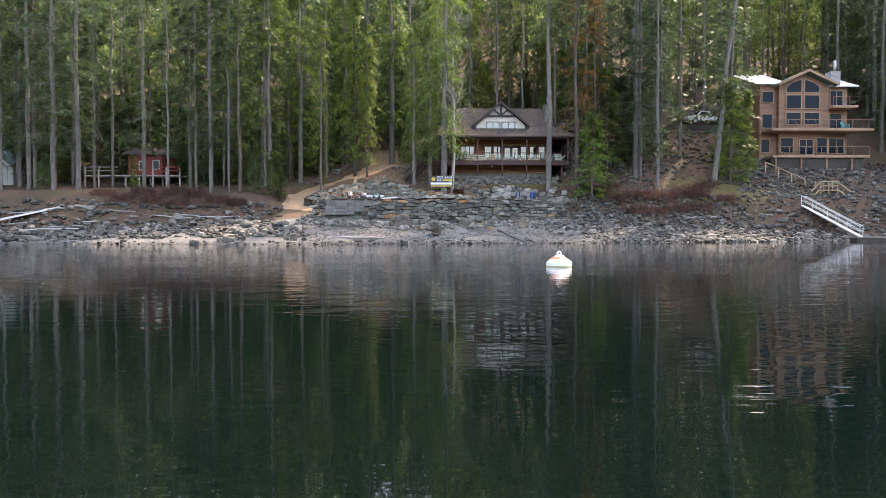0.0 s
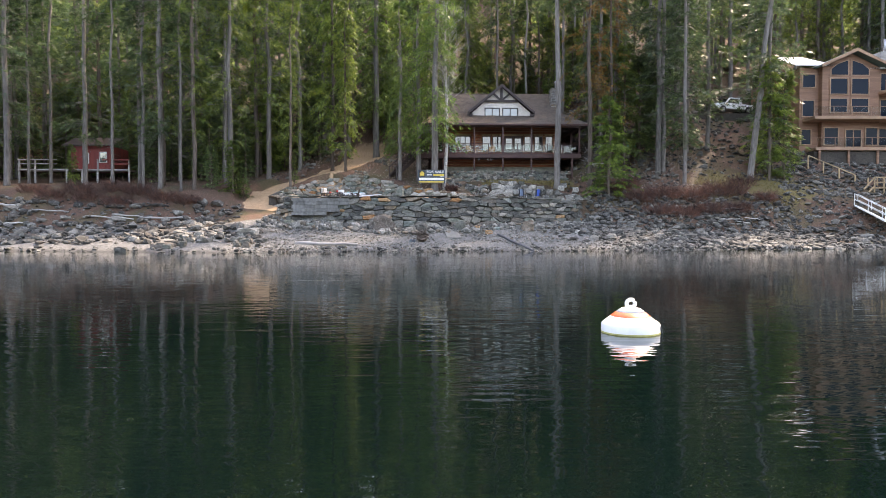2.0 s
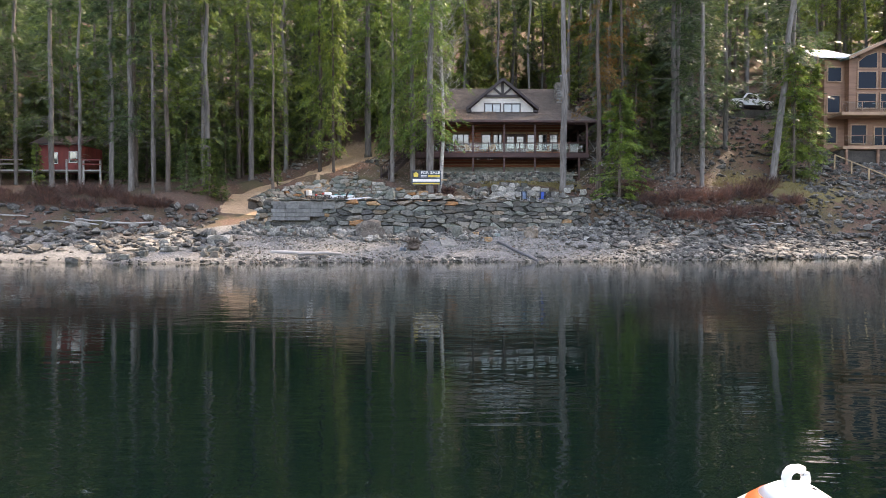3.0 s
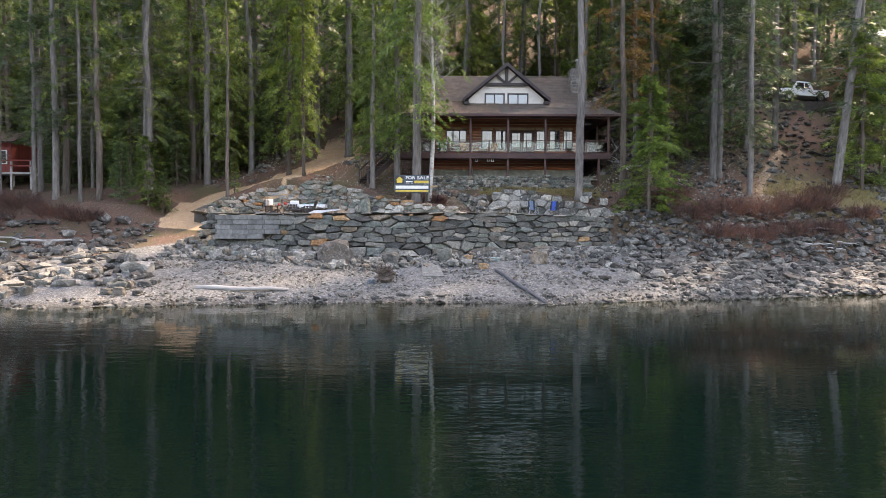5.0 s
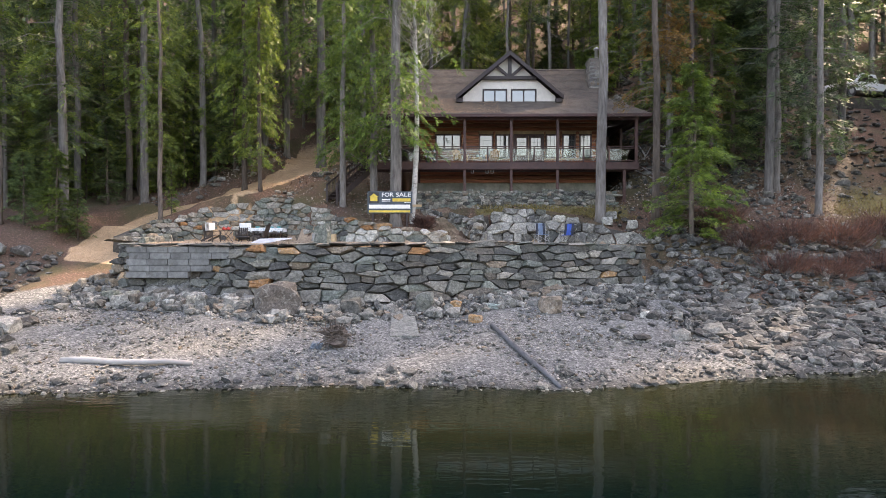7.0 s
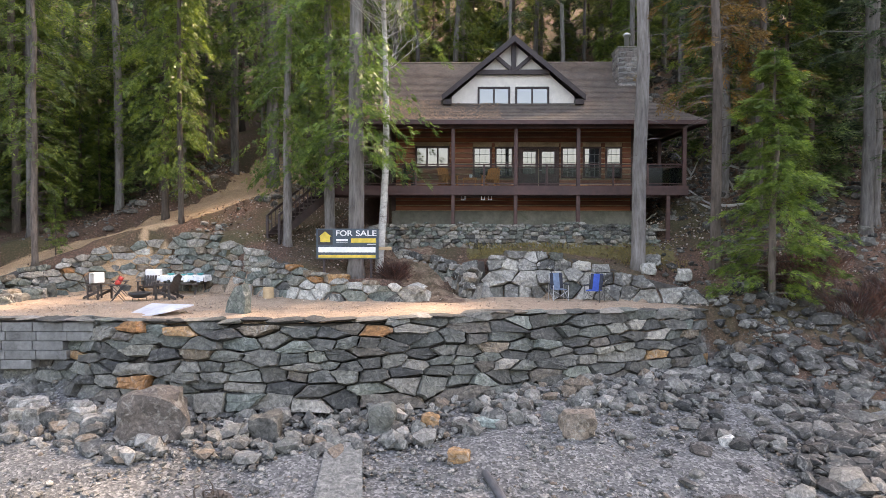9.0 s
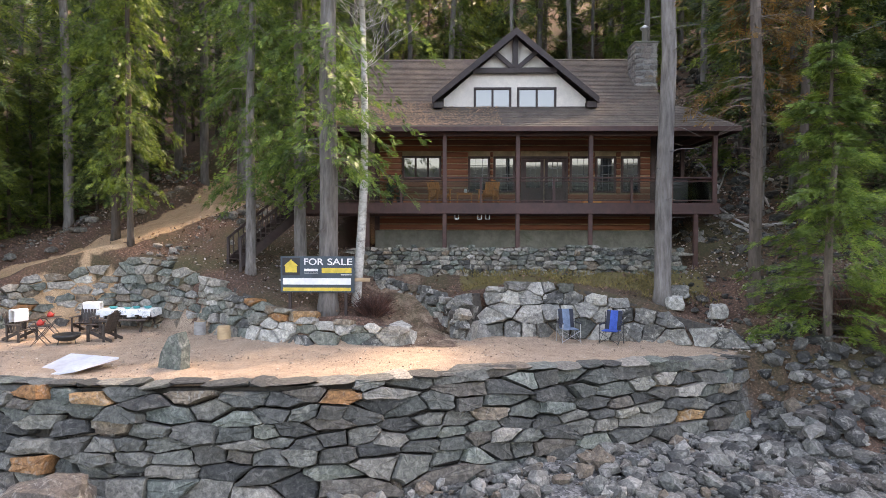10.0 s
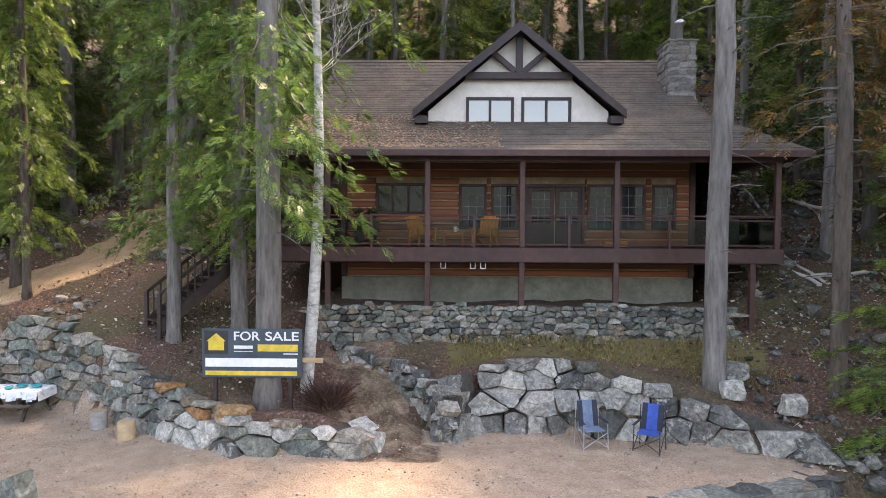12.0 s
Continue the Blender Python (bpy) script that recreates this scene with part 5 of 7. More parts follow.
def stone_wall(name, label, poly, low, high, mats, wide, tall, deep, batter=0.25, seed=1, rough=0.12, thick=1.0):
    """Rough courses of stones along a line, each stone a piece of its own, over a dark packed core."""
    random.seed(seed)
    total = sum(math.hypot(b[0] - a[0], b[1] - a[1]) for a, b in zip(poly, poly[1:]))
    core = Geo()
    n = max(int((total - 0.25) / 0.6), 2)
    for i in range(n):
        x0, y0, _ = along(poly, total * i / n)
        x1, y1, _ = along(poly, total * (i + 1) / n)
        a, b = Vector((x0, y0, 0)), Vector((x1, y1, 0))
        nrm = Vector((y1 - y0, x0 - x1, 0)).normalized()
        def corner(p, x, d, z):
            return p - nrm * d + Vector((0, 0, z))
        la, lb, ha, hb = low(x0) - 0.3, low(x1) - 0.3, high(x0) - 0.12, high(x1) - 0.12
        d0 = 0.22
        core.add([corner(a, x0, d0, la), corner(b, x1, d0, lb), corner(b, x1, d0 + batter * (hb - lb), hb), corner(a, x0, d0 + batter * (ha - la), ha),
                  corner(a, x0, d0 + thick, la), corner(b, x1, d0 + thick, lb), corner(b, x1, d0 + batter * (hb - lb) + thick * 0.6, hb), corner(a, x0, d0 + batter * (ha - la) + thick * 0.6, ha)],
                 [(0, 1, 2, 3), (3, 2, 6, 7), (5, 4, 7, 6), (0, 3, 7, 4), (1, 5, 6, 2)])
    wall = solo(name, core, EARTH, label, "stone wall", kind="structure")
    full = max(high(along(poly, total * k / 40)[0]) - low(along(poly, total * k / 40)[0]) for k in range(41))
    squash = 0.85 * (tall[0] + tall[1]) / (wide[0] + wide[1])
    seeds, z = [], 0.0
    while z < full + 0.2:
        h = random.uniform(*tall) * (1.15 if z < 0.5 else 1.0)
        u = -random.uniform(0, wide[1])
        while u < total + wide[0]:
            w = random.uniform(*wide)
            if random.random() > 0.07:
                seeds.append(((u + w * random.uniform(0.35, 0.65)) * squash, z + h * random.uniform(0.2, 0.8)))
            u += w
        z += h
    reach = 2.3 * tall[1] + 0.15
    for cu, cz in seeds:
        u, room_x = cu / squash, along(poly, min(max(cu / squash, 0), total))
        x, y, a = room_x
        room = high(x) - low(x) + random.uniform(-0.05, 0.09)
        if not 0 <= u <= total or cz > room - 0.05:
            continue
        cell = [(cu - reach, -0.12), (cu + reach, -0.12), (cu + reach, room), (cu - reach, room)]
        for ou, oz in seeds:
            if (ou, oz) != (cu, cz) and abs(ou - cu) < 2 * reach and abs(oz - cz) < 2 * reach:
                cell = cut_cell(cell, ((ou + cu) / 2, (oz + cz) / 2), (ou - cu, oz - cz))
        if len(cell) < 3:
            continue
        cell = [(p / squash, q) for p, q in cell]
        mu, mz = sum(p for p, _ in cell) / len(cell), sum(q for _, q in cell) / len(cell)
        x, y, a = along(poly, min(max(mu, 0), total))
        c = Vector((x, y, low(x) + mz)) + Vector((-math.sin(a), math.cos(a), 0)) * (batter * mz + random.uniform(-0.1, 0.1) * deep / 0.5 + deep * 0.3)
        me = split_stone([(p - mu, q - mz) for p, q in cell], deep, rough)
        if me is None:
            continue
        me.materials.append(random.choices([q[0] for q in mats], [q[1] if not callable(q[1]) else q[1](x) for q in mats])[0])
        ob = new("stone", me)
        ob.parent = wall
        ob.matrix_basis = Matrix.Translation(c) @ Euler((-math.atan(batter) + random.uniform(-0.08, 0.08), random.uniform(-0.05, 0.05), a)).to_matrix().to_4x4()
    return wall


EARTH = mat("packed_dark_earth", (0.035, 0.030, 0.025), (0.10, 0.085, 0.07), 7, 0.95, 0.6)
OLDCONC = mat("weathered_block", (0.13, 0.13, 0.122), (0.26, 0.255, 0.24), 5, 0.95, 0.6, rnd=0.2, stain=(0.09, 0.09, 0.08))
LOWER = [(-8.4, 63.0), (-7.6, 62.75), (-4.0, 62.6), (-1.5, 61.7), (0.8, 61.5), (4.2, 61.6), (6.7, 62.0), (9.8, 63.2), (13.3, 64.5), (16.4, 65.8), (17.6, 66.8)]
stone_wall("wall_lower", "dark slate dry-stone retaining wall above the beach", LOWER, lambda x: 1.75 if x > -1 else 1.9, lambda x: lerp_tab(x, ((-10.3, 3.4), (-8, 3.9), (-4, 4.1), (-2, 4.1), (0, 4.15), (10, 4.25), (14, 4.1), (17.6, 3.95))), [(WALLSTONE, 10), (ORANGESTONE, lambda x: 0.8 if x < 1 else 0.08), (GREENSTONE, 2.2)], (0.42, 1.15), (0.2, 0.44), 0.6, 0.25, 3, 0.2)
UPPER_R = [(8.85, 68.3), (9.3, 69.2), (11.7, 69.3), (14.2, 68.8), (16.0, 68.1), (17.2, 67.6)]
stone_wall("wall_upper_right", "pale rugged boulder wall below the house", UPPER_R, lambda x: 4.15, lambda x: lerp_tab(x, ((8.7, 4.7), (9.0, 5.6), (11, 6.0), (13, 5.8), (15, 5.2), (17, 4.7))), [(PALESTONE, 8), (WALLSTONE, 2), (WHITESTONE, 0.5)], (0.3, 0.85), (0.24, 0.56), 0.5, 0.22, 5, 0.4, 0.4)
UPPER_L = [(-9.3, 66.4), (-8.9, 67.6), (-8.2, 69.2), (-6.6, 70.5), (-4.7, 71.4), (-3, 70.9), (-1, 70.1), (0.4, 69.2), (2.0, 68.3), (3.6, 67.5), (5.5, 67.3), (6.7, 67.3), (7.0, 67.9), (6.5, 68.9)]
stone_wall("wall_upper_left", "grey-green stacked stone wall behind the terrace", UPPER_L, lambda x: lerp_tab(x, ((-9.3, 3.3), (-8.6, 4.0), (-7, 4.15), (7, 4.15))), lambda x: lerp_tab(x, ((-9.3, 4.6), (-8.5, 5.4), (-6.6, 6.2), (-3.5, 6.7), (-1.3, 6.4), (1.5, 5.5), (3.6, 5.0), (7, 4.75))), [(GREENSTONE, 8), (PALESTONE, 2.5), (WHITESTONE, lambda x: 5 if x > 1.5 else 0.5), (ORANGESTONE, 0.25)], (0.3, 0.78), (0.19, 0.4), 0.45, 0.2, 6, 0.16)
EDGE = [(5.2, 71.2), (7.0, 70.3), (8.0, 69.3), (8.5, 68.2)]
stone_wall("wall_path_edge", "low row of stones beside the gravel path", EDGE, lambda x: lerp_tab(x, ((5.2, 5.65), (7, 5.2), (8.5, 4.3))), lambda x: lerp_tab(x, ((5.2, 6.15), (7, 5.8), (8.5, 5.4))), [(PALESTONE, 3), (GREENSTONE, 2)], (0.25, 0.5), (0.18, 0.33), 0.4, 0.2, 7, 0.25, thick=0.15)
LEDGE = [(4.7, 71.55), (8, 71.5), (12, 71.5), (17.0, 71.6)]
stone_wall("wall_ledge", "small-stone dry wall under the porch", LEDGE, lambda x: 6.15, lambda x: 7.16, [(GREENSTONE, 6), (WALLSTONE, 3), (PALESTONE, 1)], (0.16, 0.42), (0.11, 0.23), 0.28, 0.1, 8, 0.2)
# flat slabs capping the lower wall
random.seed(52)
cap_wall, u = bpy.data.objects["wall_lower"], 0.4
while u < 30.5:
    w = random.uniform(0.45, 1.05)
    x, y, a = along(LOWER, u + w / 2)
    c = Vector((x, y, lerp_tab(x, ((-8, 3.95), (-2, 4.14), (10, 4.24), (14, 4.12), (17.6, 3.95))) + random.uniform(-0.03, 0.03))) + Vector((-math.sin(a), math.cos(a), 0)) * (0.88 + random.uniform(-0.07, 0.07))
    if x < -1.8:
        c.y, c.z = 62.75 + random.uniform(-0.08, 0.08), 4.15 + random.uniform(-0.03, 0.04)
    if x > -7.6:
        lay(cap_wall, SLABS, random.choice((WALLSTONE, WALLSTONE, GREENSTONE)), c, (w * 1.05, random.uniform(0.62, 0.9), random.uniform(0.12, 0.2)), a + random.uniform(-0.15, 0.15), random.uniform(-0.05, 0.05), random.uniform(-0.06, 0.06))
    u += w
# mortar-grey block wall at the terrace's low end
conc = thing("block_wall", (-4.8, 62.5, 2.6), "weathered grey concrete block wall by the beach", "wall", kind="structure")
random.seed(9)
for r in range(5):
    for k in range((3, 4, 4, 5, 6)[r]):
        x = -7.4 + k * 0.94 + (0.0 if r % 2 else -0.12)
        y = 62.44 + (x + 7.4) * 0.01 + r * 0.012 + random.uniform(-0.012, 0.012)
        part("block", Geo().box(x, x + 0.925, y, y + 0.45, 2.66 + r * 0.285, 2.66 + r * 0.285 + 0.272, 0.012), OLDCONC, conc)


def rubble(seed, count, xr, yr, sizes, flat, keep, sink=0.3):
    R = np.random.default_rng(seed)
    x, y = R.uniform(*xr, count), R.uniform(*yr, count)
    ok = keep(x, y)
    x, y = x[ok], y[ok]
    n = len(x)
    s = sizes[0] + (sizes[1] - sizes[0]) * R.random(n) ** 3.2
    z = ground(x, y) + s * (flat * (1 - sink) - 0.1)
    base = np.array(ICO[0])
    v = base[None] * (1 + R.uniform(-0.3, 0.3, (n, 12, 1)))
    v = v * np.stack([s * R.uniform(0.7, 1.4, n), s * R.uniform(0.6, 1.1, n), s * flat * R.uniform(0.6, 1.3, n)], -1)[:, None]
    a, t = R.uniform(0, 6.28, n), R.normal(0, 0.3, n)
    ct, st = np.cos(t)[:, None], np.sin(t)[:, None]
    vy, vz = v[..., 1] * ct - v[..., 2] * st, v[..., 1] * st + v[..., 2] * ct
    ca, sa = np.cos(a)[:, None], np.sin(a)[:, None]
    vx, vy = v[..., 0] * ca - vy * sa, v[..., 0] * sa + vy * ca
    V = np.stack([vx + x[:, None], vy + y[:, None], vz + z[:, None]], -1).reshape(-1, 3)
    F = (np.array(ICO[1])[None] + (np.arange(n) * 12)[:, None, None]).reshape(-1, 3)
    g = Geo()
    g.v, g.f = V.tolist(), F.tolist()
    return g


def on_beach(x, y):
    return (y > shore(x) - 0.3) & (y < wall_front(x) - 0.4) & (road_near(x, y)[0] > 1.2)


def talus(x, y):
    return (y > wall_front(x) - 3.6) & (y < wall_front(x) - 0.5)


def bank_zone(x, y):
    lo = lerp_tab(x, ((-140, 60), (-20, 56), (-14, 54), (17, 57), (24, 57.5), (60, 60), (140, 66)))
    hi = lerp_tab(x, ((-140, 70), (-40, 67.5), (-14, 66), (-10, 66), (17, 66.8), (30, 66.5), (60, 68), (140, 76)))
    return (y > lo) & (y < hi) & ((x < -8.5) | (x > 16.8)) & (road_near(x, y)[0] > 1.6)


def waterline(x, y):
    return np.abs(y - shore(x) - 0.35) < 0.75


# grey rubble tones lowered so the colour carries the bank's tree shade
BANKROCK = stone_mat("bank_rock", ((0.045, 0.044, 0.043), (0.072, 0.071, 0.068), (0.036, 0.037, 0.037), (0.098, 0.096, 0.09), (0.062, 0.055, 0.05), (0.17, 0.165, 0.155)), island=True)
solo("beach_rubble", rubble(1, 22000, (-10, 26), (52, 66), (0.018, 0.10), 0.6, on_beach), SCREE, "loose grey beach stones of many sizes", "stones", kind="stuff")
solo("wall_talus", rubble(2, 6500, (-10, 18), (57, 66), (0.05, 0.33), 0.7, talus), SCREE, "tumbled stones at the foot of the wall", "stones", kind="stuff")
solo("bank_rocks", rubble(3, 15000, (-62, 62), (53, 72), (0.08, 0.5), 0.55, bank_zone), BANKROCK, "broken dark rock covering the lake bank", "stones", kind="stuff")
solo("shoreline_rocks", rubble(4, 9000, (-70, 70), (49, 64), (0.05, 0.26), 0.6, waterline), stone_mat("wet_dark_stone", ((0.045, 0.046, 0.045), (0.065, 0.065, 0.064), (0.09, 0.09, 0.086), (0.03, 0.032, 0.032), (0.14, 0.14, 0.132)), island=True), "wet dark stones along the waterline", "stones", kind="stuff")
solo("bank_rubble", rubble(7, 9000, (11, 36), (56, 67.5), (0.04, 0.34), 0.6, lambda x, y: (y > shore(x)) & ((x > 17.4) | (y < wall_front(x) - 0.9)) & (np.abs(np.modf(np.sin(x * 12.99 + y * 78.23) * 4375.8)[0]) < smooth01((x - 12 + (y - 60) * 0.5) / 9))), BANKROCK, "dark broken rock spilling down the bank", "stones", kind="stuff")
solo("villa_bank_rocks", rubble(8, 4200, (36, 60), (64, 76), (0.07, 0.36), 0.6, lambda x, y: y > shore(x) + 1), BANKROCK, "grey rocks on the slope below the villa", "stones", kind="stuff")
HILLROCK = rubble(5, 2600, (16, 42), (70, 92), (0.08, 0.4), 0.6, lambda x, y: (x > 19) | (y > 83))
solo("hillside_rocks", HILLROCK, BANKROCK, "scattered mossy rocks on the hillside", "stones", kind="stuff")
solo("track_side_rocks", rubble(6, 900, (-12, 4), (68, 84), (0.08, 0.35), 0.6, lambda x, y: (road_near(x, y)[0] > 2.2) & (road_near(x, y)[0] < 5) & (y > upper_line(x) + 0.4)), SCREE, "loose rocks beside the sand track", "stones", kind="stuff")


def on_terrace(x, y):
    return (y > wall_front(x) + 0.3) & (y < upper_line(x) - 0.1) & (x > -8) & (x < 17) & (np.sin(x * 1.3 + y * 0.7) + np.sin(x * 0.5 - y * 1.9) > -1.2)


solo("terrace_gravel", rubble(11, 11000, (-8, 17), (61, 71), (0.008, 0.034), 0.6, on_terrace), stone_mat("terrace_gravel", ((0.24, 0.18, 0.14), (0.32, 0.25, 0.2), (0.17, 0.12, 0.095), (0.5, 0.43, 0.37), (0.28, 0.21, 0.16)), island=True), "loose reddish gravel strewn over the sand", "gravel", kind="stuff")
solo("slope_stones", rubble(12, 2200, (16.5, 27), (68, 80), (0.04, 0.22), 0.6, lambda x, y: (x > 17.5) | (y < 71)), BANKROCK, "small stones among the litter on the slope", "stones", kind="stuff")


def boulder(x, y, size, material, label, seed, z=None, turn=0.0, name="boulder"):
    b = bmesh.new()
    bmesh.ops.create_icosphere(b, subdivisions=3, radius=1)
    for v in b.verts:
        k = noise.noise(v.co * 1.1 + Vector((seed * 7.3, 0, 0))) * 0.35 + noise.noise(v.co * 3.1 + Vector((0, seed, 0))) * 0.12
        c = v.co.normalized()
        c = Vector([math.copysign(min(abs(t), 0.72), t) for t in c])
        v.co = Vector((c.x * size[0], c.y * size[1], c.z * size[2])) * (1 + k)
    me = bpy.data.meshes.new(name)
    b.to_mesh(me)
    b.free()
    me.materials.append(material)
    ob = tagged(new(name, me), label, "boulder")
    ob.matrix_basis = pose(x, y, (gz(x, y) if z is None else z) + size[2] * 0.45, 0, 0, turn)
    return ob


boulder(-0.05, 60.45, (1.2, 0.9, 1.0), stone_mat("brown_boulder", ((0.10, 0.085, 0.076), (0.10, 0.085, 0.076))), "large brown cracked boulder at the wall's foot", 1, turn=15)
boulder(11.4, 60.6, (0.6, 0.5, 0.52), stone_mat("tan_boulder", ((0.2, 0.16, 0.13), (0.2, 0.16, 0.13))), "tan boulder lying on the rubble slope", 2)
boulder(3.0, 60.5, (0.55, 0.45, 0.5), WALLSTONE, "dark pointed rock with a pale edge", 3)
boulder(6.1, 60.8, (0.5, 0.5, 0.6), WALLSTONE, "dark squared rock on the rubble", 4)
boulder(15.8, 69.2, (0.36, 0.3, 0.3), WHITESTONE, "white quartz boulder on the wall's end", 5, 5.2)
boulder(17.0, 68.6, (0.32, 0.28, 0.32), PALESTONE, "grey boulder among the wall's end stones", 6, 5.0)
boulder(16.2, 70.0, (0.4, 0.3, 0.32), PALESTONE, "grey boulder beside the fir's foot", 7, 5.5)
boulder(17.0, 67.9, (0.55, 0.35, 0.36), PALESTONE, "pale slanted boulder ending the wall", 8, 4.2)
boulder(7.4, 61.0, (0.32, 0.28, 0.26), ORANGESTONE, "small rusty orange stone", 9)
boulder(3.6, 67.9, (0.5, 0.4, 0.28), ORANGESTONE, "rusty orange stone on the low wall", 10, 4.85)
boulder(-14.2, 53.4, (1.1, 0.8, 0.55), WALLSTONE, "dark rock at the water's edge", 11, -0.05)
boulder(-9.5, 57.0, (0.9, 0.7, 0.45), SCREE, "flat grey rock on the beach", 12)
for k in range(26):
    x = -13.5 + 6 * random.random() - (0 if k % 2 else 4)
    y = random.uniform(52.0, 57.0)
    boulder(x, y, (random.uniform(0.22, 0.5), random.uniform(0.2, 0.4), random.uniform(0.16, 0.32)), WALLSTONE if k % 6 else PALESTONE, "broken rock on the stony point", 20 + k)

random.seed(43)
for k in range(46):
    y = 62.9 + k * 0.125 + random.uniform(-0.2, 0.2)
    x = -8.75 + random.uniform(-0.35, 0.75)
    r = random.uniform(0.24, 0.44)
    boulder(x, y, (r * random.uniform(0.9, 1.3), r * 0.9, r * random.uniform(0.7, 1.0)), random.choice((GREENSTONE, PALESTONE, WALLSTONE, GREENSTONE)), "rough grey rock piled along the sand track", 120 + k, turn=random.uniform(0, 360))
random.seed(41)
for k in range(30):
    x = -7.6 + k * 0.235 + random.uniform(-0.12, 0.12)
    r = random.uniform(0.24, 0.46)
    boulder(x, 60.55 + random.uniform(-0.25, 0.75), (r * random.uniform(0.9, 1.3), r * 0.85, r * random.uniform(0.8, 1.15)), random.choice((GREENSTONE, PALESTONE, PALESTONE, WALLSTONE)), "rounded grey boulder heaped below the block wall", 60 + k, turn=random.uniform(0, 360))

# ---- things on the terrace, deck and shore ----
def text_part(parent, words, x, y, z, size, material, name="lettering", width=None):
    c = bpy.data.curves.new(name, "FONT")
    c.body, c.size, c.extrude, c.offset = words, size, 0.003, 0.004
    o = bpy.data.objects.new(name, c)
    scene.collection.objects.link(o)
    me = bpy.data.meshes.new_from_object(o.evaluated_get(bpy.context.evaluated_depsgraph_get()))
    bpy.data.objects.remove(o)
    me.materials.append(material)
    ob = new(name, me)
    ob.parent = parent
    k = width / max(v.co.x for v in me.vertices) if width else 1
    ob.matrix_basis = pose(x - parent.location.x, y - parent.location.y, z - parent.location.z, 90) @ Matrix.Diagonal((k, 1, 1, 1))
    return ob


YELLOW = mat("gold_print", (0.60, 0.42, 0.05), (0.72, 0.52, 0.08), 20, 0.5, 0)
sign = thing("sale_sign", (3.88, 68.42, 5.0), "dark blue for-sale board on posts before the firs", "sign")
board = part("board", Geo().box(2.66, 5.10, 68.40, 68.43, 5.74, 6.93, 0.006), mat("slate_blue_print", (0.035, 0.055, 0.07), (0.05, 0.072, 0.09), 9, 0.5, 0.05), sign, "dark blue printed board")
text_part(sign, "FOR", 3.42, 68.396, 6.65, 0.3, WHITE, width=0.66)
text_part(sign, "SALE", 4.2, 68.396, 6.65, 0.3, WHITE, width=0.82)
part("emblem_panel", Geo().box(2.72, 3.3, 68.392, 68.398, 6.3, 6.88, 0.002), BLACK, sign)
part("emblem", Geo().prism([(2.82, 68.39, 6.4), (3.2, 68.39, 6.4), (3.2, 68.39, 6.62), (3.25, 68.39, 6.62), (3.01, 68.39, 6.82), (2.77, 68.39, 6.62), (2.82, 68.39, 6.62)], (0, -0.004, 0)), YELLOW, sign, "gold house-shaped emblem")
for x0, x1, z0, z1, m in ((3.44, 3.9, 6.44, 6.52, WHITE), (3.44, 3.9, 6.37, 6.385, WHITE), (4.02, 5.0, 6.38, 6.55, YELLOW), (4.65, 5.0, 6.31, 6.335, WHITE), (2.74, 4.98, 6.0, 6.21, WHITE), (2.74, 4.98, 5.79, 5.9, YELLOW)):
    part("printed_bar", Geo().box(x0, x1, 68.392, 68.3985, z0, z1, 0.001), m, sign)
for x in (2.95, 4.8):
    part("sign_post", Geo().box(x - 0.045, x + 0.045, 68.435, 68.52, gz(x, 68.5) - 0.3, 6.9), DARKTRIM, sign)
part("sign_board_arm", Geo().box(4.9, 5.6, 68.45, 68.49, 6.1, 6.22), PALEWOOD, sign, "pale offcut board nailed to the side")

# mooring buoy
ORANGE = mat("orange_band", (0.62, 0.07, 0.012), (0.70, 0.11, 0.02), 8, 0.45, 0.1)
BUOYW = mat("buoy_white", (0.74, 0.73, 0.71), (0.84, 0.84, 0.82), 6, 0.4, 0.1, big=0.15)
buoy = thing("mooring_buoy", (6.04, 18.3, 0.0), "white plastic mooring buoy with orange band floating", "buoy")
part("float", Geo().lathe([(0.30, -0.16), (0.385, -0.1), (0.405, -0.03), (0.405, 0.11), (0.395, 0.135), (0.275, 0.232)], 36, (6.04, 18.3, 0)), BUOYW, buoy, smooth=True)
part("band", Geo().lathe([(0.277, 0.2315), (0.272, 0.236), (0.205, 0.291), (0.2, 0.29)], 36, (6.04, 18.3, 0)), ORANGE, buoy, "orange painted band", True)
part("top_cone", Geo().lathe([(0.204, 0.29), (0.12, 0.345), (0.07, 0.352)], 36, (6.04, 18.3, 0)), BUOYW, buoy, smooth=True)
part("waterline_stain", Geo().lathe([(0.406, -0.028), (0.409, -0.02), (0.409, 0.012), (0.406, 0.02)], 36, (6.04, 18.3, 0)), mat("algae_stain", (0.30, 0.27, 0.08), (0.45, 0.42, 0.16), 12, 0.7, 0.2), buoy, "yellow-green algae ring")
lug = Geo()
ring = [(6.04 + 0.06 * math.cos(a), 18.3, 0.40 + 0.06 * math.sin(a)) for a in np.linspace(0, 2 * math.pi, 15)]
lug.tube(ring, [0.028] * 15, 8).box(5.99, 6.09, 18.27, 18.33, 0.33, 0.38)
part("lifting_eye", lug, BUOYW, buoy, smooth=True)
part("rope", Geo().tube([(6.12, 18.27, 0.35), (6.24, 18.2, 0.27), (6.33, 18.15, 0.19), (6.40, 18.12, 0.1), (6.43, 18.1, -0.05)], [0.013] * 5, 6), BLACK, buoy, "dark mooring rope")
buoy.scale = (0.91, 0.91, 0.91)


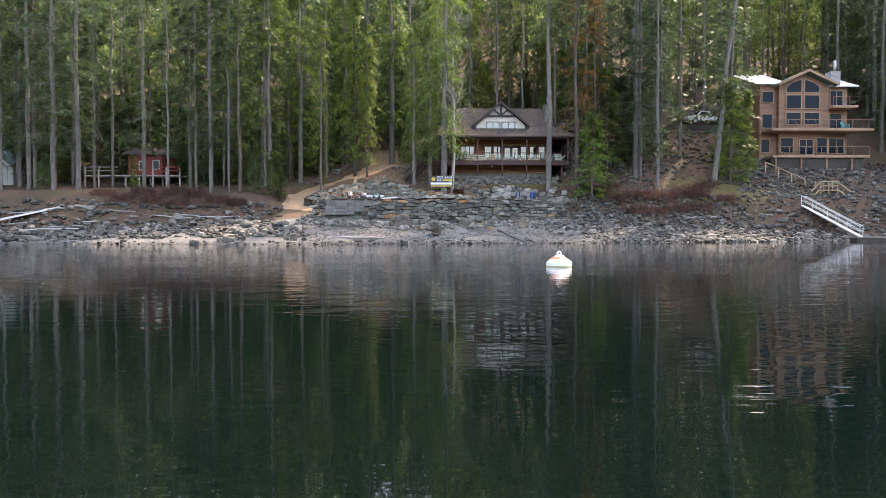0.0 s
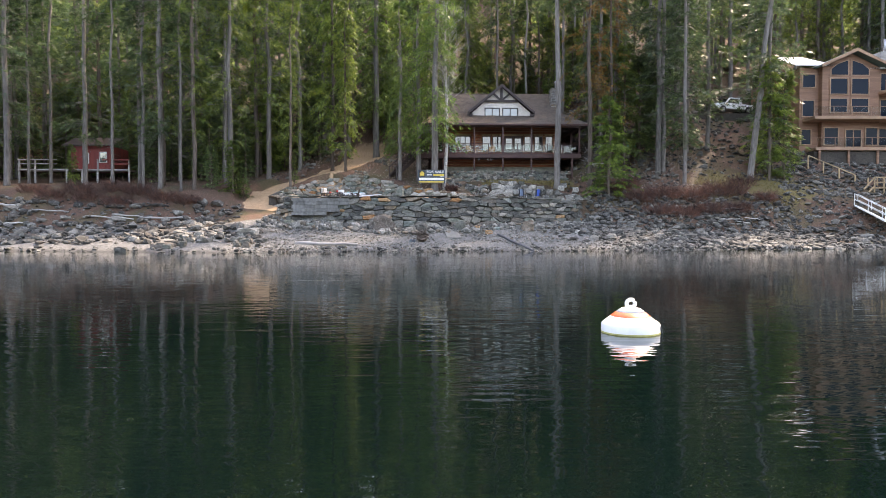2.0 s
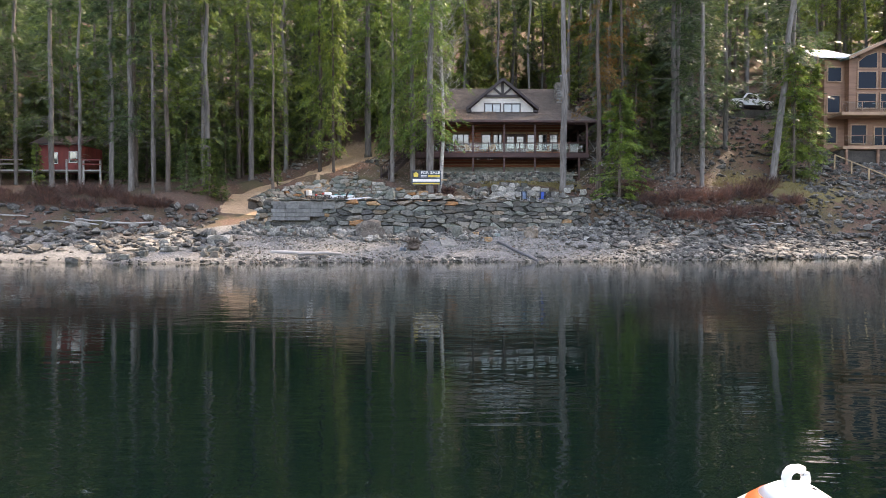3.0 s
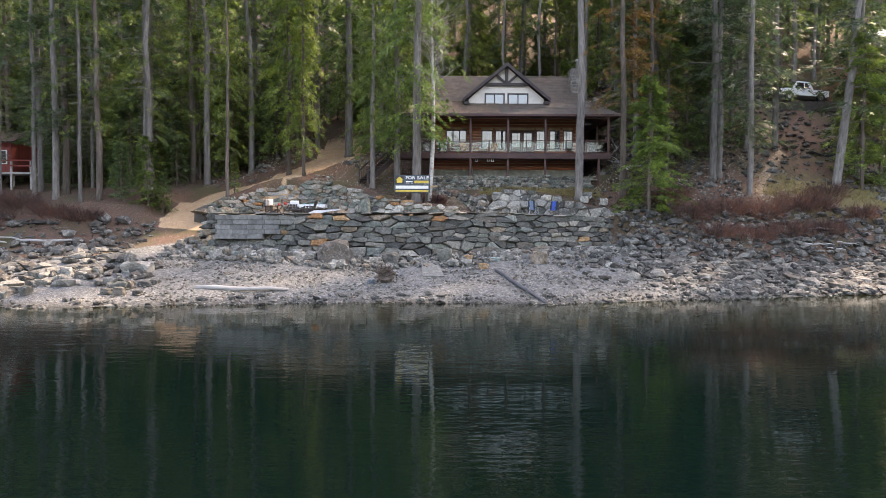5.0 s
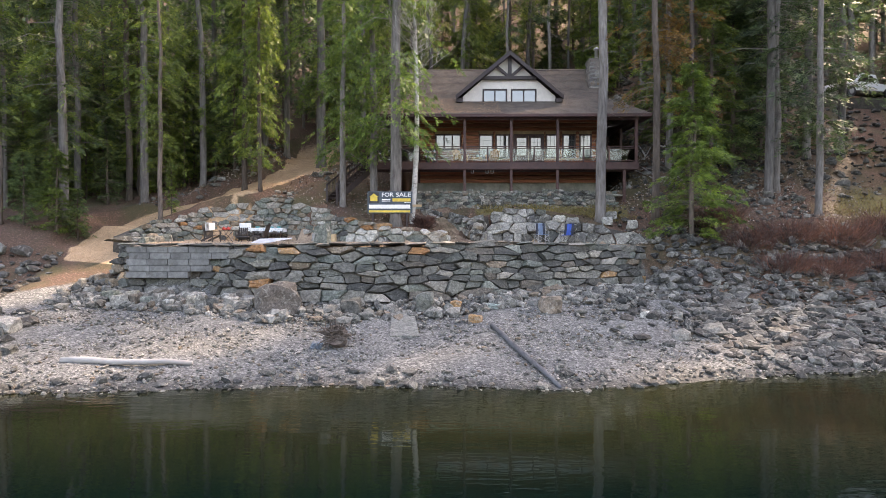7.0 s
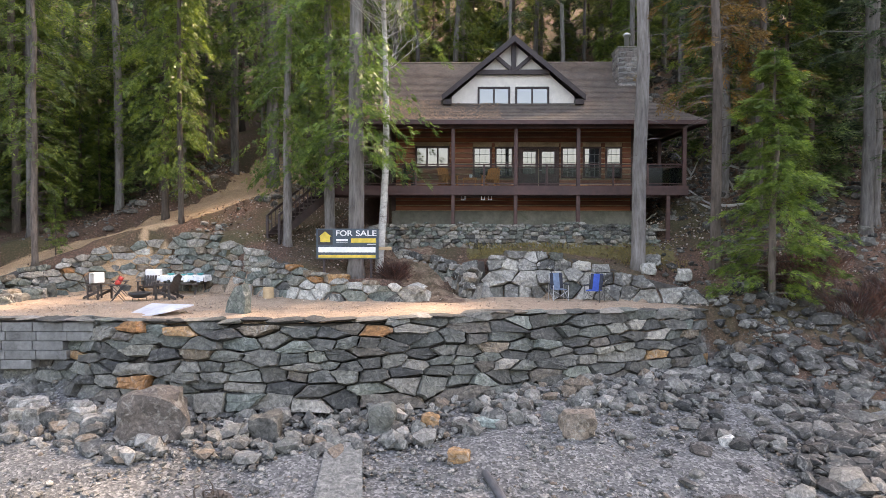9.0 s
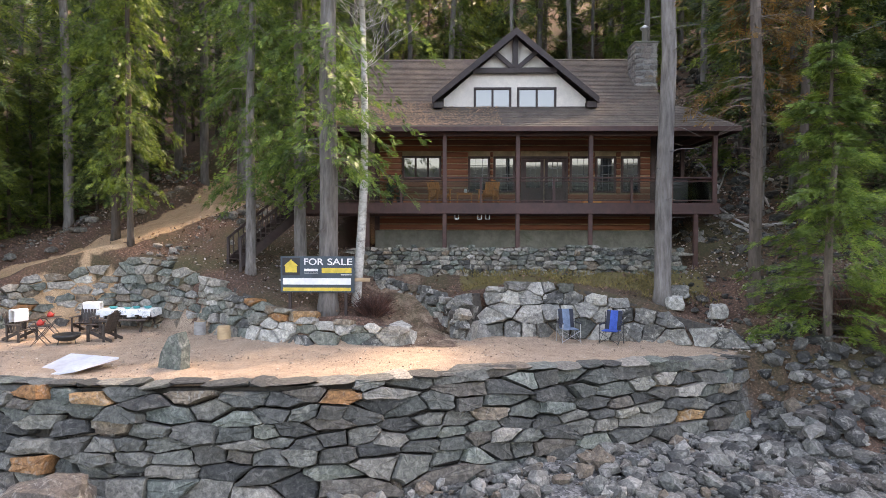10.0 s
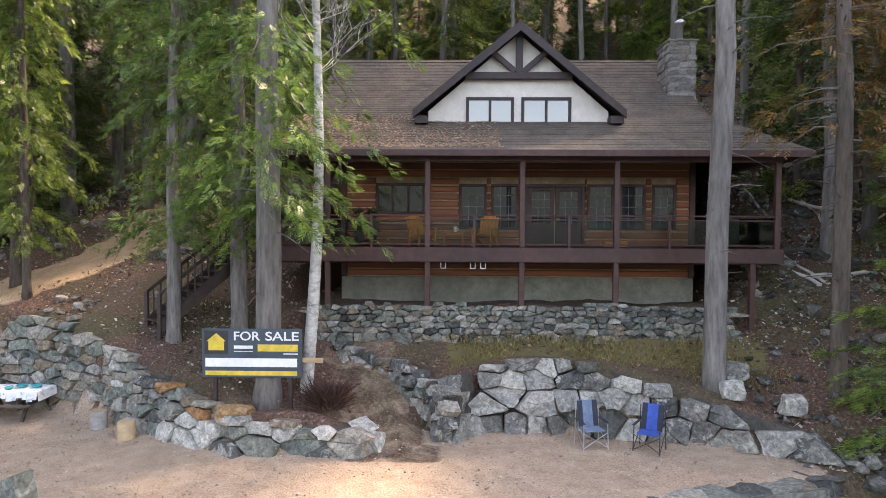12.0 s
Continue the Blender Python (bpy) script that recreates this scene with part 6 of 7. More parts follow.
def camp_chair(cloth, dark, frame_m, label):
    """Folding camp chair facing -y."""
    ob = thing("camp_chair", (0, 0, 0), label, "chair", "camp chairs")
    part("seat", Geo().box(-0.25, 0.25, -0.25, 0.22, 0.42, 0.45, 0.012), cloth, ob)
    m = Matrix.Translation((0, 0.24, 0.72)) @ Euler((radians(-14), 0, 0)).to_matrix().to_4x4()
    back = part("backrest", Geo().box(-0.25, 0.25, -0.02, 0.02, -0.3, 0.34, 0.015, m), cloth, ob)
    for s in (-1, 1):
        part("side_panel", Geo().box(s * 0.19 - 0.065, s * 0.19 + 0.065, -0.028, -0.021, -0.29, 0.33, 0.003, m), dark, ob)
        part("arm", Geo().box(s * 0.3 - 0.035, s * 0.3 + 0.035, -0.28, 0.22, 0.62, 0.65, 0.01), dark, ob)
        part("leg", Geo().tube([(s * 0.31, -0.28, 0), (s * 0.3, -0.25, 0.63)], [0.013, 0.013], 8), frame_m, ob)
        part("leg", Geo().tube([(s * 0.31, 0.28, 0), (s * 0.29, 0.26, 1.0)], [0.013, 0.013], 8), frame_m, ob)
        part("brace", Geo().tube([(s * -0.3, -0.27, 0.05), (s * 0.3, -0.26, 0.4)], [0.01, 0.01], 6), frame_m, ob)
        part("brace", Geo().tube([(s * 0.31, -0.28, 0.04), (s * 0.3, 0.26, 0.42)], [0.01, 0.01], 6), frame_m, ob)
    return ob


SLATE = mat("slate_blue_cloth", (0.10, 0.15, 0.22), (0.16, 0.22, 0.31), 30, 0.85, 0.2)
NAVY = mat("navy_cloth", (0.015, 0.018, 0.03), (0.03, 0.035, 0.05), 30, 0.85, 0.2)
BLUE = mat("bright_blue_cloth", (0.014, 0.062, 0.30), (0.028, 0.105, 0.42), 30, 0.8, 0.2)
c1 = camp_chair(SLATE, NAVY, STEEL, "slate-blue folding camp chair with steel frame")
c1.matrix_basis = pose(12.1, 68.35, gz(12.1, 68.35), 0, 0, 12)
c2 = camp_chair(BLUE, NAVY, BLACK, "bright blue folding camp chair with black frame")
c2.matrix_basis = pose(13.45, 68.2, gz(13.45, 68.2), 0, 0, -32)


def deck_chair(wood, label, group):
    """Slatted adirondack chair facing -y."""
    ob = thing("adirondack_chair", (0, 0, 0), label, "chair", group)
    for k in range(5):
        part("seat_slat", Geo().box(-0.27, 0.27, -0.3 + k * 0.11, -0.2 + k * 0.11, 0.36 - k * 0.022, 0.38 - k * 0.022), wood, ob)
    for k in range(6):
        x = -0.25 + k * 0.1
        h = 0.78 - abs(k - 2.5) * 0.05
        m = Matrix.Translation((x, 0.22, 0.28)) @ Euler((radians(-20), 0, radians((2.5 - k) * 1.5))).to_matrix().to_4x4()
        part("back_slat", Geo().box(-0.044, 0.044, -0.01, 0.01, 0, h, 0.006, m), wood, ob)
    for s in (-1, 1):
        part("arm", Geo().box(s * 0.33 - 0.06, s * 0.33 + 0.06, -0.38, 0.32, 0.55, 0.575), wood, ob)
        part("leg", Geo().box(s * 0.31 - 0.02, s * 0.31 + 0.02, -0.34, -0.24, 0, 0.55), wood, ob)
        part("leg", Geo().beam((s * 0.29, -0.3, 0.34), (s * 0.29, 0.5, 0.04), 0.03, 0.1), wood, ob)
        part("leg", Geo().box(s * 0.31 - 0.02, s * 0.31 + 0.02, 0.2, 0.28, 0, 0.55), wood, ob)
    return ob


HONEY = mat("honey_cedar", (0.56, 0.165, 0.03), (0.70, 0.255, 0.052), 7, 0.5, 0.2, stretch=(1, 1, 0.2))
DARKW = mat("dark_stained_wood", (0.03, 0.022, 0.018), (0.065, 0.048, 0.04), 8, 0.6, 0.2)
TEAL = mat("teal_plastic", (0.02, 0.28, 0.30), (0.03, 0.38, 0.40), 8, 0.45, 0.1)
a = deck_chair(HONEY, "honey-coloured wooden adirondack chair on the porch", "porch chairs")
a.matrix_basis = pose(7.75, 73.0, DECK, 0, 0, 38)
copy_thing(a, pose(9.72, 73.0, DECK, 0, 0, -24))
side = thing("side_table", (8.75, 73.05, DECK), "small honey wooden side table with a mug", "table")
for k in range(5):
    part("top_slat", Geo().box(8.42 + k * 0.135, 8.545 + k * 0.135, 72.8, 73.3, 9.25, 9.275), HONEY, side)
for x in (8.47, 9.03):
    for y in (72.84, 73.26):
        part("leg", Geo().box(x - 0.025, x + 0.025, y - 0.025, y + 0.025, DECK, 9.25), HONEY, side)
part("apron", Geo().box(8.45, 9.05, 72.82, 72.84, 9.18, 9.25), HONEY, side)
mug = thing("jug", (8.8, 73.05, 9.275), "small white jug on the side table", "jug")
part("body", Geo().lathe([(0.05, 0), (0.07, 0.05), (0.06, 0.13), (0.065, 0.16)], 14, (8.8, 73.05, 9.277)), WHITE, mug, smooth=True)
part("handle", Geo().tube([(8.86, 73.05, 9.40), (8.91, 73.05, 9.37), (8.90, 73.05, 9.32), (8.855, 73.05, 9.31)], [0.009] * 4, 6), WHITE, mug)
d1 = deck_chair(DARKW, "dark stained adirondack chair on the terrace", "fire pit chairs")
d1.matrix_basis = pose(-5.6, 67.8, gz(-5.6, 67.8), 0, 0, 70)
copy_thing(d1, pose(-3.0, 67.9, gz(-3.0, 67.9), 0, 0, -95))
copy_thing(d1, pose(-4.5, 69.5, gz(-4.5, 69.5), 0, 0, 5))
t1 = deck_chair(TEAL, "teal plastic adirondack chair on the hillside", "fire pit chairs")
t1["group"] = "hillside chairs"
t1.matrix_basis = pose(24.3, 75.4, gz(24.3, 75.4), 0, 0, 10)
for x, y, sx, turn, lab in ((-5.45, 67.8, 0.24, 70, "white cloth draped over a dark chair"), (-4.5, 69.75, 0.3, 5, "white towel hung over a chair back")):
    tw = solo("towel", Geo().box(-sx, sx, 0.16, 0.2, 0.62, 1.0, 0.02).box(-sx, sx, 0.41, 0.45, 0.6, 1.0, 0.02).box(-sx, sx, 0.18, 0.43, 0.985, 1.02, 0.015), WHITE, lab, "towel")
    tw.matrix_basis = pose(x, y - 0.02, gz(x, y), 0, 0, turn)

# picnic table under a patterned cloth
CLOTH = mat("patterned_cloth", (0.70, 0.70, 0.68), (0.80, 0.80, 0.78), 20, 0.85, 0.1, big=0.1, stain=(0.12, 0.22, 0.28))
CLOTH.node_tree.nodes["Noise Texture"].inputs["Scale"].default_value = 20
TX, TY, TZ = -3.3, 70.2, gz(-3.3, 70.2)
pt = thing("picnic_table", (TX, TY, TZ), "dark wooden picnic table on the terrace", "table")
for k in range(5):
    part("top_board", Geo().box(TX - 0.92, TX + 0.92, TY - 0.37 + k * 0.15, TY - 0.23 + k * 0.15, TZ + 0.71, TZ + 0.745), GREYWOOD, pt)
for s in (-1, 1):
    part("bench_board", Geo().box(TX - 0.92, TX + 0.92, TY + s * 0.68 - 0.13, TY + s * 0.68 + 0.13, TZ + 0.42, TZ + 0.455), DARKW, pt)
    for q in (-1, 1):
        part("leg", Geo().beam((TX + s * 0.68, TY + q * 0.62, TZ), (TX + s * 0.68, TY + q * 0.2, TZ + 0.71), 0.05, 0.09), DARKW, pt)
    part("cross_beam", Geo().box(TX + s * 0.68 - 0.03, TX + s * 0.68 + 0.03, TY - 0.8, TY + 0.8, TZ + 0.36, TZ + 0.42), DARKW, pt)
cl = Geo().box(TX - 0.97, TX + 0.97, TY - 0.42, TY + 0.42, TZ + 0.747, TZ + 0.757, 0.004)
for k in range(14):
    x0 = TX - 0.97 + k * 1.94 / 14
    d = 0.2 + 0.05 * math.sin(k * 1.7)
    cl.add([(x0, TY - 0.42, TZ + 0.75), (x0 + 1.94 / 14, TY - 0.42, TZ + 0.75), (x0 + 1.94 / 14, TY - 0.45 + 0.02 * (-1) ** k, TZ + 0.75 - d), (x0, TY - 0.45 - 0.02 * (-1) ** k, TZ + 0.75 - d)], [(3, 2, 1, 0)])
for s in (-1, 1):
    cl.add([(TX + s * 0.97, TY - 0.42, TZ + 0.75), (TX + s * 0.97, TY + 0.42, TZ + 0.75), (TX + s * 1.0, TY + 0.42, TZ + 0.52), (TX + s * 1.0, TY - 0.42, TZ + 0.5)], [(0, 1, 2, 3)])
solo("tablecloth", cl, CLOTH, "white patterned tablecloth hanging over the picnic table", "tablecloth")
random.seed(5)
for k in range(5):
    x, y = TX + random.uniform(-0.6, 0.7), TY + random.uniform(-0.25, 0.2)
    dish = thing("bowl", (x, y, TZ + 0.758), "teal bowl on the picnic table", "bowl", "teal tableware")
    r = random.uniform(0.08, 0.16)
    part("body", Geo().lathe([(r * 0.5, 0), (r, r * 0.5), (r * 0.95, r * 0.5), (r * 0.45, 0.02)], 14, (x, y, TZ + 0.758)), TEAL, dish, smooth=True)


def folding_table(x, y, turn, label):
    ob = thing("folding_table", (0, 0, 0), label, "table", "folding tables")
    part("top", Geo().box(-0.3, 0.3, -0.25, 0.25, 0.6, 0.625), DARKW, ob)
    for s in (-1, 1):
        for q in (-1, 1):
            part("leg", Geo().tube([(s * 0.24, q * 0.22, 0), (-s * 0.24, q * 0.22, 0.6)], [0.014, 0.014], 6), BLACK, ob)
    ob.matrix_basis = pose(x, y, gz(x, y), 0, 0, turn)
    return ob


RED = mat("red_plastic", (0.5, 0.03, 0.02), (0.62, 0.06, 0.04), 8, 0.4, 0.1)
for x, y in ((-4.45, 67.0), (-5.35, 68.9)):
    folding_table(x, y, 20, "small dark folding table with a red kettle")
    kt = thing("kettle", (x, y, gz(x, y) + 0.625), "red enamel kettle on a folding table", "kettle", "kettles")
    zt = gz(x, y) + 0.626
    part("body", Geo().lathe([(0.09, 0), (0.11, 0.06), (0.07, 0.15), (0.02, 0.18)], 16, (x, y, zt)), RED, kt, smooth=True)
    part("handle", Geo().tube([(x - 0.08, y, zt + 0.13), (x, y, zt + 0.26), (x + 0.08, y, zt + 0.13)], [0.01] * 3, 6), BLACK, kt)
    part("spout", Geo().tube([(x + 0.09, y, zt + 0.06), (x + 0.17, y, zt + 0.14)], [0.018, 0.012], 6), RED, kt)
pit = thing("fire_pit", (-3.75, 67.2, gz(-3.75, 67.2)), "low dark steel fire bowl on the sand", "fire pit")
part("bowl", Geo().lathe([(0.2, 0.12), (0.38, 0.24), (0.4, 0.33), (0.36, 0.32), (0.18, 0.2)], 20, (-3.75, 67.2, gz(-3.75, 67.2))), BLACK, pit, smooth=True)
for k in range(3):
    t = k * 2.1
    part("leg", Geo().tube([(-3.75 + 0.3 * math.cos(t), 67.2 + 0.3 * math.sin(t), gz(-3.75, 67.2) - 0.02), (-3.75 + 0.25 * math.cos(t), 67.2 + 0.25 * math.sin(t), gz(-3.75, 67.2) + 0.17)], [0.015, 0.015], 6), BLACK, pit)
# standing stone, tarpaulin, log seats
st = solo("standing_stone", Geo().prism([(0.62, 63.9, 4.0), (1.4, 63.55, 4.0), (1.42, 63.6, 4.75), (1.3, 63.62, 5.15), (1.05, 63.7, 5.05), (0.78, 63.82, 4.6)], (0.1, 0.34, 0)), GREENSTONE, "upright grey-green stone slab on the terrace edge", "stone")
tarp = solo("tarpaulin", Geo().prism([(-2.6, 63.2, 3.98), (-0.9, 62.9, 4.3), (-0.35, 63.9, 4.42), (-2.1, 64.7, 4.36)], (0, 0, 0.05)), mat("pale_tarp", (0.50, 0.51, 0.54), (0.66, 0.67, 0.70), 5, 0.6, 0.4), "pale grey tarpaulin sheet on the wall top", "tarpaulin")
for x, y, r, h, m, lab in ((0.75, 68.45, 0.21, 0.42, PALEWOOD, "pale sawn log seat on the terrace"), (-0.35, 69.2, 0.2, 0.45, GREYWOOD, "grey weathered log seat on the terrace")):
    g = thing("log_seat", (x, y, gz(x, y)), lab, "stool", "log seats")
    part("log", Geo().lathe([(r, -0.03), (r * 1.03, h * 0.3), (r * 0.97, h - 0.02), (r * 0.93, h)], 16, (x, y, gz(x, y))), m, g, smooth=False)
    part("cut_face", Geo().lathe([(r * 0.9, h), (r * 0.88, h + 0.006)], 16, (x, y, gz(x, y))), PALEWOOD, g)
# porch plants, wall lamps, planter, grill
for x, y in ((5.75, 73.4), (6.15, 73.5)):
    pl = thing("potted_plant", (x, y, DECK), "dark leafy plant in a pot on the porch", "plant", "porch plants")
    part("pot", Geo().lathe([(0.1, 0), (0.15, 0.26), (0.16, 0.3), (0.13, 0.29)], 16, (x, y, DECK)), BLACK, pl, smooth=True)
    R = np.random.default_rng(int(x * 10))
    n = 130
    P = np.stack([x + R.normal(0, 0.09, n), y + R.normal(0, 0.09, n), DECK + 0.3 + R.uniform(0, 0.85, n)], -1)
    D = unit(R.normal(0, 1, (n, 3)) + np.array([0, 0, 0.2]))
    v, f = leaf_geo(P, D, unit(np.cross(D, R.normal(0, 1, (n, 3)))), R.uniform(0.1, 0.22, n), np.full(n, 0.04))
    g = Geo()
    g.v, g.f = v.tolist(), f.tolist()
    part("foliage", g, CEDAR_D, pl)
box_ = thing("flower_box", (14.0, 73.7, DECK), "low tan flower box with dried stems", "planter")
part("box", Geo().box(13.55, 14.3, 73.55, 73.85, DECK, DECK + 0.16), HONEY, box_)
part("stems", Geo().add(*[(a_, b_) for a_, b_ in [((lambda q: (q.v, q.f))(twig_bush(77, 0.5, 0.3, 120)))]][0]), RUST, box_)
box_.children[1].location = (-0.07, 0, 0.14)
bbq = thing("barbecue", (17.2, 73.2, DECK), "dark covered barbecue on the side porch", "barbecue")
part("cabinet", Geo().box(16.85, 17.55, 72.95, 73.5, DECK + 0.08, DECK + 0.75, 0.02), BLACK, bbq)
part("lid", Geo().tube([(16.85, 73.22, DECK + 0.8), (17.55, 73.22, DECK + 0.8)], [0.26, 0.26], 16), BLACK, bbq, smooth=True)
for x in (16.95, 17.45):
    part("wheel", Geo().tube([(x - 0.02, 73.0, DECK + 0.06), (x + 0.02, 73.0, DECK + 0.06)], [0.06, 0.06], 12), BLACK, bbq)
for x in (8.45, 9.32, 9.62):
    lamp = thing("hanging_lantern", (x, 71.9, DECK - 0.42), "small white square lantern under the deck", "lantern", "deck lanterns")
    for s in (-1, 1):
        part("side", Geo().box(x + s * 0.07 - 0.012, x + s * 0.07 + 0.012, 71.84, 71.87, DECK - 0.63, DECK - 0.45), WHITE, lamp)
    part("base", Geo().box(x - 0.058, x + 0.058, 71.84, 71.87, DECK - 0.63, DECK - 0.605), WHITE, lamp)
    part("hanger", Geo().tube([(x, 71.86, DECK - 0.41), (x, 71.86, DECK - 0.46)], [0.008, 0.008], 6), BLACK, lamp)

# driftwood, stump and slate on the beach
rs = thing("root_stump", (3.1, 56.6, gz(3.1, 56.6)), "upturned grey root stump on the beach", "stump")
part("bole", Geo().tube([(3.1, 56.9, gz(3.1, 56.6) + 0.1), (3.1, 56.5, gz(3.1, 56.6) + 0.45)], [0.3, 0.42], 12), BARK_D, rs)
random.seed(31)
for k in range(80):
    t = random.uniform(-0.5, 3.64) if k % 3 else random.uniform(0, 6.28)
    c = Vector((3.1, 56.5, gz(3.1, 56.6) + 0.42)) + Vector((random.uniform(-0.25, 0.25), 0, random.uniform(-0.15, 0.25)))
    d = Vector((math.cos(t) * 0.62, -random.uniform(0.0, 0.45), math.sin(t) * 0.72)) * random.uniform(0.4, 1.0)
    bend = Vector((random.uniform(-0.15, 0.15), -0.08, random.uniform(-0.08, 0.15)))
    r = random.uniform(0.018, 0.05)
    part("root", Geo().tube([c, c + d * 0.45 + bend, c + d * 0.8 + bend * 0.5, c + d + Vector((random.uniform(-0.1, 0.1), 0, -0.06))], [r, r * 0.7, r * 0.4, r * 0.15], 5), BARK_D, rs)
solo("slate_slab", Geo().prism([(4.94, 57.4, gz(4.94, 57.4) + 0.03), (6.04, 57.4, gz(6.04, 57.4) + 0.03), (5.72, 59.6, gz(5.72, 59.6) + 0.12), (5.3, 59.75, gz(5.3, 59.75) + 0.12), (4.8, 59.3, gz(4.8, 59.3) + 0.1)], (0, 0, 0.08)), stone_mat("flat_slate", ((0.16, 0.165, 0.16), (0.16, 0.165, 0.16))), "flat pale slate slab lying on the gravel", "stone")


def drift_log(p, q, r, label, material=None):
    p, q = Vector(p), Vector(q)
    pts = [p.lerp(q, k / 5) + Vector((0, 0, 0.03 * math.sin(k * 2))) for k in range(6)]
    return solo("driftwood_log", Geo().tube(pts, [r, r * 1.05, r, r * 0.92, r * 0.85, r * 0.7], 9), material or GREYWOOD, label, "log", "driftwood", smooth=True)


drift_log((8.8, 58.5, gz(8.8, 58.5) + 0.1), (10.55, 53.0, 0.06), 0.095, "long dark grey driftwood log running into the water", mat("wet_driftwood", (0.05, 0.052, 0.058), (0.13, 0.132, 0.14), 8, 0.8, 0.5, stretch=(1, 0.2, 1)))
boulder(2.4, 56.5, (0.26, 0.2, 0.16), stone_mat("blue_slate", ((0.10, 0.13, 0.17), (0.10, 0.13, 0.17))), "small flat blue-grey stone beside the root stump", 90)
boulder(15.3, 60.4, (0.27, 0.2, 0.2), WHITESTONE, "white quartz stone on the dark rubble", 91)
boulder(9.0, 61.0, (0.5, 0.22, 0.16), stone_mat("pale_green_slate", ((0.22, 0.27, 0.26), (0.22, 0.27, 0.26))), "flat pale green stone on the rubble", 92)
boulder(8.2, 59.2, (0.36, 0.26, 0.24), ORANGESTONE, "rusty tan stone at the edge of the gravel", 93)
drift_log((-5.6, 54.4, gz(-5.6, 54.4) + 0.1), (-1.3, 54.5, gz(-1.3, 54.5) + 0.12), 0.11, "bleached driftwood log along the waterline")
random.seed(14)
for k in range(13):
    x, y = random.uniform(-42, -20), random.uniform(61, 67.5)
    a, ln = random.uniform(-0.35, 0.25), random.uniform(1.2, 4.5)
    x1, y1 = x + ln * math.cos(a), y + ln * math.sin(a) * 0.5
    drift_log((x, y, gz(x, y) + 0.25), (x1, y1, gz(x1, y1) + 0.25), random.uniform(0.05, 0.1), "bleached driftwood pole stranded on the bank")
for k in range(6):
    x, y = random.uniform(28.5, 31), random.uniform(64.3, 65.6)
    a = random.uniform(-0.8, 0.8)
    drift_log((x, y, gz(x, y) + 0.35), (x + 1.3 * math.cos(a), y + 0.4 * math.sin(a), gz(x + 1, y) + 0.4), 0.04, "bleached driftwood branch on the bank")
random.seed(18)
for k in range(12):
    x, y = random.uniform(18.5, 24), random.uniform(71, 77)
    a = random.uniform(0, 3)
    drift_log((x, y, gz(x, y) + 0.1), (x + 2 * math.cos(a), y + 2 * math.sin(a), gz(x + 2 * math.cos(a), y + 2 * math.sin(a)) + 0.12), random.uniform(0.03, 0.07), "fallen grey branch on the slope")
# ---- neighbours ----
TAN = mat("tan_siding", (0.23, 0.115, 0.07), (0.33, 0.18, 0.115), 5, 0.7, 0.2, stretch=(0.3, 1, 4))
TANTRIM = mat("pale_tan_trim", (0.34, 0.19, 0.115), (0.42, 0.26, 0.165), 5, 0.6, 0.1)
SNOW = mat("white_metal_roof", (0.70, 0.71, 0.73), (0.82, 0.83, 0.85), 4, 0.5, 0.1, big=0.15)
TEALROOF = mat("green_metal_roof", (0.10, 0.16, 0.14), (0.15, 0.22, 0.19), 4, 0.5, 0.1)
DIM = glass_mat("dark_villa_glass", (0.010, 0.018, 0.032), 0.05, 1.18)
DIM.node_tree.nodes["Principled BSDF"].inputs["Specular IOR Level"].default_value = 0.5
THIN = clear_mat("thin_balcony_glass", (0.9, 0.92, 0.92), 1.12)
villa = thing("villa", (47.2, 77, 8.4), "three-storey tan timber house with tall gable windows", "house")
VY = 76.0
part("wall", Geo().box(42.0, 52.6, VY, 86, 8.3, 18.3, 0.02), TAN, villa)
part("gable_wall", Geo().prism([(44.0, VY - 0.6, 9.9), (50.0, VY - 0.6, 9.9), (50.0, VY - 0.6, 18.2), (47.1, VY - 0.6, 19.6), (44.0, VY - 0.6, 18.2)], (0, 8, 0)), TAN, villa)
for s in (-1, 1):
    part("gable_roof", Geo().prism([(47.1, VY - 1.4, 19.95), (47.1 + s * 3.6, VY - 1.4, 18.3), (47.1 + s * 3.6, VY - 1.4, 18.1), (47.1, VY - 1.4, 19.72)], (0, 9, 0)), TEALROOF, villa)
    part("bargeboard", Geo().prism([(47.1, VY - 1.46, 19.97), (47.1 + s * 3.65, VY - 1.46, 18.3), (47.1 + s * 3.65, VY - 1.46, 18.02), (47.1, VY - 1.46, 19.66)], (0, 0.055, 0)), TANTRIM, villa)
part("roof", Geo().prism([(41.2, VY - 0.6, 18.35), (45.2, VY - 0.6, 18.35), (45.2, 81, 20.6), (41.2, 81, 20.6)], (0, 0, 0.12)), SNOW, villa, "bright white sheet roof")
part("roof", Geo().prism([(49.0, VY - 0.6, 18.1), (53.6, VY - 0.6, 18.1), (53.6, 81, 20.4), (49.0, 81, 20.4)], (0, 0, 0.12)), SNOW, villa)
vc = part("chimney", Geo().box(51.2, 52.4, 77, 78.2, 18, 20.3, 0.02), GREYWOOD, villa)
part("flue", Geo().tube([(52.0, 77.5, 20.3), (52.0, 77.5, 21.7)], [0.16, 0.16], 12), STEEL, vc, smooth=True)
for z0, z1 in ((13.55, 15.1), (15.4, 17.15)):
    for a, b in ((44.75, 46.7), (46.95, 48.9)):
        window_part(villa, a, b, z0, z1, VY - 0.62, 1, TANTRIM, w=0.12, glass=DIM)
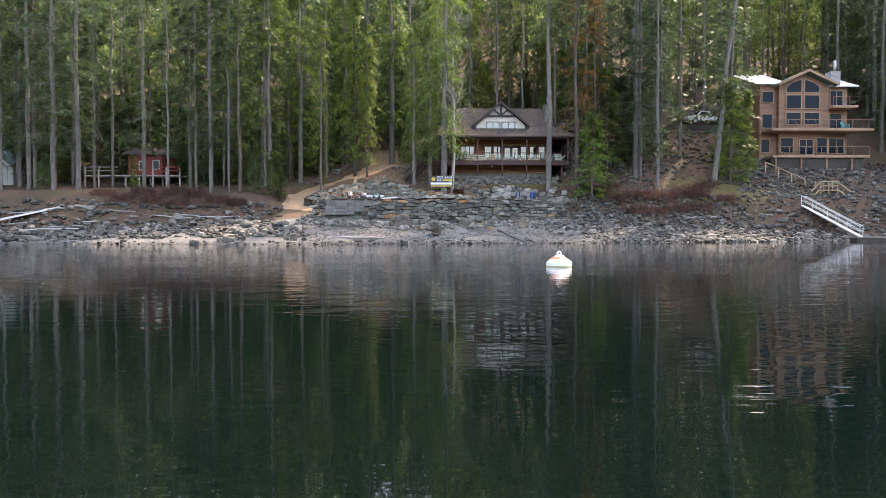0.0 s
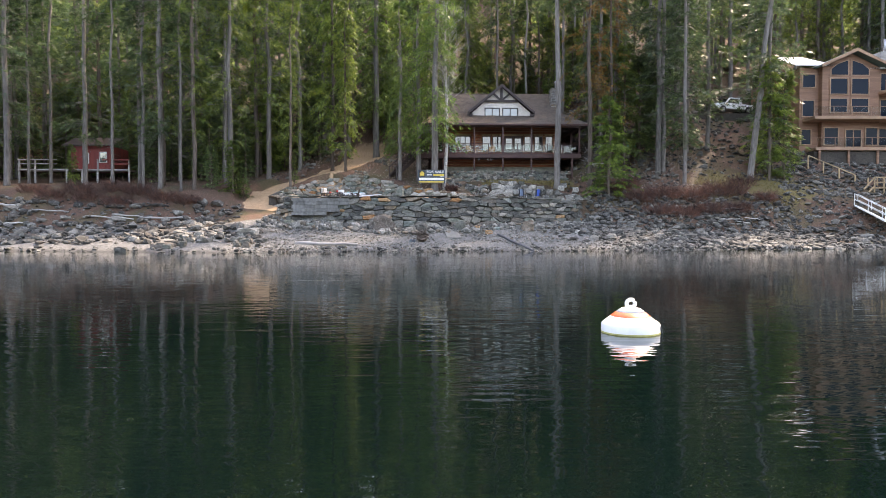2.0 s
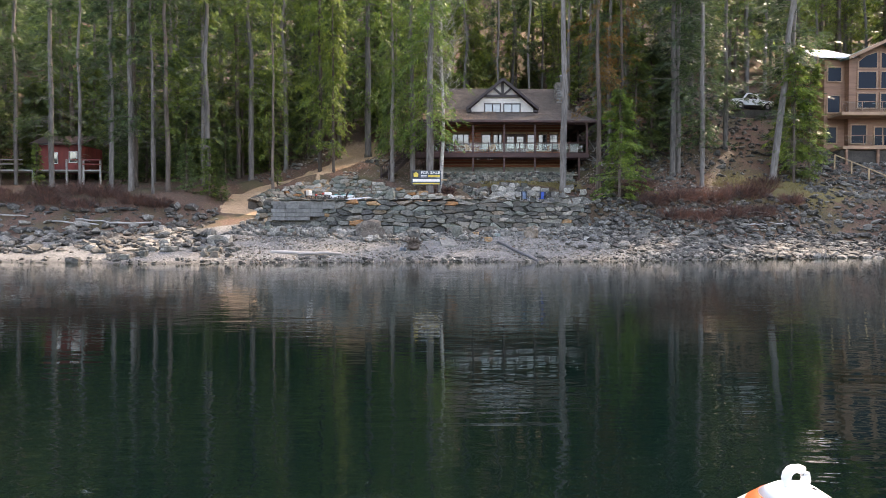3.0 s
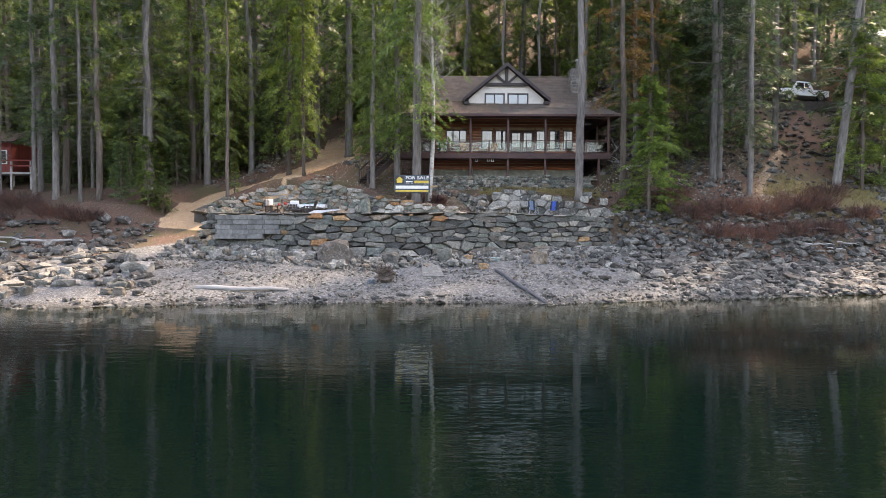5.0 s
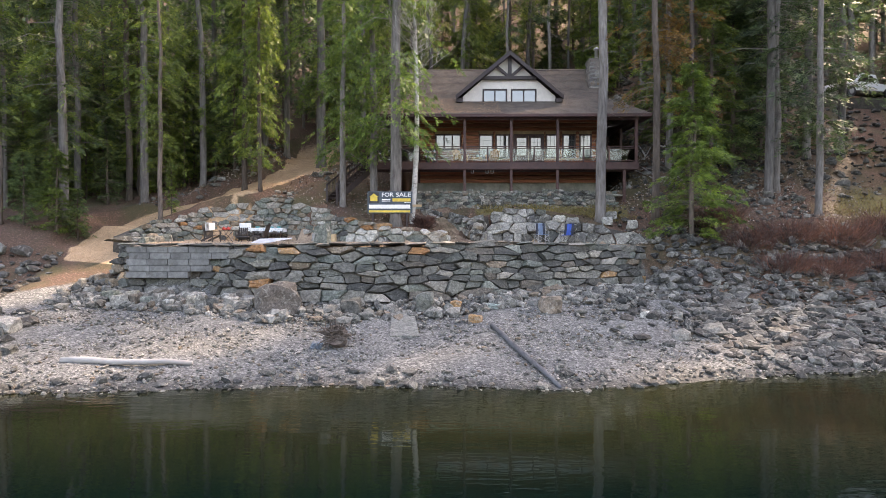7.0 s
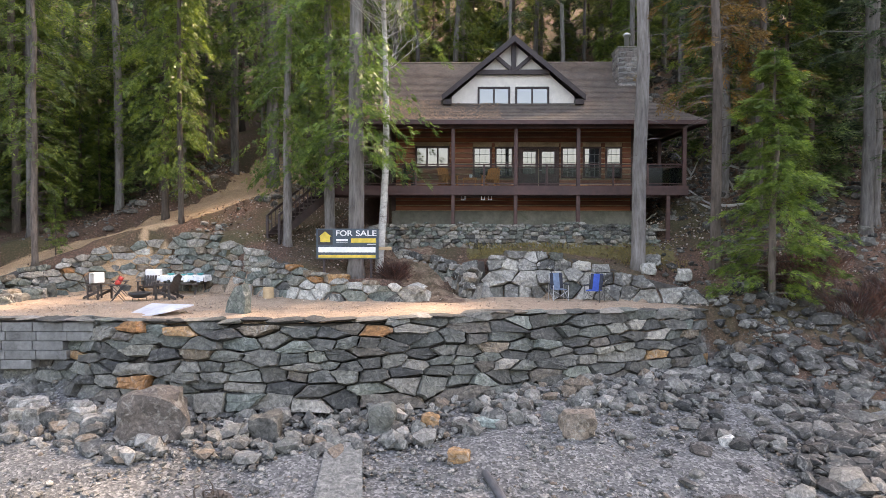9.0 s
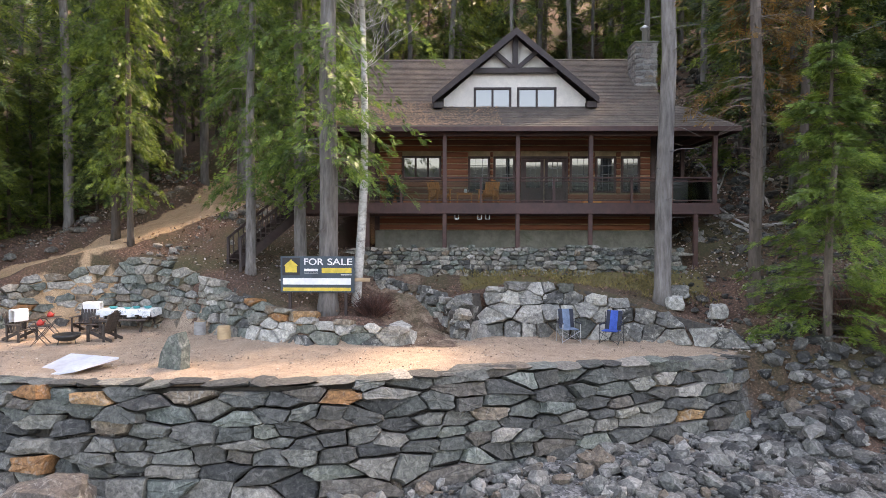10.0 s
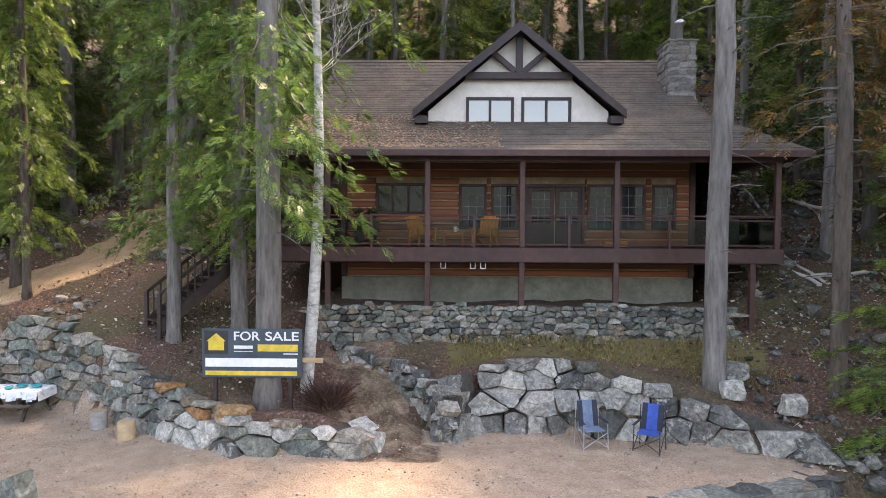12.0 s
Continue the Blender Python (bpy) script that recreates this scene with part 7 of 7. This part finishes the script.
for s, a in ((-1, 46.75), (1, 46.95)):
    p = [(a, VY - 0.66, 17.35), (46.85 + s * 2.05, VY - 0.66, 17.35), (46.85 + s * 2.05, VY - 0.66, 18.0), (46.85 + s * 1.3, VY - 0.66, 18.6), (a, VY - 0.66, 19.0)]
    w_ = part("window", Geo().prism(p, (0, 0.03, 0)), TANTRIM, villa)
    c_ = sum((Vector(q) for q in p), Vector()) / 5
    part("pane", Geo().prism([tuple(c_ + (Vector(q) - c_) * 0.87 + Vector((0, -0.02, 0))) for q in p], (0, 0.01, 0)), DIM, w_)
for a, b, z0, z1, cols in ((42.2, 43.7, 16.2, 17.7, 1), (42.2, 43.6, 13.2, 15.0, 1), (50.4, 52.1, 15.9, 17.8, 2), (50.4, 52.0, 13.2, 15.1, 1), (44.15, 45.8, 10.2, 12.1, 1), (46.4, 48.2, 10.0, 11.9, 2), (48.5, 49.9, 10.2, 12.1, 1), (50.3, 52.3, 10.2, 12.1, 2), (42.1, 43.3, 10.3, 12.0, 1)):
    window_part(villa, a, b, z0, z1, VY - (0.62 if 44 < a and b < 50 else 0.02), cols, TANTRIM, w=0.12, glass=DIM)
for x0, x1, z, dy in ((42.3, 54.4, 12.95, 2.2), (42.6, 54.1, 9.85, 2.0), (49.9, 52.9, 15.72, 1.6)):
    bal = part("balcony", Geo().box(x0, x1, VY - dy, VY - 0.01, z - 0.3, z, 0.02), TANTRIM, villa, "timber balcony with glass railing")
    part("rail", Geo().box(x0, x1, VY - dy, VY - dy + 0.06, z + 0.95, z + 1.0), TAN, bal)
    part("glass_panel", Geo().box(x0 + 0.05, x1 - 0.05, VY - dy + 0.025, VY - dy + 0.035, z + 0.06, z + 0.94, 0.001), THIN, bal)
    k = x0 + 0.05
    while k < x1:
        part("rail_post", Geo().box(k - 0.03, k + 0.03, VY - dy, VY - dy + 0.06, z, z + 0.95), TAN, bal)
        k += 1.9
part("foundation", Geo().box(42.6, 53.6, VY - 1.7, 80, 6.0, 9.5, 0.05), EARTH, villa)
for x in (43, 46, 49, 52):
    part("deck_post", Geo().box(x - 0.1, x + 0.1, VY - 1.98, VY - 1.8, 7, 9.55), TAN, villa)
vt = deck_chair(TEAL, "teal plastic chair on the villa balcony", "balcony chairs")
vt.matrix_basis = pose(51.6, VY - 1.2, 12.95, 0, 0, 20)
# wooden stair landing below the villa
ws = thing("beach_stairs", (46.4, 70, 4.5), "pale timber stair landing with railings", "stairs")
part("landing", Geo().box(45.4, 47.5, 69.5, 70.5, 5.4, 5.5), PALEWOOD, ws)
for x in (45.5, 46.4, 47.4):
    for y in (69.55, 70.45):
        part("post", Geo().box(x - 0.05, x + 0.05, y - 0.05, y + 0.05, gz(x, y) - 0.3, 6.5), PALEWOOD, ws)
for z in (5.95, 6.45):
    part("rail", Geo().box(45.4, 47.5, 69.5, 69.56, z - 0.05, z + 0.05), PALEWOOD, ws)
for s in (-1, 1):
    for z in (0.1, 0.9):
        part("stringer", Geo().beam((46.45 + s * 1.0, 69.6, 5.45 + z), (46.45 + s * 2.2, 69.2, 4.4 + z), 0.06, 0.14), PALEWOOD, ws)
# handrail path left of the landing
hr = thing("handrail", (43, 71.5, 6), "weathered timber handrail down the bank", "handrail")
for p, q in (((41.2, 73.0, 8.0), (44.6, 71.0, 5.9)),):
    part("rail", Geo().beam(Vector(p) + Vector((0, 0, 0.9)), Vector(q) + Vector((0, 0, 0.9)), 0.06, 0.1), PALEWOOD, hr)
    for k in range(4):
        c = Vector(p).lerp(Vector(q), k / 3)
        part("post", Geo().box(c.x - 0.05, c.x + 0.05, c.y - 0.05, c.y + 0.05, gz(c.x, c.y) - 0.3, c.z + 0.9), PALEWOOD, hr)
# gangway and dock
gw = thing("gangway", (43, 66, 2), "white aluminium gangway sloping to the dock", "gangway")
A, B = Vector((42.3, 67.4, 3.75)), Vector((45.9, 63.4, 0.45))
sidev = Vector((0.72, 0.69, 0)) * 0.62
part("walkway", Geo().add([A - sidev, A + sidev, B + sidev, B - sidev, A - sidev - Vector((0, 0, 0.12)), A + sidev - Vector((0, 0, 0.12)), B + sidev - Vector((0, 0, 0.12)), B - sidev - Vector((0, 0, 0.12))], [(3, 2, 1, 0), (4, 5, 6, 7), (0, 4, 7, 3), (1, 2, 6, 5), (0, 1, 5, 4), (2, 3, 7, 6)]), WHITE, gw)
for s in (-1, 1):
    for h in (0.5, 1.0):
        part("rail", Geo().tube([A + sidev * s + Vector((0, 0, h)), B + sidev * s + Vector((0, 0, h))], [0.03, 0.03], 8), WHITE, gw)
    for k in range(6):
        c = A.lerp(B, k / 5) + sidev * s
        part("rail_post", Geo().tube([c, c + Vector((0, 0, 1.0))], [0.025, 0.025], 8), WHITE, gw)
dk = thing("dock", (50, 61.5, 0.2), "low weathered floating dock", "dock")
for k in range(28):
    part("plank", Geo().box(43.6 + k * 0.42, 44.0 + k * 0.42, 60.6, 63.2, 0.36, 0.42), GREYWOOD, dk)
part("float", Geo().box(43.6, 55.4, 60.7, 63.1, -0.25, 0.35, 0.03), DARKW, dk)
lg = thing("gangway", (-39, 64, 2), "pale sloping gangway on the shore", "gangway")
part("walkway", Geo().beam((-34.4, 67.2, 3.8), (-44.2, 61.0, 0.75), 1.2, 0.18), WHITE, lg)
for x, y, z in ((-35.6, 66.3, 3.4), (-38.6, 64.4, 2.45)):
    part("strut", Geo().beam((x, y, z), (x - 0.3, y - 0.2, gz(x - 0.3, y - 0.2) - 0.2), 0.1, 0.1), GREYWOOD, lg)

# red cabin on stilts and blue-roofed cabin
CABRED = mat("red_board_siding", (0.18, 0.028, 0.024), (0.27, 0.046, 0.036), 6, 0.7, 0.2, stretch=(4, 4, 0.3))
cab = thing("red_cabin", (-30.4, 78, 6), "small red timber cabin with deck on stilts", "cabin")
CY = 76.0
part("wall", Geo().box(-32.4, -28.5, CY, CY + 4, 7.6, 10.0, 0.02), CABRED, cab)
part("roof", Geo().prism([(-33.0, CY - 0.5, 9.95), (-28.0, CY - 0.5, 9.95), (-28.0, CY + 2, 11.0), (-33.0, CY + 2, 11.0)], (0, 0, 0.1)), DARKTRIM, cab)
window_part(cab, -29.6, -28.8, 8.3, 9.4, CY, 1, WHITE, w=0.08)
window_part(cab, -31.2, -30.6, 8.2, 9.3, CY, 1, WHITE, w=0.08)
part("deck", Geo().box(-36.6, -25.8, CY - 1.8, CY - 0.01, 7.35, 7.5), GREYWOOD, cab)
for z in (8.0, 8.4):
    part("rail", Geo().box(-28.4, -25.8, CY - 1.8, CY - 1.74, z - 0.06, z + 0.06), CABRED, cab)
    part("rail", Geo().box(-36.6, -32.8, CY - 1.8, CY - 1.74, z - 0.05, z + 0.05), GREYWOOD, cab)
for k in range(8):
    x = -36.5 + k * 1.52
    part("stilt", Geo().box(x - 0.07, x + 0.07, CY - 1.75, CY - 1.6, gz(x, CY - 1.7) - 0.2, 7.35 if 2 < k < 5 else 8.45), GREYWOOD, cab)
for x in (-33, -31.5, -30, -28.6):
    part("stilt", Geo().box(x - 0.08, x + 0.08, CY + 0.3, CY + 0.46, gz(x, CY) - 0.2, 7.6), GREYWOOD, cab)
cb = thing("blue_cabin", (-52, 82, 6), "pale cabin with a dark teal roof among trees", "cabin")
part("wall", Geo().box(-58, -48.2, 80, 86, 6.2, 9.3, 0.02), SNOW, cb)
part("roof", Geo().prism([(-58.5, 79.4, 9.2), (-47.6, 79.4, 9.2), (-47.0, 82, 11.2), (-58.5, 82, 11.2)], (0, 0, 0.12)), TEALROOF, cb)
part("roof", Geo().prism([(-58.5, 86.6, 9.2), (-47.6, 86.6, 9.2), (-47.0, 82, 11.2), (-58.5, 82, 11.2)], (0, 0, 0.12)), TEALROOF, cb)
window_part(cb, -51.5, -50.2, 7.4, 8.6, 80, 2, WHITE, w=0.08)
part("bargeboard", Geo().beam((-48.1, 79.3, 9.0), (-49.6, 79.3, 10.2), 0.06, 0.16), WHITE, cb)
part("porch_post", Geo().box(-48.1, -47.95, 78.6, 78.75, gz(-48, 78.7) - 0.2, 8.9), WHITE, cb)

# parked pickup on the hillside lane
def pickup(x, y, z, turn):
    ob = thing("pickup_truck", (0, 0, 0), "white pickup truck parked on the hillside lane", "truck")
    body = [(-2.7, 0.55), (-2.7, 1.05), (-1.1, 1.08), (-0.95, 1.1), (-0.55, 1.72), (0.75, 1.76), (1.35, 1.15), (2.55, 1.05), (2.7, 0.85), (2.7, 0.5)]
    part("body", Geo().prism([(a, -0.95, b) for a, b in body], (0, 1.9, 0)), WHITE, ob)
    for s in (-0.962, 0.952):
        part("side_window", Geo().prism([(-0.45, s, 1.15), (0.05, s, 1.15), (0.05, s, 1.62), (-0.25, s, 1.62)], (0, 0.012, 0)), PANE, ob)
        part("side_window", Geo().prism([(0.13, s, 1.15), (1.15, s, 1.15), (0.7, s, 1.64), (0.13, s, 1.64)], (0, 0.012, 0)), PANE, ob)
        for a in (-1.75, 1.75):
            w = part("wheel", Geo().tube([(a, s * 1.0 - 0.1, 0.4), (a, s * 1.0 + 0.1, 0.4)], [0.4, 0.4], 20), BLACK, ob)
            part("rim", Geo().tube([(a, s * 1.02 - 0.1, 0.4), (a, s * 1.02 + 0.1, 0.4)], [0.22, 0.22], 14), STEEL, w)
    part("windscreen", Geo().prism([(0.82, -0.8, 1.7), (0.82, 0.8, 1.7), (1.36, 0.85, 1.17), (1.36, -0.85, 1.17)], (0.03, 0, 0.03)), PANE, ob)
    part("bumper", Geo().box(2.66, 2.8, -0.9, 0.9, 0.45, 0.65), STEEL, ob)
    for s in (-1, 1):
        part("headlight", Geo().box(2.64, 2.72, s * 0.7 - 0.16, s * 0.7 + 0.16, 0.78, 0.95), STEEL, ob)
    ob.matrix_basis = pose(x, y, z, 0, 0, turn)
    return ob


pickup(38.0, 83.0, gz(38.0, 83.0) + 0.25, 196)
lane = solo("road", Geo().prism([(33.5, 82.1, gz(38, 83) - 0.6), (43, 82.1, gz(38, 83) - 0.6), (43, 85, gz(38, 83) - 0.6), (33.5, 85, gz(38, 83) - 0.6)], (0, 0, 0.85)), EARTH, "levelled gravel lane on the hillside", "road", kind="structure")
